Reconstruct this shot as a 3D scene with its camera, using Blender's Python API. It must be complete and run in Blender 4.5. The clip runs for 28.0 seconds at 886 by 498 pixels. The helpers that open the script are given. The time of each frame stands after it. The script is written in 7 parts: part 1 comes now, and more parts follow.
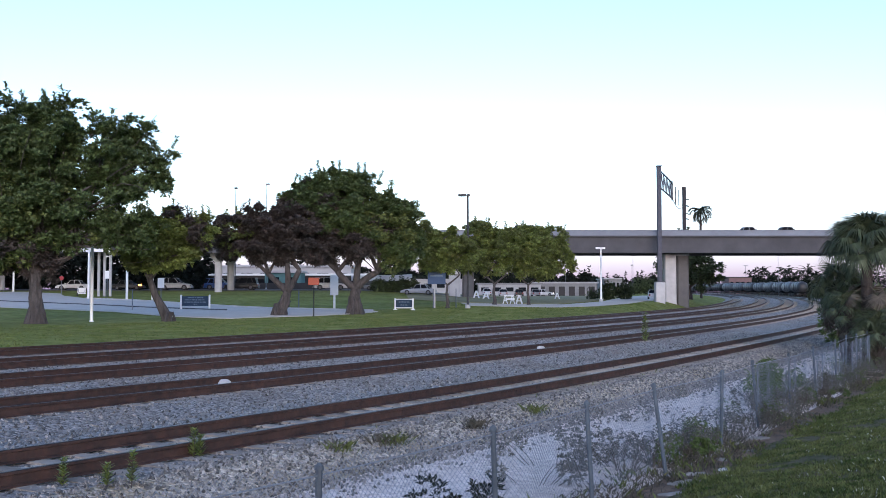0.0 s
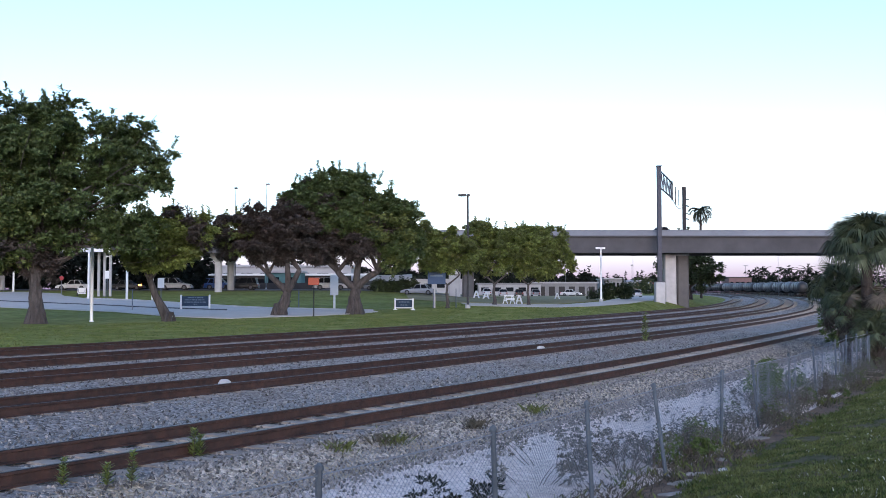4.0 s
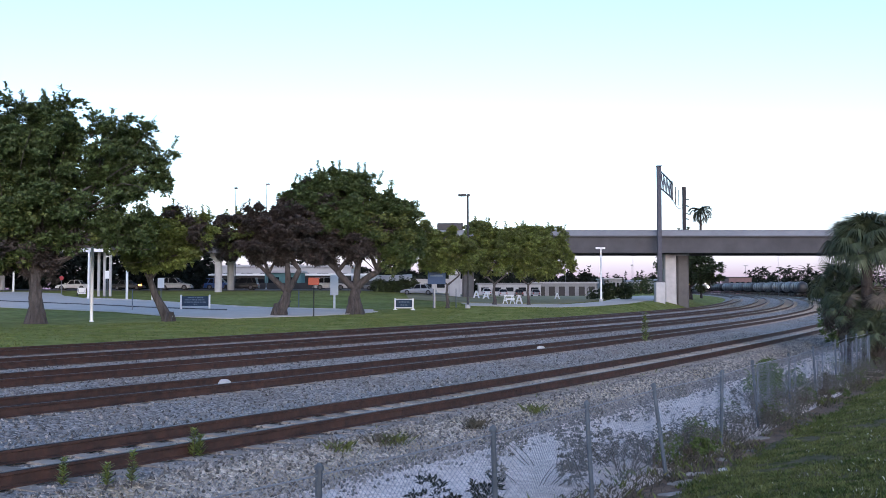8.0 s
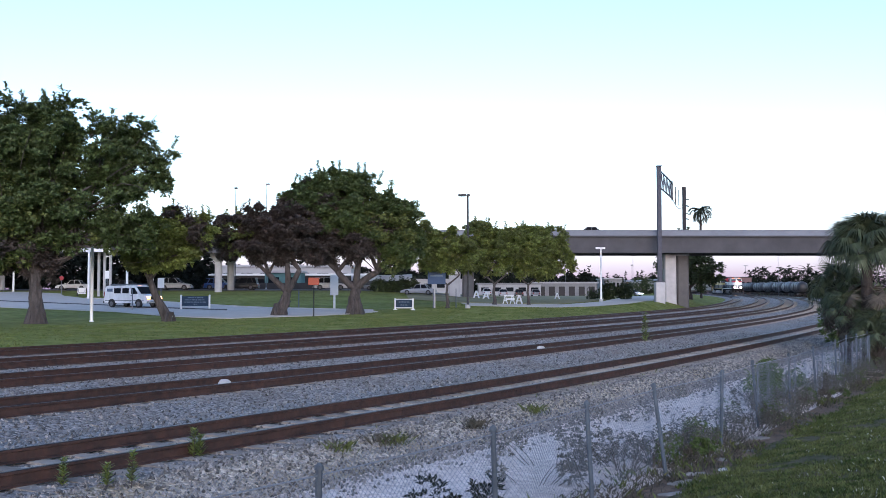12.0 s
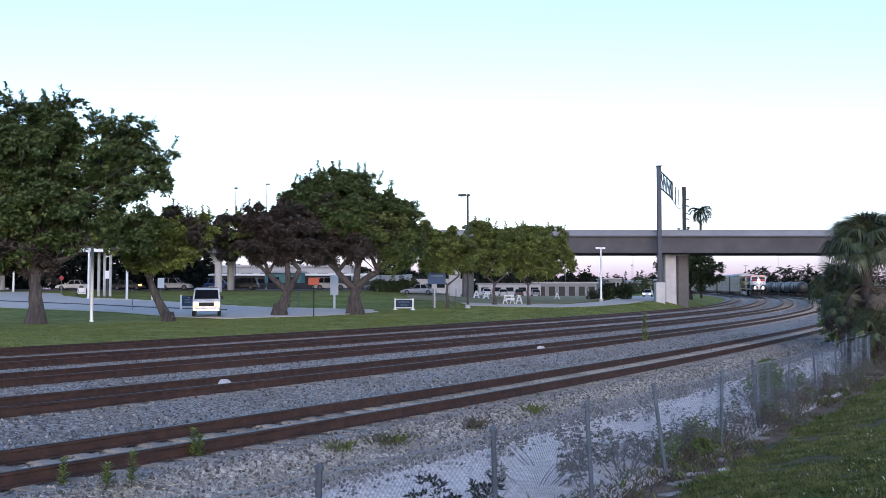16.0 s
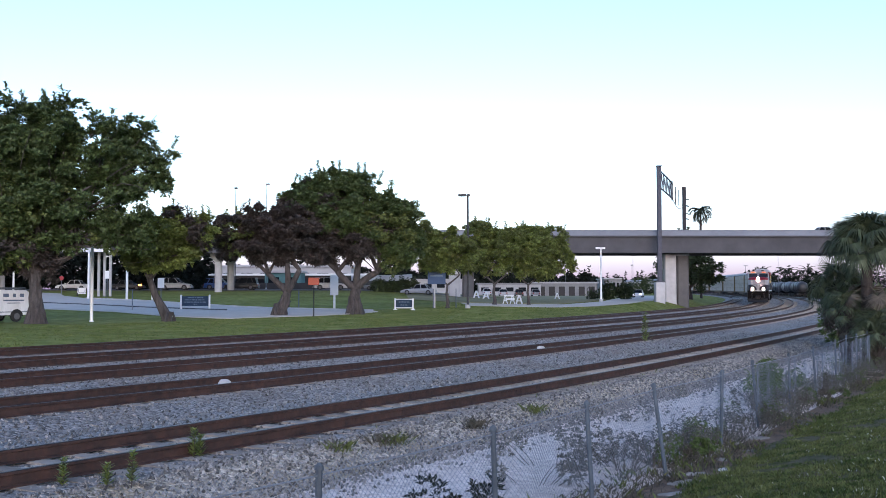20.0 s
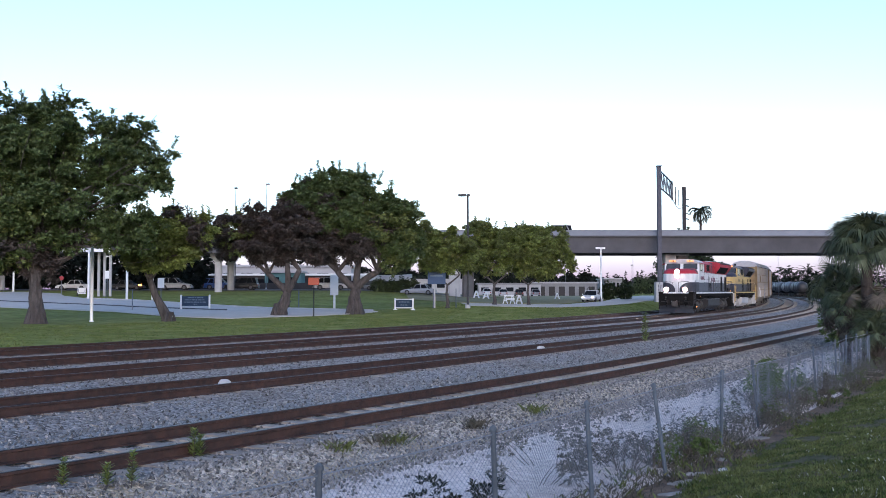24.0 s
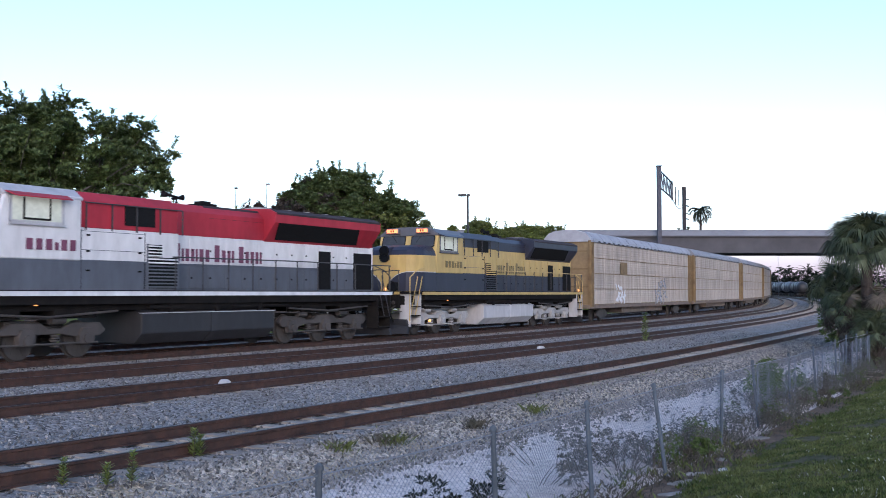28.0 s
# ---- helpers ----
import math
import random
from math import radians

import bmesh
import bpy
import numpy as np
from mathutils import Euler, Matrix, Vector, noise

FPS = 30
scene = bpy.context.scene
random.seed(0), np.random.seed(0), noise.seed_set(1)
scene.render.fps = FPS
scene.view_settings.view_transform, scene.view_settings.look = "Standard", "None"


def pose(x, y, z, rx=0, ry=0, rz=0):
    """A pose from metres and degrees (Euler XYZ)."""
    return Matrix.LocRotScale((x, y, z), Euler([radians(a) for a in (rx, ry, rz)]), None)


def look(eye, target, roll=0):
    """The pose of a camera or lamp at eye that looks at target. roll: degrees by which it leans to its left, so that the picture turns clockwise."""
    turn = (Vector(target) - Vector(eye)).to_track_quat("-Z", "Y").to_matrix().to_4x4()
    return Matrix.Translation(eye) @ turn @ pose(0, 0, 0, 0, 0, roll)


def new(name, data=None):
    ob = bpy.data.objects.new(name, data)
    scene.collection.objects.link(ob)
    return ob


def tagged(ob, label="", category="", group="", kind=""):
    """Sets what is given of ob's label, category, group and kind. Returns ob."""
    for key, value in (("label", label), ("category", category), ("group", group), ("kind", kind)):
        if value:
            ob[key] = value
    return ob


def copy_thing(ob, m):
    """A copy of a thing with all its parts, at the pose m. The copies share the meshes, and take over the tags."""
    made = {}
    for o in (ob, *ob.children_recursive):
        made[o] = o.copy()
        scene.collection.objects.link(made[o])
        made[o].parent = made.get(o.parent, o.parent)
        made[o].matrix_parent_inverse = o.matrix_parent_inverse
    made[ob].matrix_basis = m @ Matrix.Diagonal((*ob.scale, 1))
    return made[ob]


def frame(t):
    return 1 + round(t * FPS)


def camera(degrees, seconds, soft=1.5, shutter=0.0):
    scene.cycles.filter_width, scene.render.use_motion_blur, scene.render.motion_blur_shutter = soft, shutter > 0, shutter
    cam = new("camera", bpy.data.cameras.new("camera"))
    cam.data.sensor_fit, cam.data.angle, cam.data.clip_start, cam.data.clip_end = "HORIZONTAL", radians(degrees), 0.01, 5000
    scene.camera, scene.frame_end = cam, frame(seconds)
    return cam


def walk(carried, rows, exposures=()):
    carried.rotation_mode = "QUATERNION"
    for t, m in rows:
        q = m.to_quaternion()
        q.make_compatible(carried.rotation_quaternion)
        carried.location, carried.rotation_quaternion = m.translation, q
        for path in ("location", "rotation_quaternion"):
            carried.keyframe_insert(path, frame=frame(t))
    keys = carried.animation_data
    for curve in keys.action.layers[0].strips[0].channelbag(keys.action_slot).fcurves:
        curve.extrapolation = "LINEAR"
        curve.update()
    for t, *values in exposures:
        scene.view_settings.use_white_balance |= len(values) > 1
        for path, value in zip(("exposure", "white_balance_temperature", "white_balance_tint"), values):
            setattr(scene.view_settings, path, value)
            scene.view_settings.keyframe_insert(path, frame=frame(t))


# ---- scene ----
cam = camera(45.93, 28.0, soft=0.8, shutter=0.12)
EYE = (0.0, 0.0, 1.833)
SEAT = look(EYE, (0.0, 100.0, 1.833 + 100 * math.tan(radians(2.422))))
walk(cam, [(0.0, SEAT), (28.0, SEAT)], exposures=[(0.0, 1.7, 6280, 18), (28.0, 1.7, 6280, 18)])

# ---- world and sun: dusk, the sun just down behind the camera ----
SUN_AZ, SUN_EL = radians(174), radians(15.0)
world = bpy.data.worlds.new("dusk_sky")
scene.world = world
world.use_nodes = True
wn = world.node_tree
sky = wn.nodes.new("ShaderNodeTexSky")
sky.sky_type = "NISHITA"
sky.sun_disc = False
sky.sun_elevation, sky.sun_rotation = SUN_EL, SUN_AZ
sky.altitude, sky.air_density, sky.dust_density, sky.ozone_density = 0, 1.0, 0.6, 2.35
# the low sky is faintly lavender at dusk
wtc, wsep, wramp, wmul = (wn.nodes.new("ShaderNode" + k) for k in ("TexCoord", "SeparateXYZ", "ValToRGB", "Mix"))
wramp.color_ramp.elements[0].position, wramp.color_ramp.elements[0].color = 0.0, (0.30, 0.24, 0.56, 1)
wramp.color_ramp.elements[1].position, wramp.color_ramp.elements[1].color = 0.10, (1, 1, 1, 1)
wmul.data_type, wmul.blend_type = "RGBA", "MULTIPLY"
wmul.inputs[0].default_value = 1.0
wn.links.new(wtc.outputs["Generated"], wsep.inputs[0])
wn.links.new(wsep.outputs["Z"], wramp.inputs[0])
wn.links.new(sky.outputs[0], wmul.inputs[6])
wn.links.new(wramp.outputs[0], wmul.inputs[7])
wn.links.new(wmul.outputs[2], wn.nodes["Background"].inputs[0])
wn.nodes["Background"].inputs[1].default_value = 0.10
sun = new("sun", bpy.data.lights.new("sun", "SUN"))
sun.data.energy, sun.data.angle, sun.data.color = 0.36, radians(25), (1.0, 0.90, 0.85)
sun.matrix_world = look((0, 0, 0), (-math.sin(SUN_AZ), -math.cos(SUN_AZ), -math.tan(radians(14))))


# ---- materials ----
def mat(name, c1, c2=None, scale=4.0, rough=0.8, metal=0.0, bump=0.0, bscale=None, big=0.0, bigscale=0.3, spec=0.4, vary=0.0, island=0.0, glow=None, stretch=None):
    m = bpy.data.materials.new(name)
    m.use_nodes = True
    nt = m.node_tree
    bsdf = nt.nodes["Principled BSDF"]
    bsdf.inputs["Roughness"].default_value = rough
    bsdf.inputs["Metallic"].default_value = metal
    bsdf.inputs["Specular IOR Level"].default_value = spec
    c2 = c2 or tuple(v * 0.75 for v in c1)
    tc = nt.nodes.new("ShaderNodeTexCoord")
    src = tc.outputs["Object"]
    if stretch:
        mp = nt.nodes.new("ShaderNodeMapping")
        mp.inputs["Scale"].default_value = stretch
        nt.links.new(src, mp.inputs[0])
        src = mp.outputs[0]
    no = nt.nodes.new("ShaderNodeTexNoise")
    no.inputs["Scale"].default_value, no.inputs["Detail"].default_value = scale, 6
    no.inputs["Roughness"].default_value = 0.65
    nt.links.new(src, no.inputs["Vector"])
    ramp = nt.nodes.new("ShaderNodeValToRGB")
    ramp.color_ramp.elements[0].position, ramp.color_ramp.elements[1].position = 0.32, 0.68
    ramp.color_ramp.elements[0].color, ramp.color_ramp.elements[1].color = (*c1, 1), (*c2, 1)
    nt.links.new(no.outputs["Fac"], ramp.inputs[0])
    col = ramp.outputs[0]

    def mul(col, fac, lo, hi):
        mr = nt.nodes.new("ShaderNodeMapRange")
        mr.inputs["To Min"].default_value, mr.inputs["To Max"].default_value = lo, hi
        nt.links.new(fac, mr.inputs["Value"])
        mx = nt.nodes.new("ShaderNodeVectorMath")
        mx.operation = "SCALE"
        nt.links.new(col, mx.inputs[0])
        nt.links.new(mr.outputs[0], mx.inputs["Scale"])
        return mx.outputs[0]
    if big:
        nb = nt.nodes.new("ShaderNodeTexNoise")
        nb.inputs["Scale"].default_value, nb.inputs["Detail"].default_value = bigscale, 4
        nt.links.new(tc.outputs["Object"], nb.inputs["Vector"])
        col = mul(col, nb.outputs["Fac"], 1 - big, 1 + big)
    if vary:
        oi = nt.nodes.new("ShaderNodeObjectInfo")
        col = mul(col, oi.outputs["Random"], 1 - vary, 1 + vary)
    if island:
        ge = nt.nodes.new("ShaderNodeNewGeometry")
        col = mul(col, ge.outputs["Random Per Island"], 1 - island, 1 + island)
    nt.links.new(col, bsdf.inputs["Base Color"])
    if bump:
        bn = nt.nodes.new("ShaderNodeTexNoise")
        bn.inputs["Scale"].default_value, bn.inputs["Detail"].default_value = bscale or scale * 3, 5
        nt.links.new(tc.outputs["Object"], bn.inputs["Vector"])
        bu = nt.nodes.new("ShaderNodeBump")
        bu.inputs["Strength"].default_value, bu.inputs["Distance"].default_value = bump, 0.05
        nt.links.new(bn.outputs["Fac"], bu.inputs["Height"])
        nt.links.new(bu.outputs[0], bsdf.inputs["Normal"])
    if glow:
        bsdf.inputs["Emission Color"].default_value = (*glow[0], 1)
        bsdf.inputs["Emission Strength"].default_value = glow[1]
    return m


def stone_mat(name, c1, c2, cells, bump=0.8, dirt=(0.16, 0.12, 0.09), dirt_amount=0.35, dirt_scale=0.5):
    """Crushed stone: every cell its own grey, dark gaps in the relief, brown dust in patches."""
    m = bpy.data.materials.new(name)
    m.use_nodes = True
    nt = m.node_tree
    bsdf = nt.nodes["Principled BSDF"]
    bsdf.inputs["Roughness"].default_value = 0.9
    bsdf.inputs["Specular IOR Level"].default_value = 0.2
    tc = nt.nodes.new("ShaderNodeTexCoord")
    vo = nt.nodes.new("ShaderNodeTexVoronoi")
    vo.inputs["Scale"].default_value = cells
    nt.links.new(tc.outputs["Object"], vo.inputs["Vector"])
    sep = nt.nodes.new("ShaderNodeSeparateColor")
    nt.links.new(vo.outputs["Color"], sep.inputs[0])
    ramp = nt.nodes.new("ShaderNodeValToRGB")
    ramp.color_ramp.elements[0].color, ramp.color_ramp.elements[1].color = (*c1, 1), (*c2, 1)
    nt.links.new(sep.outputs[0], ramp.inputs[0])
    nb = nt.nodes.new("ShaderNodeTexNoise")
    nb.inputs["Scale"].default_value, nb.inputs["Detail"].default_value = dirt_scale, 6
    nt.links.new(tc.outputs["Object"], nb.inputs["Vector"])
    mr = nt.nodes.new("ShaderNodeMapRange")
    mr.inputs["From Min"].default_value, mr.inputs["From Max"].default_value = 0.45, 0.75
    mr.inputs["To Max"].default_value = dirt_amount
    nt.links.new(nb.outputs["Fac"], mr.inputs["Value"])
    mix = nt.nodes.new("ShaderNodeMix")
    mix.data_type = "RGBA"
    mix.inputs[7].default_value = (*dirt, 1)
    nt.links.new(mr.outputs[0], mix.inputs[0])
    nt.links.new(ramp.outputs[0], mix.inputs[6])
    nt.links.new(mix.outputs[2], bsdf.inputs["Base Color"])
    bu = nt.nodes.new("ShaderNodeBump")
    bu.invert = True
    bu.inputs["Strength"].default_value, bu.inputs["Distance"].default_value = bump, 0.04
    nt.links.new(vo.outputs["Distance"], bu.inputs["Height"])
    nt.links.new(bu.outputs[0], bsdf.inputs["Normal"])
    return m


def glass(name, tint=(0.012, 0.014, 0.018), rough=0.4):
    return mat(name, tint, tint, rough=rough, spec=0.02)


BALLAST = stone_mat("crushed_grey_ballast", (0.075, 0.073, 0.076), (0.43, 0.41, 0.40), 21, dirt=(0.19, 0.14, 0.105), dirt_amount=0.6, dirt_scale=0.35)
STONES = mat("loose_grey_stone", (0.26, 0.25, 0.245), (0.12, 0.115, 0.113), scale=30, rough=0.9, island=0.75, big=.25, bigscale=.6)
SAND = mat("pale_sandy_soil", (0.84, 0.755, 0.725), (0.43, 0.37, 0.345), scale=9, bump=1.0, bscale=12, big=0.35, bigscale=0.5, rough=0.95)
# the lighter noise tone puts sunlit patches into the grass colour
GRASS = mat("mown_grass", (0.100, 0.135, 0.024), (0.250, 0.255, 0.085), scale=1.1, bump=0.8, bscale=30, big=0.5, bigscale=0.16, rough=0.95, spec=0.1)
BLADES = mat("grass_blade", (0.042, 0.070, 0.018), (0.165, 0.175, 0.066), scale=1.9, rough=0.8, island=0.5, spec=0.15)
LAWNBLADES = mat("lawn_grass_blade", (0.070, 0.110, 0.020), (0.180, 0.190, 0.066), scale=.5, rough=0.85, island=0.4, spec=0.1)
DRYBLADES = mat("dry_weed_blade", (0.12, 0.108, 0.09), (0.07, 0.066, 0.052), scale=0.5, rough=0.9, island=0.45, spec=0.1)
GRASS_BANK = mat("rough_bank_grass", (0.050, 0.066, 0.024), (0.150, 0.125, 0.085), scale=3.5, bump=0.8, bscale=45, big=0.4, bigscale=0.5, rough=0.95, spec=0.1)
RUST = mat("rusty_rail_steel", (0.078, 0.036, 0.026), (0.030, 0.018, 0.015), scale=5, rough=0.75, bump=0.3, big=0.3, bigscale=0.8)
SHINE = mat("worn_rail_head", (0.048, 0.034, 0.029), (0.028, 0.022, 0.020), scale=2.5, rough=0.42, metal=0.6)
TIE = mat("weathered_concrete_tie", (0.36, 0.315, 0.28), (0.22, 0.19, 0.165), scale=3, rough=0.9, bump=0.3, vary=0.25)
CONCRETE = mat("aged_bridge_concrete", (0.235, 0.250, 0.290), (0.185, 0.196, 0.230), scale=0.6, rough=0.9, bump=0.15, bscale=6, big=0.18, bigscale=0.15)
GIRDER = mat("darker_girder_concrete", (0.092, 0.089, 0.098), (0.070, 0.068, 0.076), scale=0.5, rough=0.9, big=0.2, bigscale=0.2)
PIER = mat("pale_pier_concrete", (0.50, 0.49, 0.50), (0.40, 0.39, 0.40), scale=0.8, rough=0.9, big=0.12, bigscale=0.3)
PIER_DARK = mat("dark_pier_concrete", (0.135, 0.128, 0.130), (0.10, 0.095, 0.098), scale=0.8, rough=0.9, big=0.12, bigscale=0.3)
PAVE = mat("pale_concrete_paving", (0.52, 0.49, 0.46), (0.42, 0.395, 0.37), scale=0.8, rough=0.9, bump=0.15, bscale=20, big=0.12, bigscale=0.2)
ASPHALT = mat("grey_asphalt", (0.09, 0.09, 0.095), (0.06, 0.06, 0.065), scale=4, rough=0.9, bump=0.2, bscale=30)
BARK = mat("grey_brown_bark", (0.105, 0.090, 0.086), (0.036, 0.031, 0.030), scale=5, rough=0.95, bump=0.8, bscale=12, stretch=(1, 1, 0.25))
PALMBARK = mat("shaggy_palm_bark", (0.062, 0.050, 0.045), (0.030, 0.025, 0.023), scale=7, rough=0.95, bump=0.8, bscale=20)
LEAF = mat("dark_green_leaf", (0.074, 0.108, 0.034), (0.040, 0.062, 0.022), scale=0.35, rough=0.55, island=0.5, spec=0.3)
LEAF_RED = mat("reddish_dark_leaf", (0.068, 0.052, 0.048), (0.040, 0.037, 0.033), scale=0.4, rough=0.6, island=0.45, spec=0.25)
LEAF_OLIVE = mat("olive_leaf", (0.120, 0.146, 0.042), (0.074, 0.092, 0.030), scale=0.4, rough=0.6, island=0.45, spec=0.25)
LEAF_YELLOW = mat("yellow_green_leaf", (0.165, 0.205, 0.050), (0.092, 0.125, 0.036), scale=0.35, rough=0.6, island=0.45, spec=0.25)
FROND = mat("palm_frond_green", (0.086, 0.110, 0.060), (0.050, 0.066, 0.040), scale=0.8, rough=0.6, island=0.4, spec=0.3)
# frond green darkened, so the backlit look of far palms is painted in
FROND_BACKLIT = mat("silhouette_frond", (0.026, 0.034, 0.020), (0.016, 0.022, 0.014), scale=0.8, rough=0.7, island=0.4, spec=0.2)
FROND_DRY = mat("dry_palm_frond", (0.110, 0.094, 0.072), (0.062, 0.053, 0.044), scale=0.8, rough=0.9, island=0.4)
HEDGE = mat("hedge_leaf", (0.04, 0.06, 0.022), (0.028, 0.042, 0.018), scale=0.6, rough=0.7, island=0.5)
# hedge colour darkened to a silhouette; the shade is in the colour
HEDGE_FAR = mat("silhouette_foliage", (0.017, 0.022, 0.017), (0.011, 0.014, 0.012), scale=0.6, rough=0.9, island=0.4, spec=0.1)
GALV = mat("galvanised_steel", (0.17, 0.19, 0.22), (0.11, 0.125, 0.15), scale=6, rough=0.55, metal=0.5, vary=0.15)
FENCEPOST = mat("weathered_blue_grey_steel_tube", (0.105, 0.128, 0.158), (0.068, 0.084, 0.106), scale=6, rough=0.6, metal=0.3, vary=0.15)
WIRE = mat("dull_fence_wire", (0.28, 0.30, 0.34), (0.19, 0.21, 0.25), scale=8, rough=0.6, metal=0.4)
WHITE = mat("white_paint", (0.80, 0.80, 0.80), (0.72, 0.72, 0.73), scale=2, rough=0.5)
BLACK = mat("black_rubber", (0.018, 0.018, 0.019), (0.028, 0.027, 0.027), scale=6, rough=0.8)
CHROME = mat("bright_metal", (0.6, 0.6, 0.62), (0.5, 0.5, 0.52), rough=0.25, metal=1.0)
DARKGLASS = glass("dark_window_glass")
DARKMETAL = mat("dark_painted_metal", (0.05, 0.05, 0.055), (0.035, 0.035, 0.04), scale=4, rough=0.6)
BLUE_SIGN = mat("blue_sign_board", (0.036, 0.060, 0.098), (0.028, 0.050, 0.085), scale=2, rough=0.7, spec=0.15)
SIGN_TEXT = mat("pale_sign_lettering", (0.16, 0.22, 0.28), (0.13, 0.19, 0.25), scale=3, rough=0.6)
ORANGE_SIGN = mat("orange_red_sign", (0.36, 0.06, 0.025), (0.30, 0.05, 0.02), scale=3, rough=0.5)
RED_SIGN = mat("dull_red_sign", (0.30, 0.03, 0.04), (0.24, 0.025, 0.03), scale=3, rough=.6)
GANTRY = mat("dark_grey_gantry_steel", (0.085, 0.088, 0.112), (0.062, 0.064, 0.085), scale=3, rough=0.7)
WOODPOLE = mat("tarred_wooden_pole", (0.055, 0.052, 0.058), (0.04, 0.038, 0.04), scale=4, rough=0.9)
HEADLAMP = mat("lit_headlamp", (1, 1, 1), (1, 1, 1), glow=((1.0, 0.72, 0.52), 70.0))
CARLAMP = mat("lit_car_headlamp", (1, 1, 1), (1, 1, 1), glow=((1.0, 0.26, 0.07), 4.0))
AMBERLAMP = mat("lit_number_board", (0.3, 0.2, 0.1), (0.3, 0.2, 0.1), glow=((1.0, 0.22, 0.07), 0.85))
MARKERLAMP = mat("lit_amber_marker", (1, 0.5, 0.2), (1, 0.5, 0.2), glow=((1.0, 0.35, 0.08), 0.7))
# the rim is no source; its pink glow stands in for lens bloom
LAMPBLOOM = mat("lamp_rim_bloom_glow", (0.3, 0.02, 0.03), (0.3, 0.02, 0.03), glow=((1.0, 0.10, 0.16), 0.26))
LAMPGLASS = mat("dull_lamp_glass", (0.09, 0.09, 0.095), (0.07, 0.07, 0.075), rough=0.6, spec=0.1)
ROADLAMP = mat("lit_road_headlamp", (1, 1, 1), (1, 1, 1), glow=((1.0, 0.80, 0.76), 6.0))
PALE_BLUE = mat("faded_blue_sign_board", (0.055, 0.095, 0.185), (0.045, 0.08, 0.16), scale=2, rough=0.7)
HAZARD = mat("lit_orange_hazard_lamp", (1, 0.4, 0.1), (1, 0.4, 0.1), glow=((1.0, 0.30, 0.07), 2.5))
TAILLAMP = mat("lit_tail_lamp", (0.6, 0.03, 0.03), (0.6, 0.03, 0.03), glow=((1.0, 0.04, 0.06), 2.0))
# the grey base paints in the reflection on the glass
WINDSHIELD = mat("reflection_grey_windshield", (0.060, 0.062, 0.066), (0.040, 0.042, 0.046), scale=1.5, rough=0.25, spec=0.5)
# glows in place of the sky seen through the cab; no lamp inside
SKYPANE = mat("sky_glow_cab_window", (0.5, 0.52, 0.45), (0.36, 0.38, 0.33), glow=((0.90, 1.0, 0.86), 0.07))


# ---- building blocks ----
class Geo:
    """Collects the vertices and faces of one mesh."""

    def __init__(self):
        self.v, self.f = [], []

    def add(self, vs, fs):
        n = len(self.v)
        self.v += [tuple(p) for p in vs]
        self.f += [tuple(i + n for i in q) for q in fs]
        return self

    def box(self, x0, x1, y0, y1, z0, z1, m=None):
        vs = [Vector((x, y, z)) for z in (z0, z1) for y in (y0, y1) for x in (x0, x1)]
        if m is not None:
            vs = [m @ p for p in vs]
        return self.add(vs, [(0, 2, 3, 1), (4, 5, 7, 6), (0, 1, 5, 4), (2, 6, 7, 3), (0, 4, 6, 2), (1, 3, 7, 5)])

    def tube(self, pts, radii, n=10, cap=True):
        pts = [Vector(p) for p in pts]
        rings = []
        side = None
        for i, p in enumerate(pts):
            d = (pts[min(i + 1, len(pts) - 1)] - pts[max(i - 1, 0)]).normalized()
            if side is None:
                side = d.orthogonal().normalized()
            side = (side - d * side.dot(d)).normalized()
            up = d.cross(side)
            r = radii[i] if hasattr(radii, "__len__") else radii
            rings.append([p + side * r * math.cos(2 * math.pi * k / n) + up * r * math.sin(2 * math.pi * k / n) for k in range(n)])
        vs = [q for ring in rings for q in ring]
        fs = []
        for i in range(len(pts) - 1):
            for k in range(n):
                fs.append((i * n + k, i * n + (k + 1) % n, (i + 1) * n + (k + 1) % n, (i + 1) * n + k))
        if cap:
            fs += [tuple(range(n))[::-1], tuple((len(pts) - 1) * n + k for k in range(n))]
        return self.add(vs, fs)

    def cyl(self, p0, p1, r, n=12):
        return self.tube([p0, p1], r, n)

    def prism(self, poly, axis, a, b):
        """A polygon in the two other axes (in order x, y, z), drawn out along axis from a to b."""
        def at(u, w, t):
            return {"x": (t, u, w), "y": (u, t, w), "z": (u, w, t)}[axis]
        n = len(poly)
        vs = [at(u, w, a) for u, w in poly] + [at(u, w, b) for u, w in poly]
        fs = [tuple(range(n)), tuple(range(2 * n - 1, n - 1, -1))]
        fs += [(i, i + n, (i + 1) % n + n, (i + 1) % n) for i in range(n)]
        return self.add(vs, fs)

    def loft(self, rings, cap=True, closed=True):
        n = len(rings[0])
        vs = [p for ring in rings for p in ring]
        fs = []
        for i in range(len(rings) - 1):
            for k in range(n if closed else n - 1):
                fs.append((i * n + k, i * n + (k + 1) % n, (i + 1) * n + (k + 1) % n, (i + 1) * n + k))
        if cap and closed:
            fs += [tuple(range(n))[::-1], tuple((len(rings) - 1) * n + k for k in range(n))]
        return self.add(vs, fs)

    def mesh(self, name, smooth=False, fix=True):
        me = bpy.data.meshes.new(name)
        me.from_pydata(self.v, [], self.f)
        if fix and len(self.f) < 6000:
            bm = bmesh.new()
            bm.from_mesh(me)
            bmesh.ops.recalc_face_normals(bm, faces=bm.faces)
            bm.to_mesh(me)
            bm.free()
        if smooth:
            me.shade_smooth()
        return me


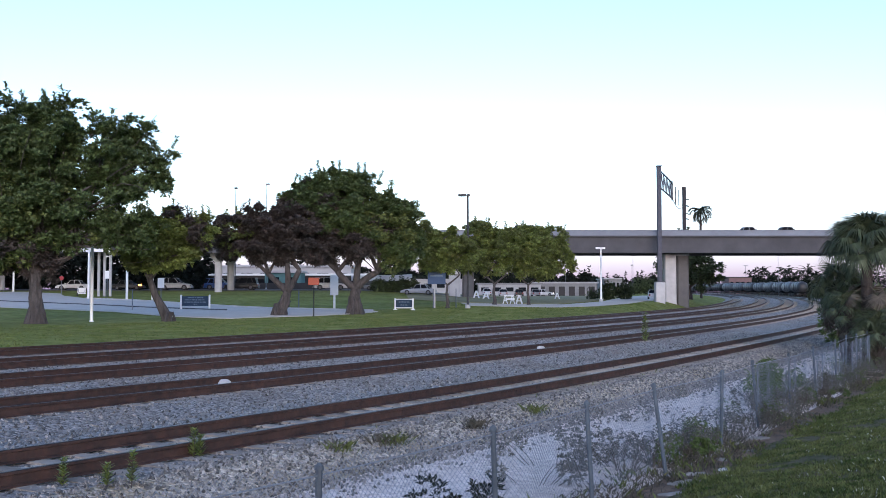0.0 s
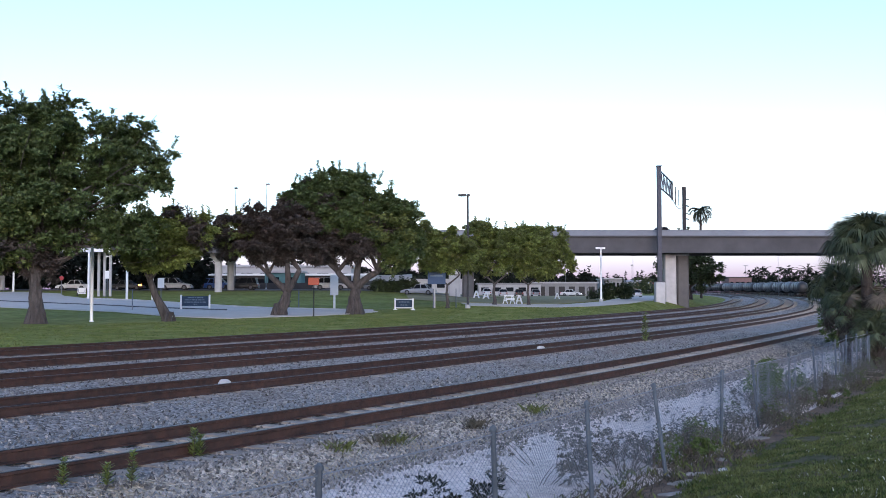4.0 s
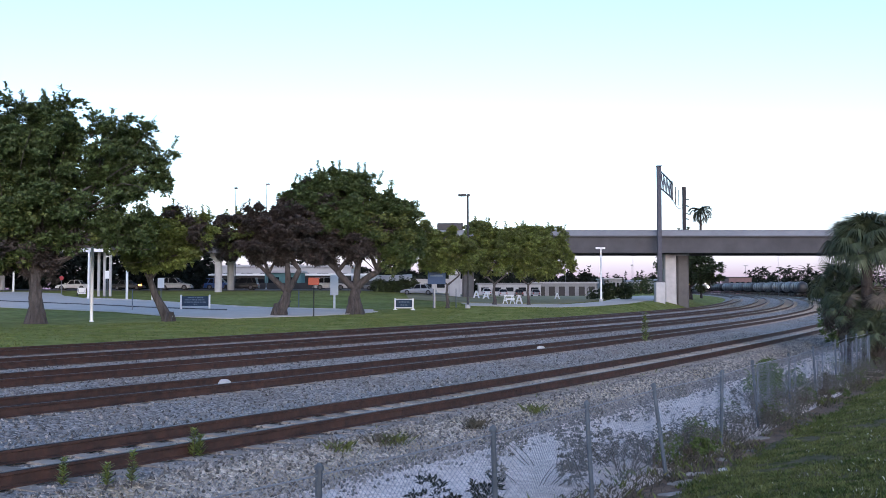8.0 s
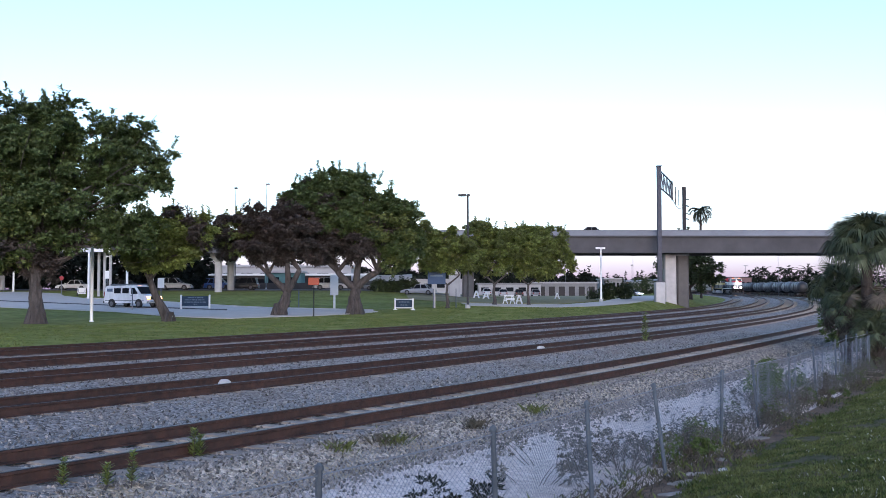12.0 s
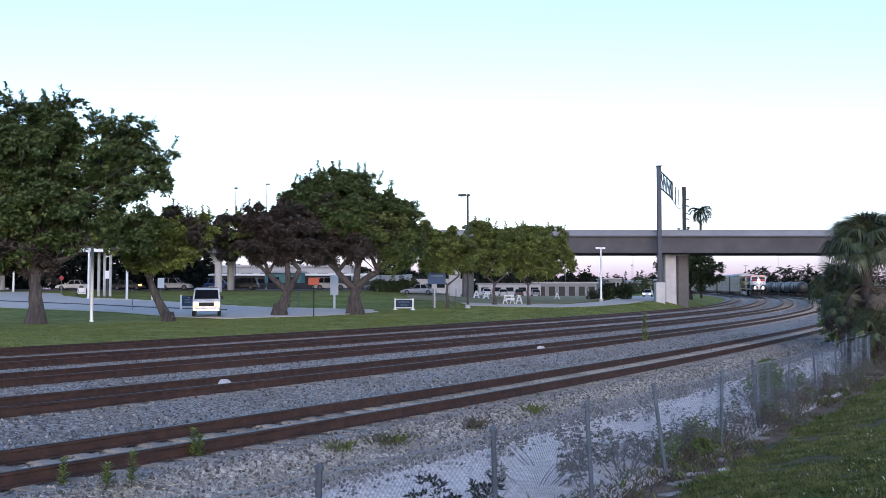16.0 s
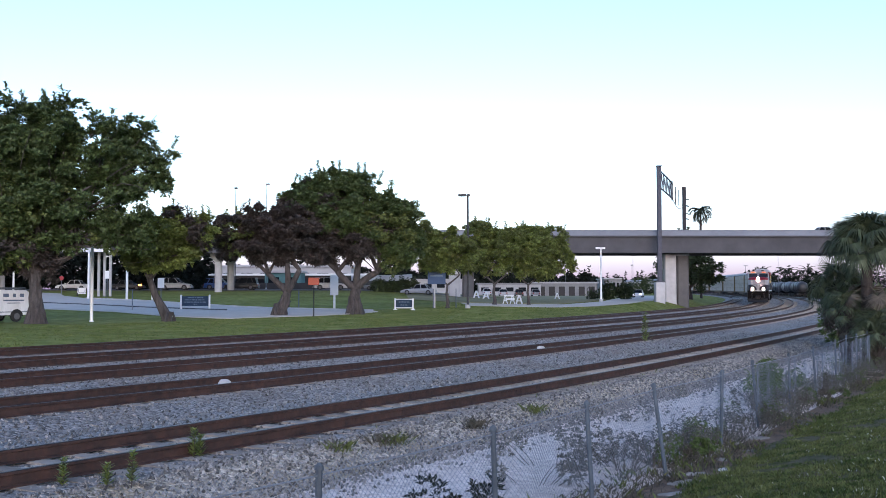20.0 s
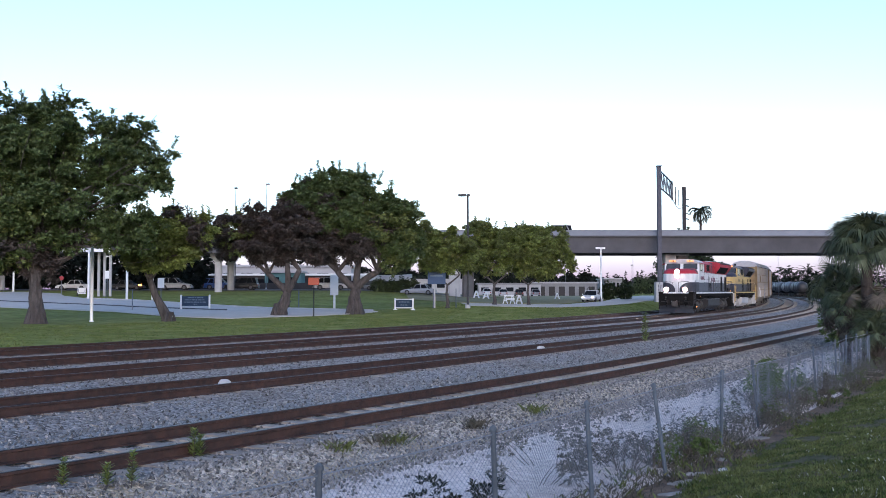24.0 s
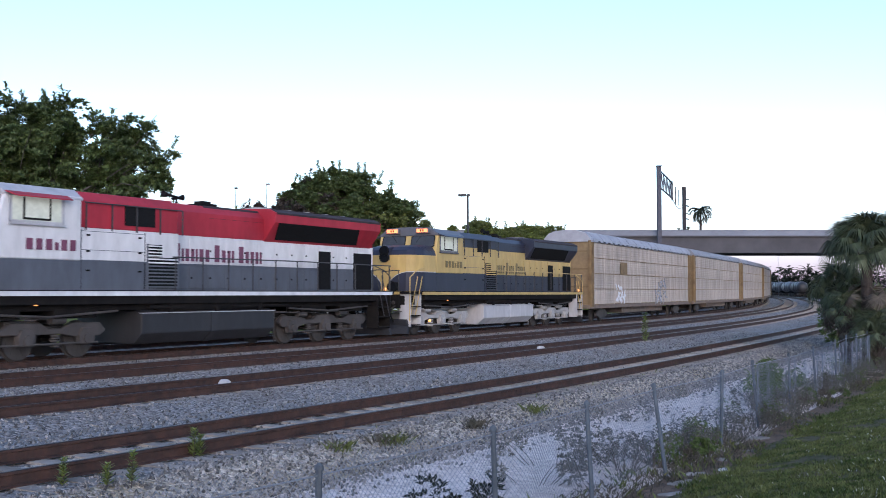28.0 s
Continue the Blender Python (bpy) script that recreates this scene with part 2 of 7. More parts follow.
def part(name, geo, material, parent=None, label="", bevel=0.0, smooth=False, at=None, fix=True):
    """One mesh object, under a thing or a part."""
    me = geo if isinstance(geo, bpy.types.Mesh) else geo.mesh(name, smooth, fix)
    if not me.materials:
        me.materials.append(material)
    ob = new(name, me)
    if parent is not None:
        ob.parent = parent
    if at is not None:
        ob.matrix_basis = at
    if label:
        ob["label"] = label
    if bevel:
        md = ob.modifiers.new("edge", "BEVEL")
        md.width, md.segments, md.limit_method = bevel, 2, "ANGLE"
    return ob


def thing(name, label, category, group="", kind="", at=None):
    ob = tagged(new(name), label, category, group, kind)
    ob.empty_display_size = 0.3
    if at is not None:
        ob.matrix_basis = at
    return ob


# ---- the plan: the line of the main track (a: metres along it, away from the camera; o: metres to its right) ----
LINE_S = np.arange(-120, 801, 1.0)
LINE_K = np.interp(LINE_S, [-120, -30, 0, 30, 60, 90, 120, 150, 180, 210, 240, 270, 300, 340, 380, 420, 460, 801],
                   [-.0035, -.004, -.00307, -.0011, -.0012, -.001365, -.00148, -.001265, -.001124, -.00124, -.00137, -.001375, -.0014, -.0016, -.0016, -.0015, -.002, -.0015])
LINE_T = np.concatenate([[0], np.cumsum((LINE_K[1:] + LINE_K[:-1]) / 2)])
LINE_T = LINE_T - LINE_T[120] + 0.551415
_mid = (LINE_T[1:] + LINE_T[:-1]) / 2
LINE_X = np.concatenate([[0], np.cumsum(np.sin(_mid))])
LINE_Y = np.concatenate([[0], np.cumsum(np.cos(_mid))])
LINE_X, LINE_Y = LINE_X - LINE_X[120] - 14.436, LINE_Y - LINE_Y[120] + 24.852
LINE_E = np.interp(LINE_S, [-120, 60, 120, 200, 300, 380, 800], [0, 0, .136, .784, 1.438, 1.912, 2.0])


def on_line(a, o=0.0, z=0.0):
    t = np.interp(a, LINE_S, LINE_T)
    return Vector((np.interp(a, LINE_S, LINE_X) + o * math.cos(t), np.interp(a, LINE_S, LINE_Y) - o * math.sin(t), np.interp(a, LINE_S, LINE_E) + z))


def heading(a):
    return float(np.interp(a, LINE_S, LINE_T))


def ramp01(x, a, b):
    u = np.clip((x - a) / (b - a), 0, 1)
    return u * u * (3 - 2 * u)


def ground_z(x, y):
    """Height of the ground, for arrays of x and y."""
    x, y = np.atleast_1d(np.asarray(x, float)), np.atleast_1d(np.asarray(y, float))
    out = np.empty(len(x))
    for i in range(0, len(x), 4000):
        xs, ys = x[i:i + 4000], y[i:i + 4000]
        j = np.argmin((LINE_X[None] - xs[:, None]) ** 2 + (LINE_Y[None] - ys[:, None]) ** 2, axis=1)
        t = LINE_T[j]
        o = (xs - LINE_X[j]) * np.cos(t) - (ys - LINE_Y[j]) * np.sin(t)
        e = LINE_E[j]
        left = np.interp(ys, [0, 72, 100, 145, 160], [-.15, -.1, .4, 2.15, 2.35])
        right = np.interp(ys, [0, 90, 136, 200, 380], [-.15, .0, .75, 1.0, 1.9])
        w = ramp01(xs, -14, 16)
        lawn = left * (1 - w) + right * w
        lawn = lawn + (e - .5 - lawn) * ramp01(o, -11, -6.8)
        bank = e + np.interp(o, [0, 15, 16, 19.6, 20.4, 22, 26, 40], [-.5, -.55, -1.0, -1.0, -1.0, -.85, -.02, .25])
        bank = bank - 1.05 * ramp01(LINE_S[j], 130, 270) * ramp01(o, 18, 28)
        out[i:i + 4000] = np.where(o < 0, lawn, bank)
    return out


def gz(x, y):
    return float(ground_z(x, y)[0])


def grid_mesh(name, xs, ys, lift=0.0):
    gx, gy = np.meshgrid(xs, ys)
    z = ground_z(gx.ravel(), gy.ravel()) + lift
    co = np.stack([gx.ravel(), gy.ravel(), z], 1)
    nx, ny = len(xs), len(ys)
    q = (np.arange(ny - 1)[:, None] * nx + np.arange(nx - 1)[None]).ravel()
    me = bpy.data.meshes.new(name)
    me.from_pydata(co.tolist(), [], np.stack([q, q + 1, q + nx + 1, q + nx], 1).tolist())
    me.shade_smooth()
    return me


def axis(*spans):
    out = []
    for a, b, step in spans:
        out += list(np.arange(a, b, step))
    return np.array(out + [spans[-1][1]])


# ---- ground: one sheet to the horizon ----
ground = part("ground", grid_mesh("ground", axis((-2500, -600, 190), (-600, -120, 40), (-120, -40, 4), (-40, 60, 1.25), (60, 160, 4), (160, 600, 40), (600, 2500, 190)),
              axis((-400, -40, 40), (-40, -4, 4), (-4, 60, 0.8), (60, 170, 2), (170, 420, 10), (420, 1000, 60), (1000, 4500, 500))), GRASS)
tagged(ground, "short mown grass with olive patches in a painted sunlit tone", "ground", kind="structure")


def strip(name, profile, a0, a1, step, material, label, category):
    """A band along the line: profile of (offset, height)."""
    n = int((a1 - a0) / step)
    rows = []
    for i in range(n + 1):
        a = a0 + (a1 - a0) * i / n
        rows.append([tuple(on_line(a, o, z)) for o, z in profile])
    g = Geo().loft(rows, cap=False, closed=False)
    me = g.mesh(name, smooth=False, fix=False)
    bm = bmesh.new()
    bm.from_mesh(me)
    bmesh.ops.recalc_face_normals(bm, faces=bm.faces)
    if sum(f.normal.z for f in bm.faces) < 0:
        bmesh.ops.reverse_faces(bm, faces=bm.faces)
    bm.to_mesh(me)
    bm.free()
    ob = part(name, me, material)
    return tagged(ob, label, category, kind="structure")


TRACKS = [(14.0, -0.215), (8.57, -0.13), (4.27, -0.05), (0.0, 0.0), (-4.74, 0.02)]
BED = 0.19
prof = [(-7.6, -0.55), (-6.3, -0.22)]
for o, z in TRACKS[::-1]:
    prof += [(o - 1.35, z - BED), (o - 0.5, z - BED - 0.035), (o + 0.5, z - BED - 0.035), (o + 1.35, z - BED)]
    if o < 13:
        prof += [(o + 2.15, z - BED - 0.16)]
prof += [(15.55, -0.46), (16.25, -0.70), (16.9, -1.0)]
strip("ballast_bed", prof, -60, 796, 2.0, BALLAST, "crushed grey ballast under the railway tracks", "ballast")
strip("sand_strip", [(16.3, -0.80), (16.62, -0.70), (17.2, -0.74), (18.4, -0.84), (19.5, -0.91), (20.1, -0.95), (20.6, -1.0)], -60, 200, 2.0, SAND, "pale dusty sand beside the ballast", "sand")

BUFF = stone_mat("dusty_buff_gravel", (0.21, 0.185, 0.155), (0.70, 0.63, 0.55), 19, dirt=(0.30, 0.245, 0.15), dirt_amount=0.8, dirt_scale=0.9)
strip("gravel_shoulder", [(15.28, -0.5), (15.36, -0.418), (15.6, -0.45), (16.25, -0.675), (16.62, -0.71), (16.8, -0.82)], -60, 200, 2.0, BUFF, "dusty buff gravel shoulder beside the track", "gravel")
NEAR_O, NEAR_Z = max(TRACKS)
strip("gravel_infill", [(NEAR_O + w, NEAR_Z - BED - (.05 if abs(w) > .55 else .020)) for w in (-.62, -.5, .5, .62)], -60, 200, 2.0, BUFF, "dusty buff gravel between the rails", "gravel")
RUBBLE = mat("dusty_rubble", (0.34, 0.31, 0.29), (0.19, 0.17, 0.155), scale=9, rough=.95, bump=.6, bscale=25)
DIRT = mat("bare_brown_soil", (0.230, 0.155, 0.110), (0.070, 0.050, 0.038), scale=5, bump=1.0, bscale=25, big=0.3, bigscale=0.8, rough=0.95)
strip("soil_edge", [(19.7, -1.0), (19.95, -0.915), (20.4, -0.91), (20.9, -0.87), (21.3, -0.84)], -60, 120, 2.0, DIRT, "bare brown soil along the foot of the bank", "soil")
BANK = [(20.25, -0.99), (20.5, -0.895), (20.8, -0.82), (21.2, -0.74), (22, -0.58), (24, -0.17), (26, 0.24), (32, 0.37), (40, 0.52), (41, .3)]


def bank_rise(x, y):
    """The uneven tussocks of the bank."""
    return .050 * noise.noise(Vector((x * .9, y * .9, 2.0))) + .030 * noise.noise(Vector((x * 2.6, y * 2.6, 7.0)))


bank_o = [20.25, 20.5, *np.arange(20.7, 27, .22), 28, 30, 32, 40, 41]
bank = strip("grass_bank", [(o, float(np.interp(o, [q[0] for q in BANK], [q[1] for q in BANK]))) for o in bank_o], -30, 120, .4, GRASS_BANK, "rough dark grass on the bank by the fence", "bank")
for v in bank.data.vertices:
    if v.co.y < 60:
        v.co.z += bank_rise(v.co.x, v.co.y)

RAIL = [(-.076, -.186), (.076, -.186), (.076, -.172), (.012, -.155), (.010, -.050), (.037, -.040), (.037, -.008), (.028, 0), (-.028, 0), (-.037, -.008), (-.037, -.040), (-.010, -.050), (-.012, -.155), (-.076, -.172)]
tie_mesh = Geo().prism([(-1.3, -.2), (1.3, -.2), (1.3, -.012), (1.28, 0), (-1.28, 0), (-1.3, -.012)], "y", -.125, .125).mesh("tie")
tie_mesh.materials.append(TIE)
for n, (o, z) in enumerate(TRACKS):
    track = tagged(new("railway_track"), "rusty steel railway track on grey concrete ties", "railway track", "parallel tracks", "structure")
    for side in (-0.752, 0.752):
        rows = []
        for i in range(0, 428):
            a = -60 + 2.0 * i
            t = heading(a)
            c, s = math.cos(t), math.sin(t)
            p = on_line(a, o + side, z)
            rows.append([(p.x + u * c, p.y - u * s, p.z + w) for u, w in RAIL])
        rail = part("rail", Geo().loft(rows), RUST, track, "rust-brown steel rail")
        rail.data.materials.append(SHINE)
        rail.data.polygons.foreach_set("material_index", [int(i < 427 * 14 and i % 14 in (6, 7, 8)) for i in range(len(rail.data.polygons))])
    far = Geo()
    singles = {0: (-14, 75), 1: (-4, 44)}.get(n, (0, 0))
    for i in range(-60, 330):
        a = i * 0.61
        m = Matrix.Translation(on_line(a, o, z - 0.186)) @ pose(0, 0, 0, 0, 0, -math.degrees(heading(a)) + random.uniform(-.6, .6))
        if singles[0] <= a < singles[1]:
            part("tie", tie_mesh, TIE, track, at=m)
        else:
            far.box(-1.3, 1.3, -.125, .125, -.2, 0, m)
    tagged(part("tie_row", far, TIE, track), kind="stuff")


# ---- the road bridge over the tracks ----
def bridge():
    b = tagged(new("road_bridge"), "long grey concrete road bridge on stout piers", "bridge", kind="structure")
    x0, x1, yf = -190.0, 560.0, 137.0
    part("parapet", Geo().prism([(yf - .05, 9.38), (yf + .30, 9.38), (yf + .27, 10.07), (yf + .02, 10.07)], "x", x0, x1), CONCRETE, b, "pale grey concrete parapet")
    part("parapet", Geo().prism([(yf + 13.2, 9.0), (yf + 13.5, 9.0), (yf + 13.5, 10.07), (yf + 13.25, 10.07)], "x", x0, x1), CONCRETE, b)
    part("deck", Geo().box(x0, x1, yf + .3, yf + 13.2, 8.95, 9.2), ASPHALT, b)
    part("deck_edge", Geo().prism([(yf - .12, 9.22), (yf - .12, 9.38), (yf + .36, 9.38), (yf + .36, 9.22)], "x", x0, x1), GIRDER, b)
    part("rail_cap", Geo().box(x0, x1, yf - .03, yf + .33, 10.07, 10.13), CONCRETE, b)
    seams = [x0, -150, -110, -75, -31.5, 2.6, 31.4, 62, 92, 125, 160, 200, 260, 330, 400, 480, x1]
    for i in range(len(seams) - 1):
        for y in (yf + .75, yf + 3.9, yf + 7.1, yf + 10.3):
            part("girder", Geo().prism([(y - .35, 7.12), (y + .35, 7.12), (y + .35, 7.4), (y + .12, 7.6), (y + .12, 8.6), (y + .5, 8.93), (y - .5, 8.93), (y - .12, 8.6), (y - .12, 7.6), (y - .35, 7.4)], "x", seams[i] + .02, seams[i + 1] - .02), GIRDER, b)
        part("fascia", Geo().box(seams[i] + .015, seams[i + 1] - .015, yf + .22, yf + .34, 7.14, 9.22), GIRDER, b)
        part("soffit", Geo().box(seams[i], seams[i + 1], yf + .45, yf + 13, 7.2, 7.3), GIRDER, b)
    for x in (-140, -100, -64, -31.4, 2.3, 31.2, 62, 92, 125, 160, 200):
        if x < 0:
            # slim round columns with flared heads
            for dx, y in ((1.2, yf + 3.6), (1.3, yf + 11.4)):
                zg = gz(x + dx, y) - .4
                part("pier_column", Geo().tube([(x + dx, y, zg), (x + dx, y, 6.0), (x + dx, y, 6.9), (x + dx, y, 7.15)], [.5, .5, 1.15, 1.2], 16), PIER, b, smooth=False)
            continue
        # the second column takes the darker concrete colour
        for k, (dx, y) in enumerate(((-.75, yf + 3.6), (1.1, yf + 4.4))):
            zg = gz(x + dx, y) - .4
            part("pier_column", Geo().prism([(x + dx - .78, y - .7), (x + dx - .62, y - .86), (x + dx + .62, y - .86), (x + dx + .78, y - .7), (x + dx + .78, y + .7), (x + dx + .62, y + .86), (x + dx - .62, y + .86), (x + dx - .78, y + .7)], "z", zg, 7.0), PIER if k == 0 else PIER_DARK, b, bevel=.03)
        part("pier_cap", Geo().box(x - 1.4, x + 1.8, yf + 2.9, yf + 5.2, 6.85, 7.13), PIER, b, bevel=.04)


bridge()


def sign_gantry():
    g = thing("sign_gantry", "tall grey steel posts with an overhead lattice sign arm", "gantry", at=pose(28.05, 135.3, gz(28.05, 135.3)))
    part("pedestal", Geo().box(-.62, .55, -.7, .7, -.4, 2.55), PIER, g, "pale concrete pedestal", bevel=.04)
    part("post", Geo().prism([(-.27, -.27), (.27, -.27), (.27, .27), (-.27, .27)], "z", 2.5, 17.6), GANTRY, g, bevel=.03)
    part("post_cap", Geo().box(-.32, .32, -.32, .32, 17.6, 17.72), GANTRY, g)
    part("flange", Geo().box(-.5, .5, -.45, .45, 2.52, 2.66), GANTRY, g)
    far = (8.8, 24.0)
    part("post", Geo().cyl((far[0], far[1], 0), (far[0], far[1], 17.4), .3, 10), WOODPOLE, g)

    def along(u):
        return Vector((far[0] * u, far[1] * u, 0))
    for z in (15.0, 17.2):
        part("chord", Geo().cyl(along(0) + Vector((0, 0, z)), along(.48) + Vector((0, 0, z - .5)), .1, 6), GANTRY, g)
    for i in range(9):
        u, w = .48 * i / 9, .48 * (i + 1) / 9
        part("lattice_bar", Geo().cyl(along(u) + Vector((0, 0, 15.0 - u)), along(w) + Vector((0, 0, 17.2 - w)), .05, 5), GANTRY, g)
        part("lattice_bar", Geo().cyl(along(w) + Vector((0, 0, 15.0 - w)), along(w) + Vector((0, 0, 17.2 - w)), .05, 5), GANTRY, g)
    part("arm_end", Geo().box(along(.48).x - .1, along(.48).x + .1, along(.48).y - .1, along(.48).y + .1, 14.2, 16.9), DARKMETAL, g)
    for u in (.62, .76):
        p = along(u)
        part("upright", Geo().cyl(p + Vector((0, 0, 14.0)), p + Vector((0, 0, 17.1 - u)), .07, 6), DARKMETAL, g)
    pts = [along(.48 + .52 * k / 8) + Vector((0, 0, 14.6 - 1.0 * math.sin(math.pi * k / 8))) for k in range(9)]
    part("cable", Geo().tube(pts, .05, 5), DARKMETAL, g)
    for z in (12.6, 13.4, 14.6, 15.6):
        part("insulator", Geo().cyl((far[0], far[1], z), (far[0] + .75, far[1] + .2, z - .18), .09, 6), DARKMETAL, g)


sign_gantry()


# ---- trees ----
def leaf_mesh(name, blobs, yc, depth, count, size, material, rng, open_=0.28, clumps=0.0, shoots=.7):
    """Whorls of pointed leaves over and inside the rounded masses of a crown."""
    vol = np.array([b[2] ** 2 for b in blobs])
    cs = np.array([(b[0], yc, b[1]) for b in blobs])
    rs_ = np.array([b[2] for b in blobs])
    if clumps:
        # sprays of leaves at the twig ends, with gaps between them and upright shoots on top
        m = int(clumps * vol.sum())
        pick = rng.choice(len(blobs), m, p=vol / vol.sum())
        cd = rng.normal(size=(m, 3))
        cd /= np.linalg.norm(cd, axis=1)[:, None]
        u = np.where(rng.random(m) < .78, rng.uniform(.80, 1.04, m), rng.uniform(.30, .8, m))
        cc = cs[pick] + cd * (rs_[pick] * u)[:, None] * np.array([1, depth, .92])
        cr = np.clip(.15 * rs_[pick] + .18, .25, .64) * rng.uniform(.65, 1.3, m)
        own = rng.choice(m, count, p=cr ** 2 / (cr ** 2).sum())
        off = rng.normal(size=(count, 3))
        off *= (rng.uniform(.35, 1.0, count) / np.linalg.norm(off, axis=1))[:, None]
        p = cc[own] + off * cr[own][:, None] * np.array([1.1, 1.1, .8])
        d = off * .6 + cd[own] * .7 + np.array([0, 0, .25])
        d /= np.linalg.norm(d, axis=1)[:, None]
        over = np.array([((np.abs(q[0] - cs[:, 0]) < rs_ * .9) & (q[2] < cs[:, 2] + rs_ * .55)).any() for q in cc])
        grown = []
        for i in np.where((cd[:, 2] > .25) & ~over)[0]:
            if rng.random() < shoots:
                lean = rng.normal(scale=.14, size=2)
                for h in range(1, int(rng.integers(3, 8))):
                    grown.append(cc[i] + np.array([lean[0] * h * size, lean[1] * h * size, cr[i] * .5 + h * size * .55]))
    else:
        pick = rng.choice(len(blobs), count, p=vol / vol.sum())
        d = rng.normal(size=(count, 3))
        d /= np.linalg.norm(d, axis=1)[:, None]
        r = np.where(rng.random(count) < .75, rng.uniform(.72, 1.08, count), rng.uniform(.25, .8, count))
        p = cs[pick] + d * (rs_[pick] * r)[:, None] * np.array([1, depth, .92])
        keep = np.array([noise.noise(Vector(q) * .62) + .4 * noise.noise(Vector(q) * 1.7) for q in p]) > -open_
        p, d = p[keep], d[keep]
        tops = np.where((d[:, 2] > .45) & (rng.random(len(p)) < .09))[0]
        grown = [(p[i] + np.array([rng.normal() * .06, rng.normal() * .06, h * size * .75])) for i in tops for h in range(1, int(rng.integers(2, 6)))]
    if grown:
        p = np.concatenate([p, np.array(grown)])
        d = np.concatenate([d, np.tile(np.array([0, 0, 1.0]), (len(grown), 1))])
    n = len(p)
    k = 6
    az = (rng.random(n)[:, None] * 2 + np.arange(k)[None] / k) * 2 * np.pi
    up = (d * .7 + np.array([0, 0, .75]) + rng.normal(scale=.3, size=(n, 3)))
    up /= np.linalg.norm(up, axis=1)[:, None]
    ref = np.cross(up, np.array([.31, .7, .2]))
    ref /= np.linalg.norm(ref, axis=1)[:, None]
    ref2 = np.cross(up, ref)
    spread = rng.uniform(.35, 1.0, (n, k))
    ldir = (ref[:, None] * np.cos(az)[..., None] + ref2[:, None] * np.sin(az)[..., None]) * np.sin(spread)[..., None] * 1.2 + up[:, None] * np.cos(spread)[..., None]
    sd = np.cross(ldir, up[:, None] + .01)
    sd /= np.linalg.norm(sd, axis=2)[..., None] + 1e-9
    ln = size * rng.uniform(.7, 1.25, (n, k))[..., None]
    base = p[:, None] + ldir * ln * .12
    mid = base + ldir * ln * .5
    v = np.stack([base, mid + sd * ln * .23, base + ldir * ln - np.array([0, 0, 1]) * ln * .18, mid - sd * ln * .23], 2).reshape(-1, 3)
    q = np.arange(0, len(v), 4)
    me = bpy.data.meshes.new(name)
    me.from_pydata(v.tolist(), [], np.stack([q, q + 1, q + 2, q + 3], 1).tolist())
    me.materials.append(material)
    return me


def limb(p, q, r0, r1, rng, bend=.15, n=6):
    p, q = Vector(p), Vector(q)
    ln = (q - p).length
    off = Vector(rng.normal(scale=bend * ln, size=3).tolist())
    pts = [p.lerp(q, i / n) + off * math.sin(math.pi * i / n) * .5 for i in range(n + 1)]
    return pts, [r0 + (r1 - r0) * i / n for i in range(n + 1)]


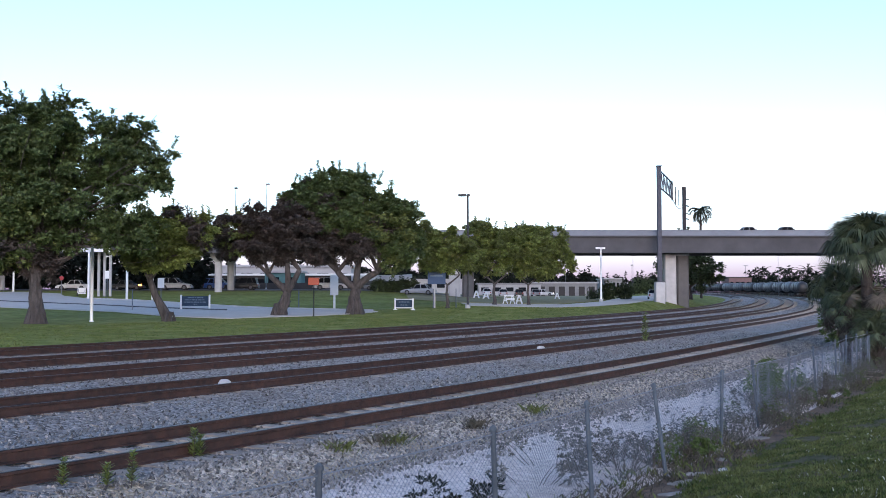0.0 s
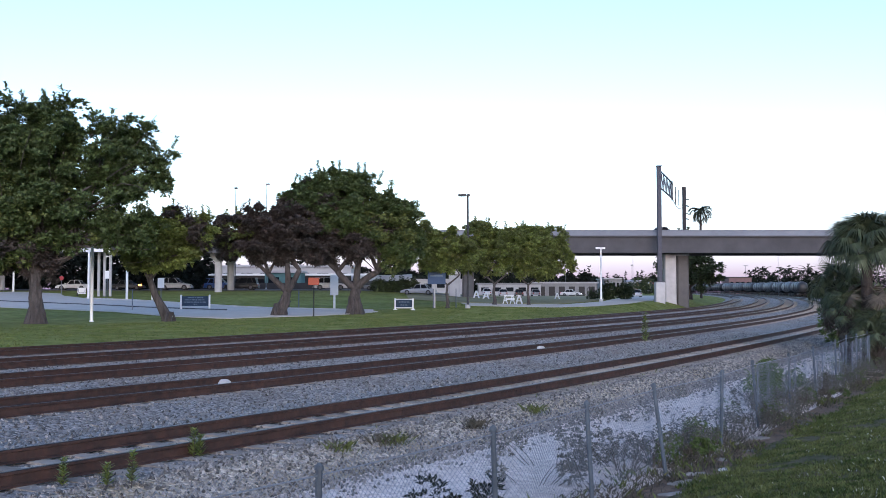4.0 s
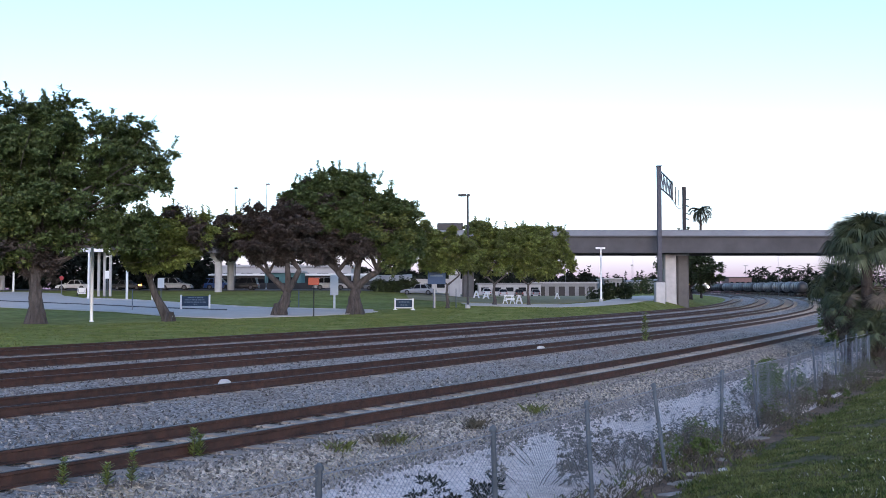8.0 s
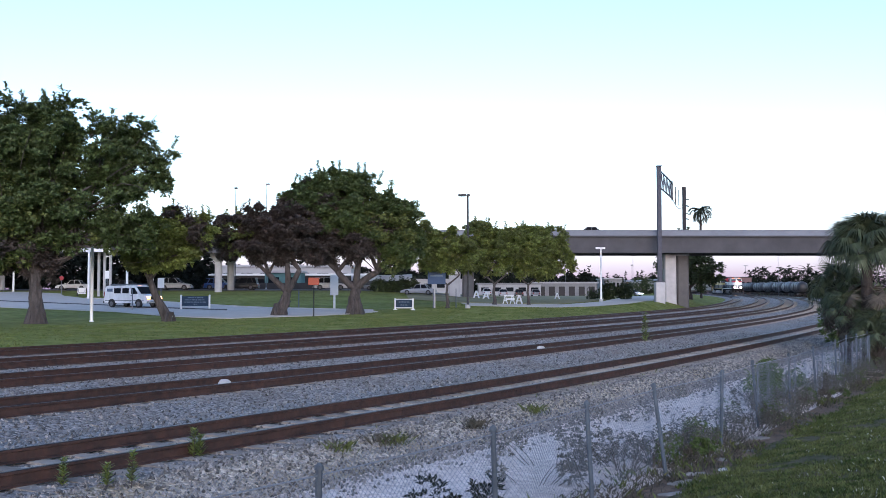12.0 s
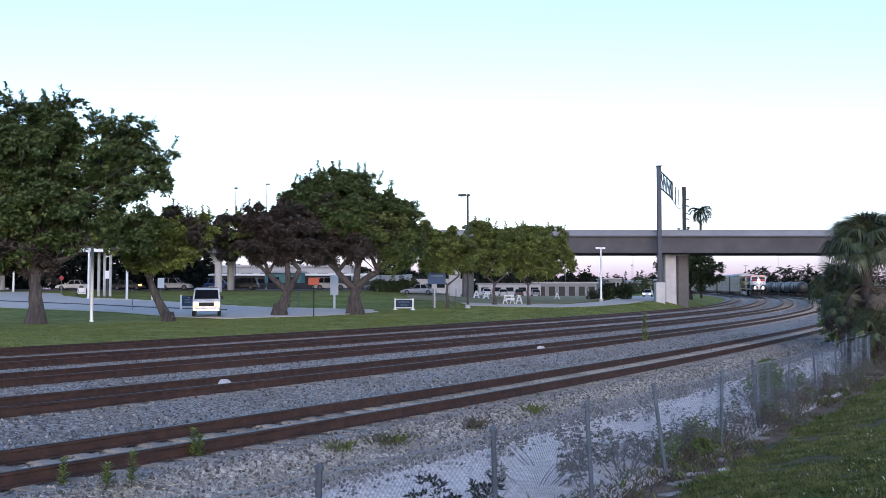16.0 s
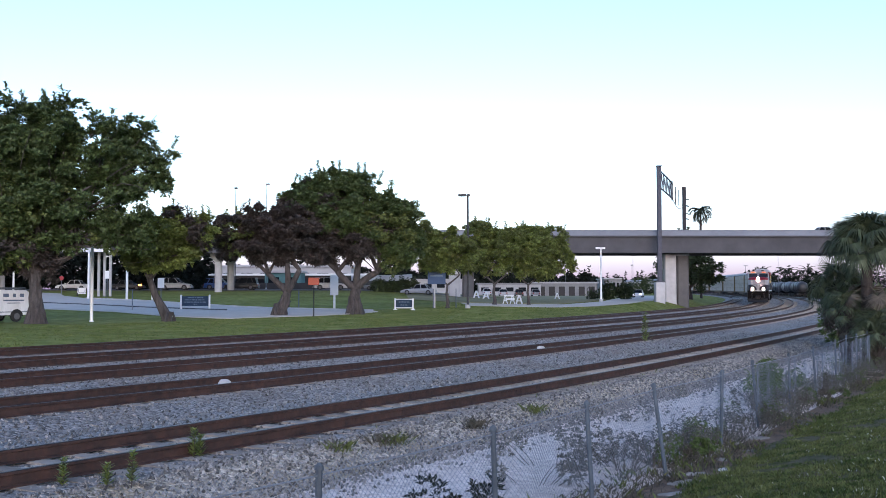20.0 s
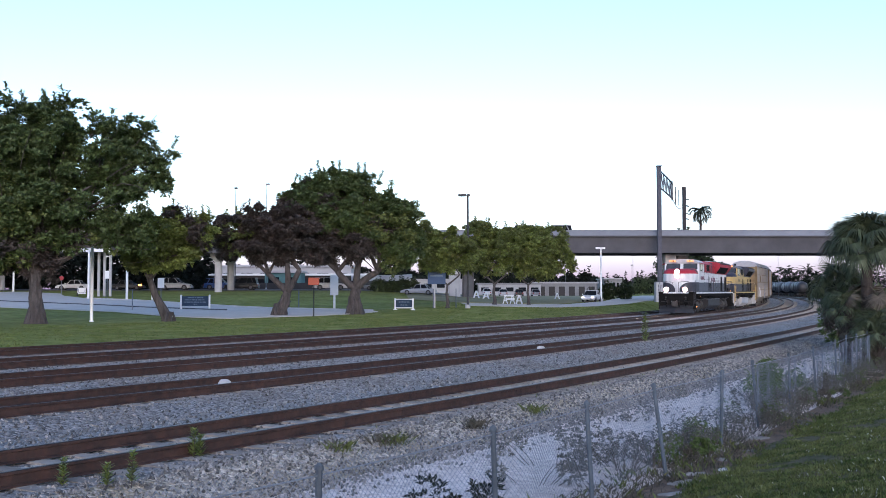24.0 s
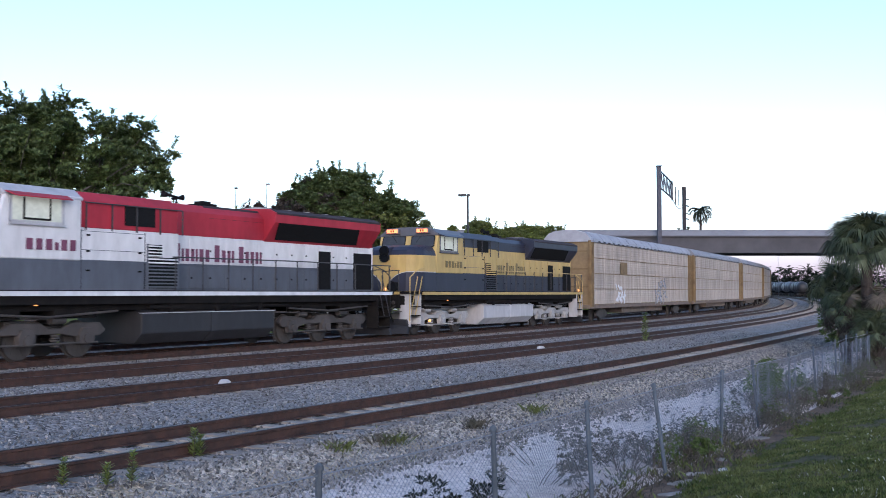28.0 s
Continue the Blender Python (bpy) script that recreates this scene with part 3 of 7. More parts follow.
def tree(label, base, blobs, crowns, trunk, radius, seed, depth=.9, size=.36, name="tree", forks=(), bark=BARK, clumps=10.0, shoots=.7):
    """crowns: (material, label, blob indices, number of whorls). trunk: points above the base. forks: limbs from its top."""
    rng = np.random.default_rng(seed)
    x, y = base
    z = gz(x, y) - .12
    t = thing(name, label, "tree", at=pose(x, y, z))
    pts = [Vector(p) for p in trunk]
    g = Geo()
    radii = [radius * (1.4 if i == 0 else 1.12 if i == 1 else 1 - .1 * i) for i in range(len(pts))]
    fine, fr = [], []
    for i in range(len(pts) - 1):
        for k in range(4):
            u = k / 4
            w = u * u if i == 0 else u
            fine.append(pts[i].lerp(pts[i + 1], u))
            fr.append(radii[i] + (radii[i + 1] - radii[i]) * (1 - (1 - u) ** 2 if i == 0 else w))
    fine.append(pts[-1])
    fr.append(radii[-1])
    g.tube(fine, fr, 14)
    for k in range(6):
        an = 2 * math.pi * k / 6 + rng.uniform(0, .7)
        d = Vector((math.cos(an), math.sin(an), 0))
        g.tube([d * radius * 1.95 + Vector((0, 0, -.05)), d * radius * 1.45 + Vector((0, 0, .14)), d * radius * .75 + Vector((0, 0, radius * 2.6))], [radius * .10, radius * .26, radius * .26], 7)
    for k in range(8 if radius > .4 else 0):
        an = 2 * math.pi * k / 8 + rng.uniform(0, .6)
        d = Vector((math.cos(an), math.sin(an), 0))
        g.tube([p + d * r * .9 + Vector(rng.normal(scale=.045, size=3).tolist()) for p, r in zip(fine, fr)], [r * rng.uniform(.10, .34) for r in fr], 6)
    part("trunk", g, bark, t, smooth=True)
    inv = Vector((x, y, z))
    top = pts[-1]
    knot = pts[3] if len(pts) > 4 else top
    for k, b in enumerate(blobs):
        start = Vector(forks[k % len(forks)]) if forks else top
        tip = Vector((b[0], y + rng.uniform(-.35, .35) * b[2], b[1])) - inv
        a, r = limb(start, start.lerp(tip, .88), radius * (.20 if len(pts) > 4 else .36), radius * .07, rng)
        part("limb", Geo().tube(a, r, 8), bark, t, smooth=True)
        for _ in range(3):
            tip2 = tip + Vector((rng.normal(size=3) * b[2] * .6).tolist())
            a2, r2 = limb(a[4], tip2, radius * .13, radius * .03, rng, n=4)
            part("branch", Geo().tube(a2, r2, 5), bark, t)
    for f in forks:
        a, r = limb(knot, f, radius * (.36 if len(pts) > 4 else .62), radius * (.28 if len(pts) > 4 else .45), rng, bend=.06)
        part("limb", Geo().tube(a, r, 9), bark, t, smooth=True)
    for material, lab, ids, count in crowns:
        me = leaf_mesh("crown", [blobs[i] for i in ids], y, depth, count, size, material, rng, clumps=clumps, shoots=shoots)
        me.transform(Matrix.Translation(-inv))
        tagged(part("crown", me, material, t, lab), kind="stuff")
    return t


BIG = [(-29.6, 10.6, 3.4), (-26.6, 11.4, 3.1), (-24.0, 11.5, 2.8), (-21.6, 11.2, 2.4), (-19.6, 9.9, 1.8), (-29.2, 7.0, 3.3), (-26.2, 7.3, 2.9), (-23.3, 7.7, 2.8), (-21.1, 7.3, 2.2), (-18.9, 8.8, 1.3), (-28.1, 12.3, 2.2), (-24.8, 12.6, 1.6), (-31.4, 9.9, 4.0), (-27.3, 5.1, 2.0), (-24.4, 5.8, 1.4), (-18.3, 9.5, 1.0), (-28.4, 4.9, 2.0), (-21.5, 5.9, 1.5), (-19.9, 5.5, 1.2), (-23.2, 5.9, 1.5), (-21.4, 5.5, 1.1), (-19.6, 5.4, 1.0), (-28.9, 4.2, 1.5), (-26.9, 4.2, 1.0), (-18.9, 5.6, 1.2), (-24.2, 5.6, 1.1), (-25.7, 4.7, 1.2), (-25.2, 3.9, .8), (-19.7, 11.4, 1.5), (-18.5, 10.2, 1.3), (-20.6, 12.1, 1.3), (-25.3, 3.4, .9), (-26.5, 3.7, .8), (-25.1, 2.9, .5)]
# brown leaves paint the crown's inner shade, olive ones its sunlit lower left
tree("large dark green spreading tree with a thick ribbed trunk", (-25.9, 66.6), BIG,
     [(LEAF, "dark green leaves", [*range(26), 28, 29, 30], 29000), (LEAF_RED, "dark brown leaves painting the shade inside the crown", (26, 27, 13, 23, 25, 31, 32, 33), 2600), (LEAF_OLIVE, "olive leaves with sunlight put into their colour", (5, 6, 13, 12, 16, 17, 20, 22, 18), 1800)],
     [(0, 0, 0), (.05, 0, .9), (0, 0, 1.8), (-.1, 0, 2.9), (-.2, .1, 5.2)], .45, 11, forks=[(-1.3, .2, 5.0), (.1, -.2, 6.6), (.8, .3, 6.4), (2.6, 0, 4.6)], size=.26, clumps=8.0)
SMALL = [(-20.49, 5.68, 1.48), (-18.92, 5.49, 1.48), (-17.35, 5.68, 1.38), (-16.43, 6.14, 1.02), (-18.55, 6.69, 1.02), (-21.14, 4.57, 1.11), (-17.82, 4.57, 1.02), (-20.68, 5.31, 1.38), (-19.57, 4.39, 1.2)]
tree("small leaning tree with olive and reddish leaves", (-18.84, 72.0), SMALL,
     [(LEAF_YELLOW, "yellow-green leaves", range(9), 4800), (LEAF_OLIVE, "olive leaves", range(9), 4300), (LEAF_RED, "reddish leaves", (2, 3, 4), 1500)],
     [(0, 0, 0), (-.35, 0, .8), (-.95, 0, 1.9), (-1.35, 0, 3.0)], .30, 12, forks=[(-1.9, 0, 4.0), (-.6, .1, 4.2)], size=.24)
DARK = [(-15.9, 5.9, 1.6), (-13.7, 6.2, 2.0), (-12.0, 6.6, 2.0), (-16.4, 7.1, 1.1), (-14.6, 7.5, 1.2), (-10.7, 5.8, 1.7), (-12.7, 5.3, 1.1), (-16.8, 5.4, 1.0)]
tree("broad tree with dark reddish brown leaves and a forked trunk", (-12.65, 81.0), DARK,
     [(LEAF_RED, "dark reddish brown leaves", range(8), 17000), (LEAF_OLIVE, "olive leaves", (0, 3), 300)],
     [(0, 0, 0), (.15, 0, .7), (.45, 0, 1.5), (.6, 0, 2.0)], .42, 13, forks=[(-.9, 0, 3.4), (1.5, .2, 3.7), (.6, -.2, 4.2)], size=.25)
ROUND = [(-10.3, 8.2, 2.8), (-7.5, 8.7, 2.8), (-4.8, 7.3, 2.3), (-6.6, 6.3, 2.2), (-9.4, 6.1, 2.0), (-3.2, 5.9, 1.8), (-11.7, 9.1, 1.6), (-8.9, 10.3, 1.8), (-6.6, 10.3, 1.4), (-4.3, 8.9, 1.3), (-2.3, 6.4, 1.0), (-3.9, 4.6, 1.3), (-11.0, 6.4, 2.1), (-3.7, 8.5, 1.6), (-2.6, 7.4, 1.4)]
# the olive leaves put the light on the right side into colour
tree("large round tree with green and dark brown leaves", (-7.17, 85.0), ROUND,
     [(LEAF, "green leaves", (0, 1, 2, 5, 6, 7, 8, 9, 10, 11, 13, 14), 19000), (LEAF_RED, "dark brown leaves", (3, 4, 12, 0), 10000), (LEAF_OLIVE, "olive leaves painting the lit right side", (2, 5, 10, 11, 14), 2200)],
     [(0, 0, 0), (.02, 0, .8), (.0, 0, 1.6), (.1, 0, 2.2)], .52, 14, forks=[(-1.4, 0, 3.6), (.3, .3, 4.4), (1.9, -.1, 3.6)], size=.25)
ROW = [((0.44, 102.5), [(-0.5, 6.2, 1.6), (0.9, 6.8, 1.4), (2.0, 5.7, 1.6), (-1.1, 4.8, 1.1), (0.3, 4.6, 1.0)], 1500, .15),
       ((5.56, 113.0), [(4.0, 7.9, 1.8), (5.9, 6.7, 2.2), (2.8, 5.5, 1.7), (5.3, 5.1, 1.5), (7.4, 7.6, 1.3), (3.7, 8.8, 0.9)], 2200, .18),
       ((9.43, 115.5), [(9.7, 6.8, 2.4), (11.9, 7.4, 1.9), (12.5, 5.5, 1.7), (8.5, 4.9, 1.5), (11.0, 4.9, 1.6), (13.8, 5.2, 0.9), (8.8, 7.4, 1.7), (14.1, 4.6, 0.5)], 2800, .16)]
for i, (base, blobs, count, rad) in enumerate(ROW):
    tree("young yellow-green tree on the lawn", base, blobs, [(LEAF_YELLOW, "yellow-green leaves", range(len(blobs)), int(count * 2.2)), (LEAF_OLIVE, "olive leaves", range(len(blobs)), int(count * 2.2))],
         [(0, 0, 0), (.05, 0, .7), (-.1, 0, 1.5), (0, 0, 2.4)], rad, 20 + i, forks=[(-1.0, 0, 3.3), (1.2, .1, 3.4)], size=.24, shoots=.25)
tree("dark round tree behind the bridge piers", (39.6, 168.0), [(37.4, 6.2, 3.0), (40.6, 6.0, 2.8), (43.2, 5.4, 1.9), (39.0, 8.5, 2.4), (41.5, 3.8, 1.9), (37.0, 3.9, 1.8)],
     [(HEDGE, "dark green leaves", range(6), 2800)], [(0, 0, 0), (.05, 0, .7), (-.1, 0, 1.4), (0, 0, 2.0)], .4, 31, forks=[(-1.2, 0, 3.0), (1.3, 0, 3.0)], size=.5)


# ---- palms ----
def fan_frond(length, rng, width=1.0, blades=43):
    """A fan leaf: a bowed stalk and a half circle of drooping pointed blades; grows along +x."""
    g = Geo()
    stalk = [Vector((length * .55 * u, 0, .18 * length * math.sin(u * 1.6))) for u in (0, .33, .66, 1)]
    g.tube(stalk, [.022, .018, .014, .01], 4)
    hub = stalk[-1]
    for k in range(blades):
        an = math.pi * .78 * (2 * k / (blades - 1) - 1)
        ln = length * .5 * (1 - .35 * abs(an) / 2.4) * rng.uniform(.85, 1.1)
        d = Vector((math.cos(an), math.sin(an) * width, 0))
        s = Vector((-d.y, d.x, 0)) * .021 * length
        droop = rng.uniform(.35, 1.15)
        p1 = hub + d * ln * .5 + Vector((0, 0, -.04 * ln))
        p2 = hub + d * ln + Vector((0, 0, -droop * ln))
        g.add([hub - s * .3, hub + s * .3, p1 + s * .8 + Vector((0, 0, .02)), p1 - s * .8, p2], [(0, 1, 2, 3), (3, 2, 4)])
    return g


def feather_frond(length, rng, pairs=22, bend=1.35):
    """A feather leaf that arches out along +x, with hanging leaflets."""
    g = Geo()
    spine = [Vector((0, 0, 0))]
    for u in np.linspace(0, 1, 9)[1:]:
        spine.append(spine[-1] + Vector((math.cos(bend * u), 0, -math.sin(bend * u))) * length / 8)
    g.tube(spine, list(np.linspace(.04, .008, 9)), 4)
    for i in range(pairs):
        u = .12 + .86 * i / pairs
        p = spine[int(u * 8)].lerp(spine[min(int(u * 8) + 1, 8)], u * 8 % 1)
        ln = length * .26 * (1 - .5 * abs(u - .45)) * rng.uniform(.85, 1.15)
        for sy in (-1, 1):
            tip = p + Vector((ln * .35, sy * ln * .62, -ln * .62))
            s = Vector((.035 * length * .3, 0, .004))
            g.add([p - s, p + s, (p + tip) / 2 + s * 1.2 + Vector((0, sy * .05, .04)), tip], [(0, 1, 2), (0, 2, 3)])
    return g


def palm(label, base, height, trunk_r, fronds, length, seed, fan=True, dry=0, lean=(0, 0), bend=1.35, low=100, green=FROND):
    rng = np.random.default_rng(seed)
    x, y = base
    z = gz(x, y) - .05
    t = thing("palm_tree", label, "palm tree", at=pose(x, y, z))
    pts = [Vector((lean[0] * u * u, lean[1] * u * u, height * u)) for u in np.linspace(0, 1, 6)]
    g = Geo().tube(pts, [trunk_r * 1.25, trunk_r, trunk_r * .95, trunk_r * .95, trunk_r * 1.05, trunk_r * .8], 12)
    if fan:
        for k in range(60):
            u = rng.uniform(.1, 1)
            an = rng.uniform(0, 6.28)
            p = Vector((lean[0] * u * u, lean[1] * u * u, height * u)) + Vector((math.cos(an), math.sin(an), 0)) * trunk_r * .9
            q = p + Vector((math.cos(an) * .14, math.sin(an) * .14, .16))
            g.tube([p, q], [.05, .02], 4)
    part("trunk", g, PALMBARK, t, smooth=False)
    top = pts[-1]
    kinds = [(fan_frond(length * rng.uniform(.85, 1.1), rng) if fan else feather_frond(length * rng.uniform(.85, 1.1), rng, bend=bend)).mesh("frond", fix=False) for _ in range(4)]
    for me in kinds:
        me.materials.append(green)
    dead = [(fan_frond if fan else feather_frond)(length * .85, rng).mesh("dry_frond", fix=False) for _ in range(2)]
    for me in dead:
        me.materials.append(FROND_DRY)
    for k in range(fronds):
        up = 72 - low * (k / fronds) ** 1.0 + rng.uniform(-10, 10)
        m = Matrix.Translation(top) @ pose(0, 0, 0, 0, 0, 137.5 * k + rng.uniform(-12, 12)) @ pose(0, 0, 0, rng.uniform(-25, 25), -up, 0)
        part("frond", kinds[k % 4], green, t, at=m)
    for k in range(dry):
        m = Matrix.Translation(top - Vector((0, 0, height * .06 + rng.uniform(0, .25) * height))) @ pose(0, 0, 0, 0, 0, 360 * k / dry + rng.uniform(-20, 20)) @ pose(0, 0, 0, rng.uniform(-30, 30), rng.uniform(50, 85), 0)
        part("dry_frond", dead[k % 2], FROND_DRY, t, "brown hanging dead frond", at=m)
    return t


palm("bushy fan palm with a skirt of dead fronds beside the fence", (15.8, 39.0), 4.45, .2, 42, 1.75, 41, dry=4, low=95)
palm("leaning fan palm with a shaggy trunk beside the fence", (17.3, 39.8), 4.5, .2, 36, 1.7, 42, dry=4, lean=(.4, 0))
palm("low young fan palm by the fence", (15.75, 38.0), 1.35, .17, 26, 1.15, 43, dry=2)
palm("low fan palm leaning towards the tracks", (15.8, 41.2), 3.0, .16, 26, 1.4, 44, dry=7, lean=(-.25, 0), low=120)
palm("shaggy fan palm hung with dead fronds", (15.3, 39.6), 2.2, .14, 14, 1.0, 46, dry=7, low=130)
palm("tall palm with drooping feather fronds behind the bridge", (46.9, 190.0), 16.0, .2, 24, 2.7, 45, fan=False, bend=2.0, low=110, green=FROND_BACKLIT)
for i, (x, y, hgt) in enumerate(((183, 600, 12.5), (190, 606, 10.5), (197, 598, 13.5), (203, 604, 12.0), (209, 600, 14.0), (216, 606, 11.5), (224, 600, 13.0))):
    palm("distant dark feather palm behind the tank cars", (x, y), hgt, .38, 13, 6.2, 50 + i, fan=False, green=FROND_BACKLIT)


# ---- chain-link fence ----
def fence():
    fe = thing("chain_link_fence", "sagging galvanised chain-link fence with leaning posts", "fence", kind="structure")
    rng = random.Random(5)
    o, z0, hgt = 19.55, -0.97, 1.36
    tops = []
    # metres along the line, lean across and along, height of each post
    stands = [(-12.4, -.05, .02, 1.3), (-9.2, .04, -.05, 1.3), (-6.0, .02, .0, 1.27), (-3.1, -.04, .05, 1.27), (-.72, -.08, .02, 1.33), (1.51, -.21, .0, 1.40), (4.82, .03, .0, 1.37), (7.7, -.13, .0, 1.38), (10.91, -.04, .0, 1.35), (14.52, -.09, .0, 1.35), (18.2, -.02, .0, 1.37), (20.46, .01, .0, 1.42)]
    stands += [(23.0 + 2.62 * i, rng.uniform(-.14, .06), rng.uniform(-.1, .1), 1.38) for i in range(10)]
    for a, lx, ly, ph in stands:
        oo = float(np.interp(a, [-8, -.7, 1.5, 4.8, 12, 20, 40], [19.6, 19.74, 19.93, 19.71, 19.55, 19.35, 19.5]))
        p = on_line(a, oo, z0 - .2)
        q = on_line(a, oo, z0 + ph) + Vector((lx, ly, 0))
        g = Geo().cyl(p, q, .03, 8)
        post = part("post", g, FENCEPOST, fe)
        part("post_cap", Geo().tube([q, q + Vector((0, 0, .03)), q + Vector((0, 0, .06))], [.042, .038, .012], 8), FENCEPOST, post)
        tops.append(q)
    part("tension_wire", Geo().tube([p - Vector((0, 0, .05)) for p in tops], .007, 5), WIRE, fe)
    w = Geo()
    a0, a1, pitch = -12.2, 47.8, .075
    n = int((a1 - a0) / pitch)
    for i in range(-18, n):
        for sgn in (1, -1):
            s0 = a0 + i * pitch
            s1 = s0 + hgt * 1.0
            if s0 < a0 or s1 > a1:
                continue
            pts = []
            for k in range(5):
                u = k / 4
                a = s0 + (s1 - s0) * (u if sgn > 0 else 1 - u)
                sag = .05 * math.sin(a * 1.9) + .03 * math.sin(a * 5.1)
                pts.append(on_line(a, o - .03 + sag, z0 + u * (hgt - .05 + .02 * math.sin(a * 2.4))))
            w.tube(pts, .0023, 3, cap=False)
    part("wire_mesh", w, WIRE, fe, "grey diamond wire mesh", fix=False)


fence()


# ---- loose stones, weeds and grass ----
def scatter_stones():
    rng = np.random.default_rng(3)
    n = 62000
    a = -9 + 55 * rng.random(n) ** 1.25
    o = np.where(rng.random(n) < .3, rng.uniform(15.3, 16.9, n), rng.uniform(-1.5, 17.3, n))
    inside = np.zeros(n, bool)
    for c, _ in TRACKS:
        inside |= np.abs(np.abs(o - c) - .752) < .12
    a, o = a[~inside], o[~inside]
    order = np.argsort([p[0] for p in prof])
    po, pz = np.array([p[0] for p in prof])[order], np.array([p[1] for p in prof])[order]
    z = np.where(o < 15.3, np.interp(o, po, pz), np.interp(o, [15.3, 15.36, 15.6, 16.25, 16.62, 17.2, 18.4, 19.5], [-.42, -.418, -.45, -.675, -.70, -.74, -.84, -.91]))
    t = np.interp(a, LINE_S, LINE_T)
    x = np.interp(a, LINE_S, LINE_X) + o * np.cos(t)
    y = np.interp(a, LINE_S, LINE_Y) - o * np.sin(t)
    z = z + np.interp(a, LINE_S, LINE_E)
    m = len(a)
    base = np.array([(1, 0, 0), (0, 1, 0), (-1, 0, 0), (0, -1, 0), (0, 0, 1), (0, 0, -1)], float)
    tri = np.array([(0, 1, 4), (1, 2, 4), (2, 3, 4), (3, 0, 4), (1, 0, 5), (2, 1, 5), (3, 2, 5), (0, 3, 5)])
    q = base[None] * rng.uniform(.55, 1.3, (m, 6, 1)) * (rng.uniform(.016, .044, (m, 1, 1)) * np.where((o > 15.3) & (o < 16.9), .85, .9)[:, None, None])
    an = rng.uniform(0, 6.28, m)
    tilt = rng.normal(scale=.5, size=m)
    q[..., 2] += q[..., 0] * tilt[:, None]
    c, s = np.cos(an)[:, None], np.sin(an)[:, None]
    v = np.stack([q[..., 0] * c - q[..., 1] * s + x[:, None], q[..., 0] * s + q[..., 1] * c + y[:, None], q[..., 2] + z[:, None] + .01], 2)
    me = bpy.data.meshes.new("ballast_stones")
    me.from_pydata(v.reshape(-1, 3).tolist(), [], (tri[None] + np.arange(m)[:, None, None] * 6).reshape(-1, 3).tolist())
    tagged(part("ballast_stones", me, STONES), "loose grey crushed stones on the ballast", "stones", kind="stuff")


scatter_stones()


def blades(name, spots, heights, material, label, category, seed, spread=.05, width=.012, per=6, lift=0.0):
    """Tufts of grass blades: each blade two bent triangles."""
    rng = np.random.default_rng(seed)
    x, y = np.repeat(spots[0], per), np.repeat(spots[1], per)
    n = len(x)
    x, y = x + rng.normal(scale=spread, size=n), y + rng.normal(scale=spread, size=n)
    z = ground_z(x, y) + lift if len(spots) < 3 else np.repeat(spots[2], per)
    hh = rng.uniform(*heights, n)
    an = rng.uniform(0, 6.28, n)
    lean = rng.uniform(.2, 1.3, n) * hh
    dx, dy = np.cos(an), np.sin(an)
    w = width * rng.uniform(.6, 1.3, n)
    p0 = np.stack([x - dy * w, y + dx * w, z - .01], 1)
    p1 = np.stack([x + dy * w, y - dx * w, z - .01], 1)
    p2 = np.stack([x + dx * lean * .4 + dy * w * .7, y + dy * lean * .4 - dx * w * .7, z + hh * .6], 1)
    p3 = np.stack([x + dx * lean, y + dy * lean, z + hh], 1)
    v = np.stack([p0, p1, p2, p3], 1).reshape(-1, 3)
    q = np.arange(0, len(v), 4)
    f = np.concatenate([np.stack([q, q + 1, q + 2], 1), np.stack([q, q + 2, q + 3], 1)])
    me = bpy.data.meshes.new(name)
    me.from_pydata(v.tolist(), [], f.tolist())
    return tagged(part(name, me, material), label, category, kind="stuff")


def band_spots(n, a0, a1, o0, o1, seed, power=1.0, patchy=-.25):
    rng = np.random.default_rng(seed)
    a = a0 + (a1 - a0) * rng.random(n) ** power
    o = rng.uniform(o0, o1, n)
    t = np.interp(a, LINE_S, LINE_T)
    x = np.interp(a, LINE_S, LINE_X) + o * np.cos(t)
    y = np.interp(a, LINE_S, LINE_Y) - o * np.sin(t)
    k = np.array([noise.noise(Vector((p * .55, q * .55, 1.0))) + .6 * noise.noise(Vector((p * 2.1, q * 2.1, 4.0))) for p, q in zip(x, y)]) > patchy
    if o0 < 20.4:
        return x[k], y[k]
    z = np.interp(o, [p[0] for p in BANK], [p[1] for p in BANK]) + np.interp(a, LINE_S, LINE_E)
    z = z + np.array([bank_rise(p, q) for p, q in zip(x, y)])
    return x[k], y[k], z[k]


FLECK = mat("pale_dry_clover_fleck", (0.52, 0.52, 0.46), (0.30, 0.31, 0.22), scale=2, rough=.9, island=.4)
blades("bank_clover", band_spots(70000, -6, 34, 20.7, 28, 61, 1.7, -.42), (.010, .034), BLADES, "short patchy clover and grass on the bank", "grass", 62, spread=.06, width=.010, per=8)
blades("bank_grass", band_spots(4200, -6, 30, 20.65, 27, 65, 1.5, .15), (.02, .055), BLADES, "taller grass tufts on the bank", "grass", 68, spread=.05, width=.010)
blades("bank_edge_grass", band_spots(2600, -6, 34, 20.42, 20.95, 77, 1.3, .02), (.02, .09), BLADES, "uneven grass along the edge of the bank", "grass", 78, spread=.08, width=.012)
blades("clover_flecks", band_spots(3600, -6, 28, 20.7, 26, 69, 1.3, .08), (.022, .04), FLECK, "pale dry flecks in the clover", "grass", 70, spread=.05, width=.011, per=2)
blades("lawn_tufts", band_spots(15000, 4, 110, -26, -7.2, 75, 1.0, -.1), (.02, .08), LAWNBLADES, "uneven tufts in the mown lawn", "grass", 76, spread=.16, width=.02, per=6)
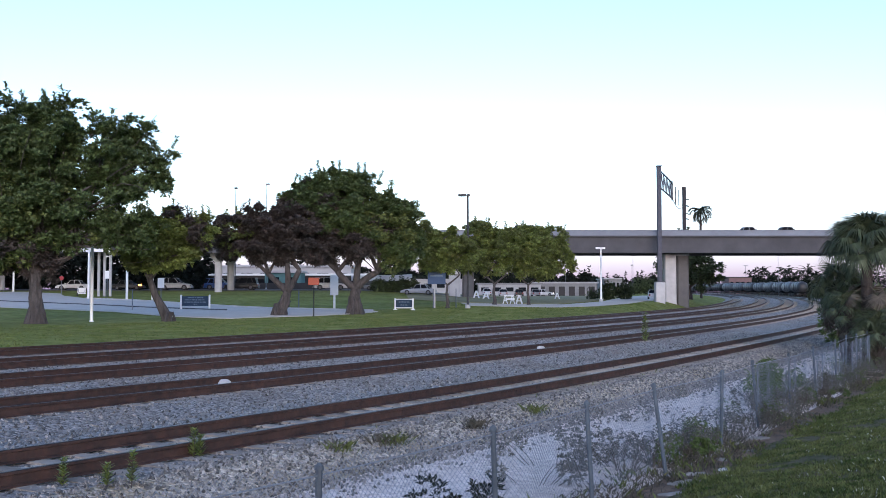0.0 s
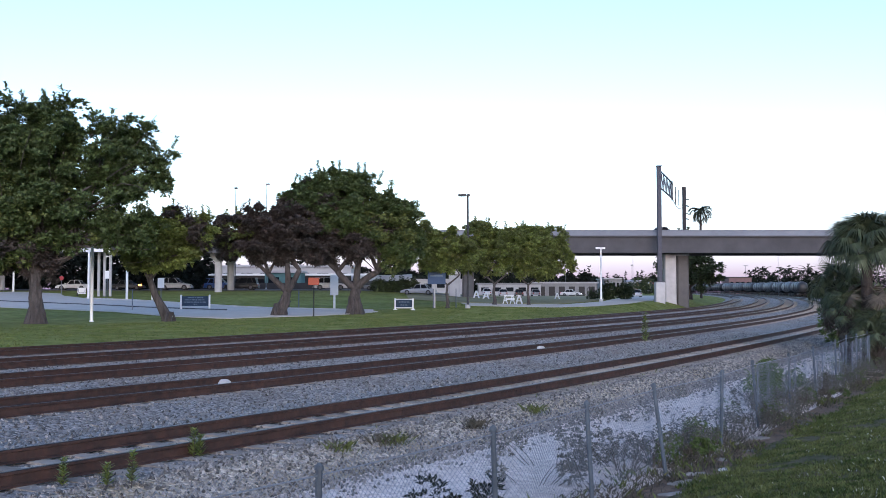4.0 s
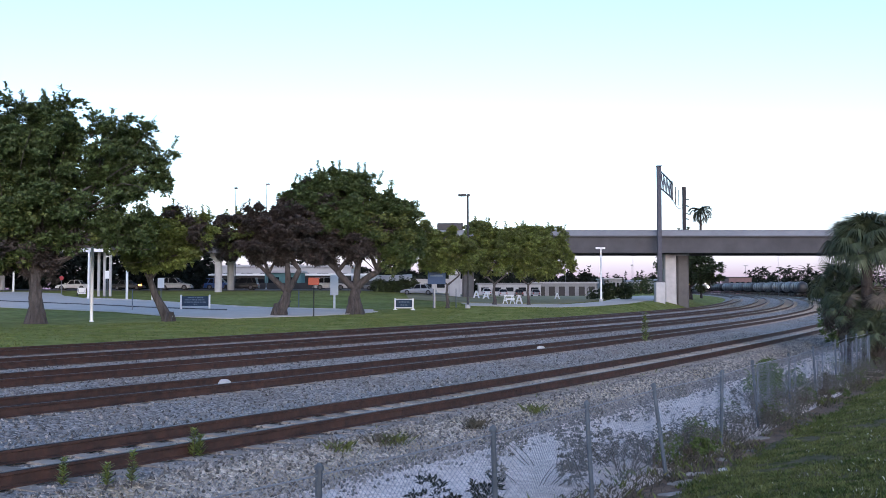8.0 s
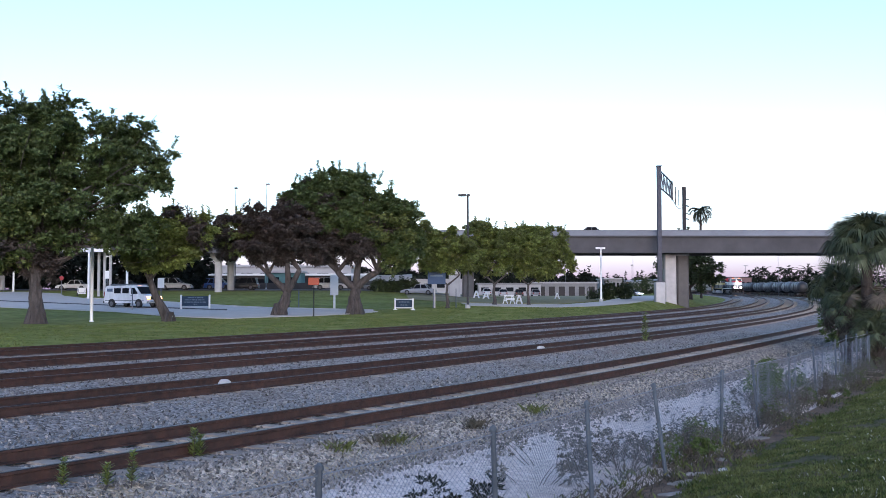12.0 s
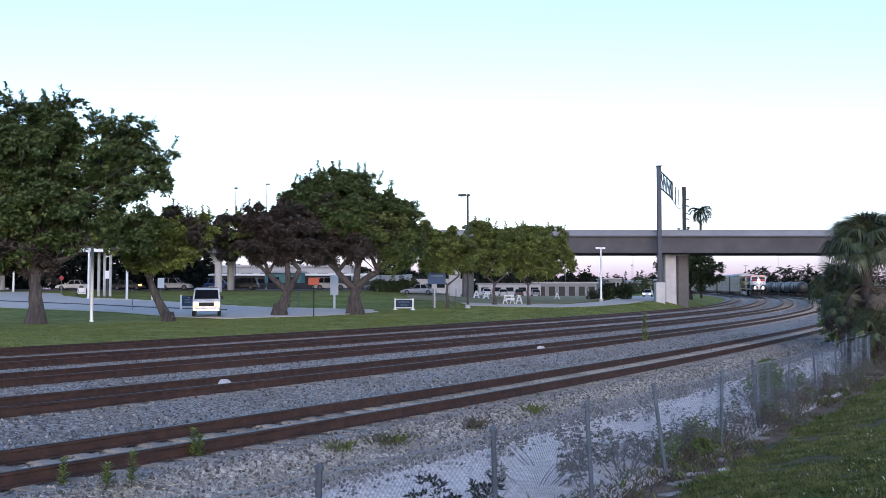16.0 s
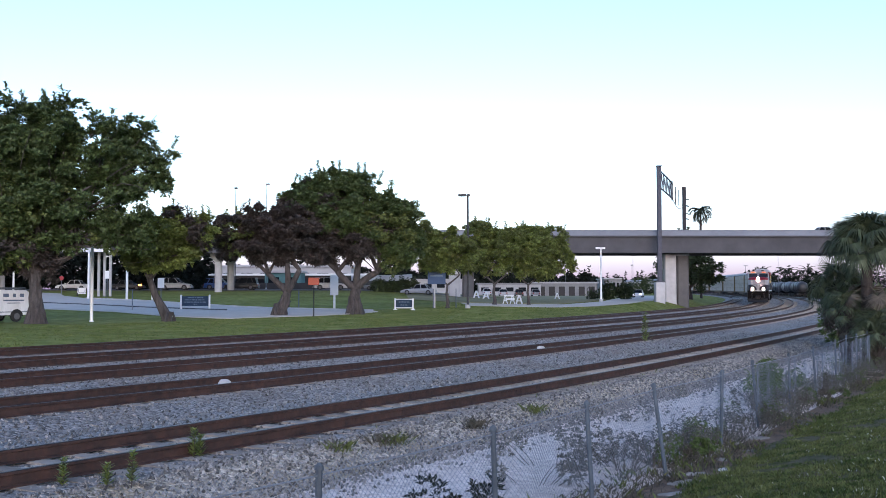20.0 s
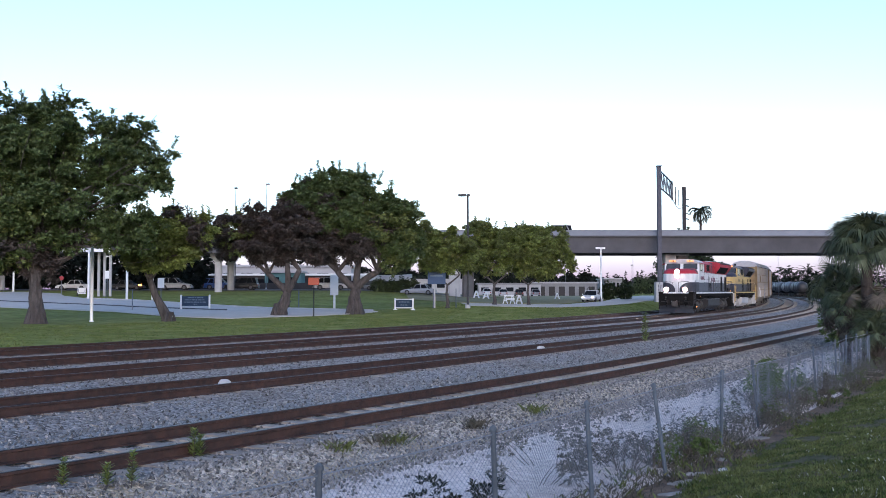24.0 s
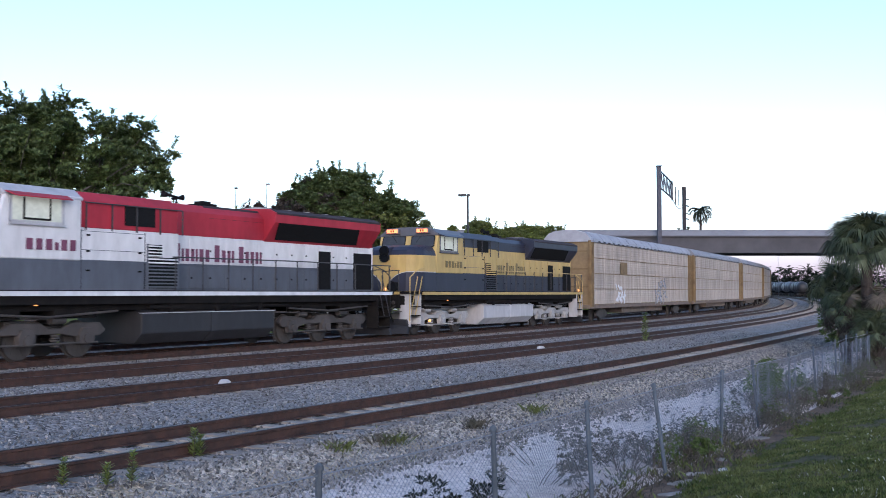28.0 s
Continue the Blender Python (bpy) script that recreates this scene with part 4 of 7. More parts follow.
blades("shoulder_moss", band_spots(420, -6, 40, 15.4, 16.6, 71, 1.1, .18), (.02, .10), LEAF_OLIVE, "olive tufts on the gravel shoulder", "grass tuft", 72, spread=.13, width=.012, per=12, lift=.27)
blades("fence_weeds", band_spots(3600, -9, 40, 19.2, 20.2, 63, 1.2), (.02, .13), DRYBLADES, "dry grey-green weeds along the foot of the fence", "weeds", 64, spread=.10, width=.007, per=5, lift=.06)
blades("soil_weeds", band_spots(900, -7, 30, 19.9, 20.39, 73, 1.3, .0), (.015, .06), DRYBLADES, "sparse dry weeds on the bare soil", "weeds", 74, spread=.10, width=.013, per=5, lift=.10)
blades("fence_green_weeds", band_spots(900, -4, 34, 19.2, 20.2, 66, 1.2, .1), (.03, .13), BLADES, "green weeds along the foot of the fence", "weeds", 67, spread=.10, width=.014, per=5, lift=.09)


def weed(label, x, y, z, hgt, seed, material=LEAF_YELLOW, leaves=46, leaf=.11):
    rng = np.random.default_rng(seed)
    t = thing("weed_plant", label, "weed", at=pose(x, y, z))
    part("stem", Geo().tube([(0, 0, -.05), (.02, .01, hgt * .5), (.0, .03, hgt)], [.010, .008, .004], 5), BARK, t)
    g = Geo()
    for k in range(leaves):
        u = .15 + .85 * k / leaves
        an = k * 2.4
        d = Vector((math.cos(an), math.sin(an), rng.uniform(.2, .9)))
        s = Vector((-d.y, d.x, 0)) * leaf * .22
        p = Vector((.01, .02 * u, hgt * u))
        ln = leaf * rng.uniform(.7, 1.4) * (1.25 - .5 * u)
        g.add([p, p + d * ln * .5 + s, p + d * ln, p + d * ln * .5 - s], [(0, 1, 2, 3)])
    part("foliage", g, material, t, fix=False)


def on_bed(a, o):
    z = float(np.interp(o, sorted(p[0] for p in prof), [p[1] for p in sorted(prof)])) if o < 17 else -.95
    p = on_line(a, o)
    return p.x, p.y, p.z + z


# ---- the freight train (x forwards, y to its left, z up from the rail heads; built at its middle) ----
def paint(name, c, rough=.45, dirt=.18):
    return mat(name, c, tuple(v * .72 for v in c), scale=2.2, rough=rough, big=dirt, bigscale=.7, bump=.05, bscale=14, stretch=(1.0, 1.0, .3))


P_RED = paint("red_loco_paint", (0.44, 0.026, 0.046), rough=.6, dirt=.4)
P_WHITE = paint("white_loco_paint", (0.76, 0.75, 0.76), rough=.55, dirt=.12)
P_GREY = paint("slate_grey_loco_paint", (0.108, 0.120, 0.148), rough=.6)
P_SLATE = paint("dark_slate_nose_paint", (0.050, 0.050, 0.068), rough=.6)
P_SOOT = paint("sooty_dark_roof", (0.045, 0.030, 0.034), rough=.8, dirt=.5)
P_PILOT = paint("dusty_grey_plough_iron", (0.034, 0.037, 0.046), rough=.8, dirt=.5)
P_CAB = paint("pale_grey_cab_paint", (0.50, 0.50, 0.53))
P_STRIPE = paint("white_sill_stripe", (0.80, 0.80, 0.82), dirt=.08)
P_BLACK = mat("sooty_black_underframe", (0.009, 0.009, 0.010), (0.018, 0.016, 0.015), scale=2, rough=.95, spec=.1)
P_TRUCK = paint("dusty_dark_truck_iron", (0.070, 0.063, 0.060), rough=.85, dirt=.6)
P_TANKIRON = paint("dark_fuel_tank_iron", (0.032, 0.032, 0.036), rough=.55, dirt=.5)
P_YELLOW = paint("mustard_yellow_loco_paint", (0.60, 0.42, 0.15))
P_NAVY = paint("dark_navy_loco_paint", (0.030, 0.034, 0.058))
P_ROOFGREY = paint("grey_roof_paint", (0.13, 0.13, 0.15))
P_SILVER = paint("silver_grey_underframe", (0.55, 0.55, 0.57), rough=.6)
P_SILVERTRUCK = paint("dirty_silver_truck_iron", (0.40, 0.39, 0.38), rough=.8)
P_GRILLE = mat("black_grille", (0.009, 0.009, 0.010), (0.015, 0.015, 0.016), scale=20, rough=.85, spec=.1)
P_TEXT = paint("dark_maroon_lettering", (0.20, 0.06, 0.11))
P_TEXT2 = paint("dull_ochre_lettering", (0.20, 0.15, 0.06))
P_RACK = mat("weathered_beige_rack_panel", (0.56, 0.48, 0.41), (0.36, 0.30, 0.255), scale=1.3, rough=.85, big=.42, bigscale=.45, vary=.10, bump=.08, bscale=25, stretch=(1.6, 1, .35))
P_RACKPOST = mat("brown_rack_post", (0.26, 0.175, 0.085), (0.15, 0.10, 0.055), scale=2, rough=.85)
P_RACKROOF = mat("pale_galvanised_roof", (0.33, 0.33, 0.36), (0.24, 0.24, 0.265), scale=1.5, rough=.6, metal=.2, big=.15, vary=.35)
P_RACKEND = mat("tan_end_door", (0.31, 0.22, 0.12), (0.20, 0.14, 0.08), scale=1.6, rough=.8)
P_RACKSILL = mat("dirty_brown_sill", (0.23, 0.17, 0.13), (0.14, 0.11, 0.09), scale=2, rough=.85)
GRAFFITI = mat("grey_white_graffiti", (0.85, 0.85, 0.86), (0.62, 0.63, 0.66), scale=2.5, rough=.7)
GRAFFITI_DARK = mat("dark_grey_graffiti", (0.60, 0.60, 0.64), (0.05, 0.055, 0.075), scale=4.0, rough=.7)
P_TANK = mat("worn_dark_grey_tank_paint", (0.080, 0.084, 0.094), (0.045, 0.044, 0.048), scale=.8, rough=.5, big=.35, vary=.55)

wheel_geo = Geo()
for s in (-1, 1):
    wheel_geo.tube([(0, s * .70, 0), (0, s * .73, 0), (0, s * .74, 0), (0, s * .84, 0)], [.55, .55, .51, .50], 24)
    wheel_geo.tube([(0, s * .84, 0), (0, s * .86, 0)], [.17, .15], 12)
    for k in range(6):
        an = k * math.pi / 3
        wheel_geo.box(.18, .40, -.06, .06, s * .835, s * .85, pose(0, 0, 0, 90, 0, 0) @ pose(0, 0, 0, 0, 0, math.degrees(an)))
wheel_geo.cyl((0, -.84, 0), (0, .84, 0), .09, 10)
WHEELSET = wheel_geo.mesh("wheelset")
WHEELSET.materials.append(P_TRUCK)
SPINNERS = []


def loco_truck(parent, x, iron, spin):
    """A three-axle truck at x: two side frames with axle boxes, springs, brake gear; wheels that turn."""
    tr = part("truck", Geo().box(-2.3, 2.3, -.62, .62, .72, .92).box(-.5, .5, -.9, .9, .78, 1.08), iron, parent, at=pose(x, 0, 0))
    for s in (-1, 1):
        y0, y1 = sorted((s * .98, s * 1.14))
        prf = [(-2.75, .78), (-2.55, 1.0), (-1.5, 1.0), (-1.2, .86), (-.75, .86), (-.5, 1.02), (.5, 1.02), (.75, .86), (1.2, .86), (1.5, 1.0), (2.55, 1.0), (2.75, .78), (2.55, .62), (1.6, .62), (1.2, .70), (-1.2, .70), (-1.6, .62), (-2.55, .62)]
        part("side_frame", Geo().prism(prf, "y", y0, y1), iron, tr, bevel=.03)
        for ax in (-2.02, 0, 2.02):
            part("axle_box", Geo().prism([(ax - .24, .40), (ax + .24, .40), (ax + .28, .66), (ax + .18, .86), (ax - .18, .86), (ax - .28, .66)], "y", min(s * 1.02, s * 1.22), max(s * 1.02, s * 1.22)).cyl((ax, s * 1.2, .56), (ax, s * 1.27, .56), .15, 10), iron, tr, bevel=.02)
        for sx in (-1.0, 1.0):
            g = Geo()
            for k in range(5):
                g.cyl((sx, s * 1.08, .36 + .07 * k), (sx, s * 1.08, .40 + .07 * k), .13, 10)
            part("coil_spring", g, iron, tr)
            part("brake_cylinder", Geo().cyl((sx * 1.25, s * 1.16, 1.08), (sx * 1.25 + .5, s * 1.16, 1.08), .11, 10), iron, tr)
        part("brake_rod", Geo().cyl((-2.4, s * 1.2, .44), (2.4, s * 1.2, .44), .03, 6).cyl((-2.3, s * 1.2, 1.16), (2.3, s * 1.2, 1.14), .03, 6), iron, tr)
        part("sand_pipe", Geo().tube([(2.7, s * .9, 1.3), (2.75, s * .85, .6), (2.6, s * .78, .12)], .03, 6), iron, tr)
    for ax in (-2.02, 0, 2.02):
        w = part("wheelset", WHEELSET, P_TRUCK, tr, at=pose(ax, 0, .52))
        SPINNERS.append((w, Vector((ax, 0, .52)), .51, spin))


def hoop(x0, x1, y, z, r0, r1, n=20):
    """An open ring along x from x0 to x1, with the inner and outer radius r0, r1."""
    vs = []
    for x, r in ((x0, r0), (x1, r0), (x1, r1), (x0, r1)):
        vs += [(x, y + r * math.cos(2 * math.pi * k / n), z + r * math.sin(2 * math.pi * k / n)) for k in range(n)]
    return vs, [(a * n + k, a * n + (k + 1) % n, ((a + 1) % 4) * n + (k + 1) % n, ((a + 1) % 4) * n + k) for a in range(4) for k in range(n)]


def bars(parent, name, x0, x1, y, z, hgt, widths, material, label):
    """A row of plain blocks the size of letters, on the side at y."""
    total = sum(abs(w) for w in widths)
    x = x0
    for w in widths:
        dx = (x1 - x0) * abs(w) / total
        if w > 0:
            hh = hgt * (1.0 if w > 1.05 else .72)
            u0, u1 = sorted((x + dx * .2, x + dx * .82))
            part(name, Geo().box(u0, u1, y, y + .012, z, z + hh), material, parent, label)
        x += dx


def locomotive(label, low, mid, top, roofm, stripe, under, tankm, iron, lettering, spin, lit_head, railm, nosem):
    t = thing("locomotive", label, "locomotive", "train")
    H = 11.3

    def X(d):
        return H - d
    # frame and platform
    part("underframe", Geo().box(X(22.0), X(.75), -1.25, 1.25, 1.34, 1.72), under, t, bevel=.02)
    part("deck", Geo().box(X(22.1), X(.7), -1.52, 1.52, 1.80, 1.92), P_BLACK if under is P_BLACK else under, t)
    for s in (-1, 1):
        y0, y1 = sorted((s * 1.50, s * 1.56))
        part("sill_stripe", Geo().box(X(21.9), X(1.9), y0, y1, 1.76, 1.89), stripe, t, "pale painted sill stripe")
        part("side_sill", Geo().box(X(21.9), X(2.2), min(s * 1.30, s * 1.48), max(s * 1.30, s * 1.48), 1.52, 1.78), under, t)
        for x in (8.6, 12.3, 13.9):
            part("air_pipe", Geo().cyl((X(x), s * 1.36, 1.42), (X(x + 1.4), s * 1.36, 1.40), .06, 8), under, t)
        part("air_tank", Geo().tube([(X(9.0), s * 1.2, 1.45), (X(9.1), s * 1.2, 1.45), (X(13.9), s * 1.2, 1.45), (X(14.0), s * 1.2, 1.45)], [.1, .2, .2, .1], 12), under, t, smooth=True)
    # fuel tank
    part("fuel_tank", Geo().prism([(-1.4, .62), (-1.05, .30), (1.05, .30), (1.4, .62), (1.4, 1.22), (1.2, 1.32), (-1.2, 1.32), (-1.4, 1.22)], "x", X(14.5), X(8.3)), tankm, t, "long fuel tank", bevel=.04)
    part("tank_strap", Geo().prism([(-1.42, .62), (-1.06, .28), (1.06, .28), (1.42, .62), (1.42, 1.22), (1.2, 1.34), (-1.2, 1.34), (-1.42, 1.22)], "x", X(11.6), X(11.3)), tankm, t)
    for s in (-1, 1):
        part("tank_flange", Geo().box(X(14.5), X(8.3), min(s * 1.22, s * 1.44), max(s * 1.22, s * 1.44), 1.225, 1.25), P_CAB, t, "pale strip along the tank's upper edge")
        for k in range(3):
            part("hanger", Geo().box(X(9.6 + 2.1 * k), X(9.45 + 2.1 * k), min(s * 1.15, s * 1.40), max(s * 1.15, s * 1.40), 1.25, 1.55), under, t)
    loco_truck(t, X(4.4), iron, spin)
    loco_truck(t, X(17.85), iron, spin)
    # hood: behind the cab full width, then narrow with walkways
    secs = [(5.9, 9.75, 1.42), (9.75, 21.3, .98)]
    zt = 4.0 if low is P_NAVY else 3.68
    for d0, d1, w in secs:
        part("lower_hood", Geo().box(X(d1), X(d0), -w, w, 1.92, 2.74), low, t)
        part("middle_hood", Geo().box(X(d1), X(d0), -w, w, 2.74, zt), mid, t)
        part("upper_hood", Geo().prism([(-w, zt), (w, zt), (w, 4.45), (w - .3, 4.72), (-w + .3, 4.72), (-w, 4.45)], "x", X(d1), X(d0)), top, t, bevel=.03)
        part("band_trim", Geo().box(X(d1) + .002, X(d0) - .002, -w - .012, w + .012, 2.735, 2.775), P_GREY if low is P_GREY else P_NAVY, t)
        k = d0 + .1
        while d0 > 6 and k + .8 < d1:
            for z0, z1, m in ((1.98, 2.68, low), (2.82, 3.60, mid)):
                d = part("hood_door", Geo().box(X(k + .78), X(k), w - .002, w + .02, z0, z1), m, t, bevel=.012)
                part("latch", Geo().box(X(k + .12), X(k + .06), w + .02, w + .04, (z0 + z1) / 2 - .03, (z0 + z1) / 2 + .03), P_GRILLE, d)
            k += .86
    # dynamic brake and grilles
    for s in (-1, 1):
        y0, y1 = sorted((s * 1.40, s * 1.45))
        part("side_grille", Geo().box(X(9.70), X(8.5), y0, y1, 1.98, 2.92), P_GRILLE, t, "black louvred grille")
        for k in range(9):
            z = 2.0 + .105 * k
            part("louvre", Geo().box(X(9.72), X(8.48), min(s * 1.44, s * 1.475), max(s * 1.44, s * 1.475), z, z + .045), low if z < 2.72 else mid, t)
        part("upper_grille", Geo().box(X(9.05), X(8.5), y0, y1, 2.94, 3.3), P_GRILLE, t)
        for k in range(4):
            part("louvre", Geo().box(X(9.07), X(8.48), min(s * 1.44, s * 1.475), max(s * 1.44, s * 1.475), 2.95 + .095 * k, 2.99 + .095 * k), mid, t)
        part("grille_rim", Geo().box(X(9.76), X(9.70), y0, y1 + s * .01 if s > 0 else y1, 1.96, 2.94).box(X(8.5), X(8.44), y0, y1, 1.96, 3.32), low, t)
        # panel seams and grab irons on the wide body behind the cab
        for dd in (5.95, 8.35):
            part("panel_seam", Geo().box(X(dd + .025), X(dd), min(s * 1.41, s * 1.428), max(s * 1.41, s * 1.428), 1.95, 3.64), P_GRILLE, t)
        for zz in (3.05, 3.58):
            part("panel_seam", Geo().box(X(8.35), X(5.95), min(s * 1.41, s * 1.426), max(s * 1.41, s * 1.426), zz, zz + .014), P_GREY, t)
        for dd in (6.15, 8.1):
            for zz in (2.45, 3.0, 3.45):
                part("hinge", Geo().box(X(dd + .12), X(dd), min(s * 1.41, s * 1.45), max(s * 1.41, s * 1.45), zz, zz + .05), P_GRILLE, t)
        part("roof_intake", Geo().box(X(8.75), X(7.55), y0, y1, 3.82, 4.42), P_GRILLE, t, "dark intake grille")
        # flat black plates paint the shade inside the doorways; the hood stays closed
        for dd in (17.6, 19.9):
            y2, y3 = sorted((s * .97, s * 1.02))
            part("door_opening", Geo().box(X(dd + (1.25 if dd > 18 else .75)), X(dd), y2, y3, 1.98, 3.42), P_GRILLE, t, "black plate painting the dark inside of a hood doorway")
        # radiator wings
        wing = [(s * .9, 3.62), (s * 1.0, 3.66), (s * 1.50, 4.32), (s * 1.50, 4.66), (s * 1.2, 4.80), (0, 4.84), (0, 4.4)]
        part("radiator_wing", Geo().prism(wing, "x", X(21.1), X(14.4)), top, t, "flared radiator section", bevel=.02)
        part("radiator_grille", Geo().add([(X(20.0), s * 1.075, 3.73), (X(14.9), s * 1.075, 3.73), (X(14.6), s * 1.50, 4.30), (X(19.6), s * 1.50, 4.30),
                                           (X(20.0), s * 1.055, 3.75), (X(14.9), s * 1.055, 3.75), (X(14.6), s * 1.48, 4.32), (X(19.6), s * 1.48, 4.32)],
                                          [(0, 1, 2, 3), (4, 7, 6, 5), (0, 4, 5, 1), (1, 5, 6, 2), (2, 6, 7, 3), (3, 7, 4, 0)]), P_GRILLE, t)
        # handrails
        part("hand_rail", Geo().tube([(X(9.5), s * 1.47, 2.95), (X(15.5), s * 1.47, 2.98), (X(21.9), s * 1.47, 2.95)], .022, 6), railm, t)
        for k in range(11):
            d = 9.6 + 1.22 * k
            part("rail_post", Geo().cyl((X(d), s * 1.47, 1.9), (X(d), s * 1.47, 2.97), .025, 6), DARKMETAL, t)
    for s in (-1, 1):
        # catwalk rail on the roof's shoulder, pipes and boxes between frame and trucks
        part("roof_rail", Geo().tube([(X(6.05), s * 1.46, 4.40), (X(9.9), s * 1.46, 4.40)], .02, 6), DARKMETAL, t)
        for k in range(5):
            part("rail_post", Geo().cyl((X(6.1 + .95 * k), s * 1.46, 3.62), (X(6.1 + .95 * k), s * 1.46, 4.41), .026, 5), DARKMETAL, t)
        for d in (2.6, 5.2, 16.2, 18.6):
            part("equipment_box", Geo().box(X(d + 1.5), X(d), min(s * .6, s * 1.28), max(s * .6, s * 1.28), 1.14, 1.40), P_BLACK, t, bevel=.02)
        part("cable_conduit", Geo().tube([(X(2.4), s * 1.33, 1.30), (X(5.0), s * 1.36, 1.18), (X(7.4), s * 1.33, 1.32)], .035, 6).tube([(X(15.4), s * 1.33, 1.30), (X(17.8), s * 1.36, 1.18), (X(20.4), s * 1.33, 1.32)], .035, 6), P_TRUCK, t)
    part("sooty_panel", Geo().prism([(-.985, 4.30), (-.70, 4.735), (.70, 4.735), (.985, 4.30), (.6, 4.2), (-.6, 4.2)], "x", X(14.6), X(11.6)), P_SOOT if under is P_BLACK else roofm, t, "soot-darkened roof panel")
    part("sooty_panel", Geo().prism([(-1.22, 4.815), (0, 4.855), (1.22, 4.815), (0, 4.80)], "x", X(20.7), X(14.5)), P_SOOT, t)
    for s in (-1, 1):
        part("sooty_panel", Geo().prism([(s * 1.23, 4.80), (s * 1.505, 4.668), (s * 1.505, 4.60), (s * 1.19, 4.74)], "x", X(21.05), X(14.5)), P_SOOT, t)
    part("exhaust", Geo().box(X(12.7), X(12.0), -.35, .35, 4.7, 4.86).box(X(12.55), X(12.15), -.2, .2, 4.86, 4.95), P_GRILLE, t)
    part("air_horn", Geo().tube([(X(10.6), .5, 4.72), (X(10.6), .5, 4.95), (X(10.25), .5, 4.98), (X(10.0), .5, 5.0)], [.04, .04, .05, .11], 8).tube([(X(10.6), .3, 4.9), (X(10.9), .3, 4.95), (X(11.1), .3, 4.97)], [.04, .05, .10], 8), P_GRILLE, t)
    for k in range(5):
        part("roof_fan", Geo().cyl((X(15.3 + 1.15 * k), 0, 4.82), (X(15.3 + 1.15 * k), 0, 4.92), .5, 16), roofm, t)
    # cab
    part("cab_base", Geo().box(X(5.9), X(3.2), -1.5, 1.5, 1.92, 2.74), low, t)
    part("cab_wall", Geo().prism([(X(5.9), 2.74), (X(3.2), 2.74), (X(3.2), 3.75), (X(3.42), 4.52), (X(5.9), 4.52)], "y", -1.5, 1.5), mid, t, bevel=.04)
    part("cab_roof", Geo().prism([(-1.52, 4.42), (1.52, 4.42), (1.5, 4.5), (1.15, 4.74), (.5, 4.82), (-.5, 4.82), (-1.15, 4.74), (-1.5, 4.5)], "x", X(5.95), X(3.35)), roofm, t, bevel=.03)
    for s in (-1, 1):
        y0, y1 = sorted((s * 1.49, s * 1.515))
        win = part("side_window", Geo().box(X(5.2), X(3.62), y0, y1, 3.76, 4.40), SKYPANE, t, "cab side window glowing like the sky behind it")
        part("window_frame", Geo().box(X(5.3), X(3.52), y0, y1, 3.70, 3.77).box(X(5.3), X(3.52), y0, y1, 4.39, 4.45).box(X(5.3), X(5.2), y0, y1, 3.7, 4.45).box(X(3.62), X(3.52), y0, y1, 3.7, 4.45), roofm, win)
        part("sliding_frame", Geo().box(X(4.86), X(4.80), y0, y1 + .004, 3.78, 4.38).box(X(4.02), X(3.95), y0, y1 + .004, 3.80, 4.38).box(X(4.86), X(3.95), y0, y1 + .004, 3.78, 3.84), P_GRILLE, win, "black window frame")
        part("armrest", Geo().box(X(5.3), X(3.5), min(s * 1.5, s * 1.58), max(s * 1.5, s * 1.58), 3.64, 3.69), roofm, t)
        part("sun_visor", Geo().add([(X(5.4), s * 1.5, 4.48), (X(3.4), s * 1.5, 4.48), (X(3.55), s * 1.80, 4.36), (X(5.35), s * 1.80, 4.36), (X(5.4), s * 1.5, 4.51), (X(3.4), s * 1.5, 4.51), (X(3.55), s * 1.80, 4.39), (X(5.35), s * 1.80, 4.39)],
                                    [(0, 1, 2, 3), (4, 7, 6, 5), (0, 4, 5, 1), (1, 5, 6, 2), (2, 6, 7, 3), (3, 7, 4, 0)]), top, t)

        def pane(name, y_in, y_out, z_lo, z_hi, lift, m, parent, lab=""):
            """A slab on the sloping cab front, its corners cut."""
            c = .07
            outl = [(y_in, z_lo + c), (y_in + c, z_lo), (y_out - c, z_lo), (y_out, z_lo + c), (y_out - .02, z_hi - c), (y_out - c - .02, z_hi), (y_in + c, z_hi), (y_in, z_hi - c)]
            xs = [X(3.2) - max(0, z - 3.75) * .2857 for _, z in outl]
            n = len(outl)
            vs = [(xx + lift, s * y, z) for xx, (y, z) in zip(xs, outl)] + [(xx - .05, s * y, z) for xx, (y, z) in zip(xs, outl)]
            return part(name, Geo().add(vs, [tuple(range(n)), tuple(range(2 * n - 1, n - 1, -1))] + [(i, i + n, (i + 1) % n + n, (i + 1) % n) for i in range(n)]), m, parent, lab)
        gk = pane("window_gasket", .14, 1.38, 3.88, 4.46, .010, P_GRILLE, t, "black rubber window gasket")
        pane("windshield", .19, 1.33, 3.93, 4.41, .018, WINDSHIELD, gk, "dull grey windshield")
        part("wiper", Geo().cyl((X(3.24) + .05, s * .75, 4.44), (X(3.2) + .03, s * .5, 4.12), .012, 5), P_GRILLE, t)
        nb = part("number_board", Geo().box(X(3.5), X(3.2), min(s * .42, s * 1.12), max(s * .42, s * 1.12), 4.52, 4.78), roofm, t, bevel=.03)
        part("lit_panel", Geo().box(X(3.2), X(3.185), min(s * .50, s * 1.05), max(s * .50, s * 1.05), 4.57, 4.73), AMBERLAMP, nb, "lit amber number panel")
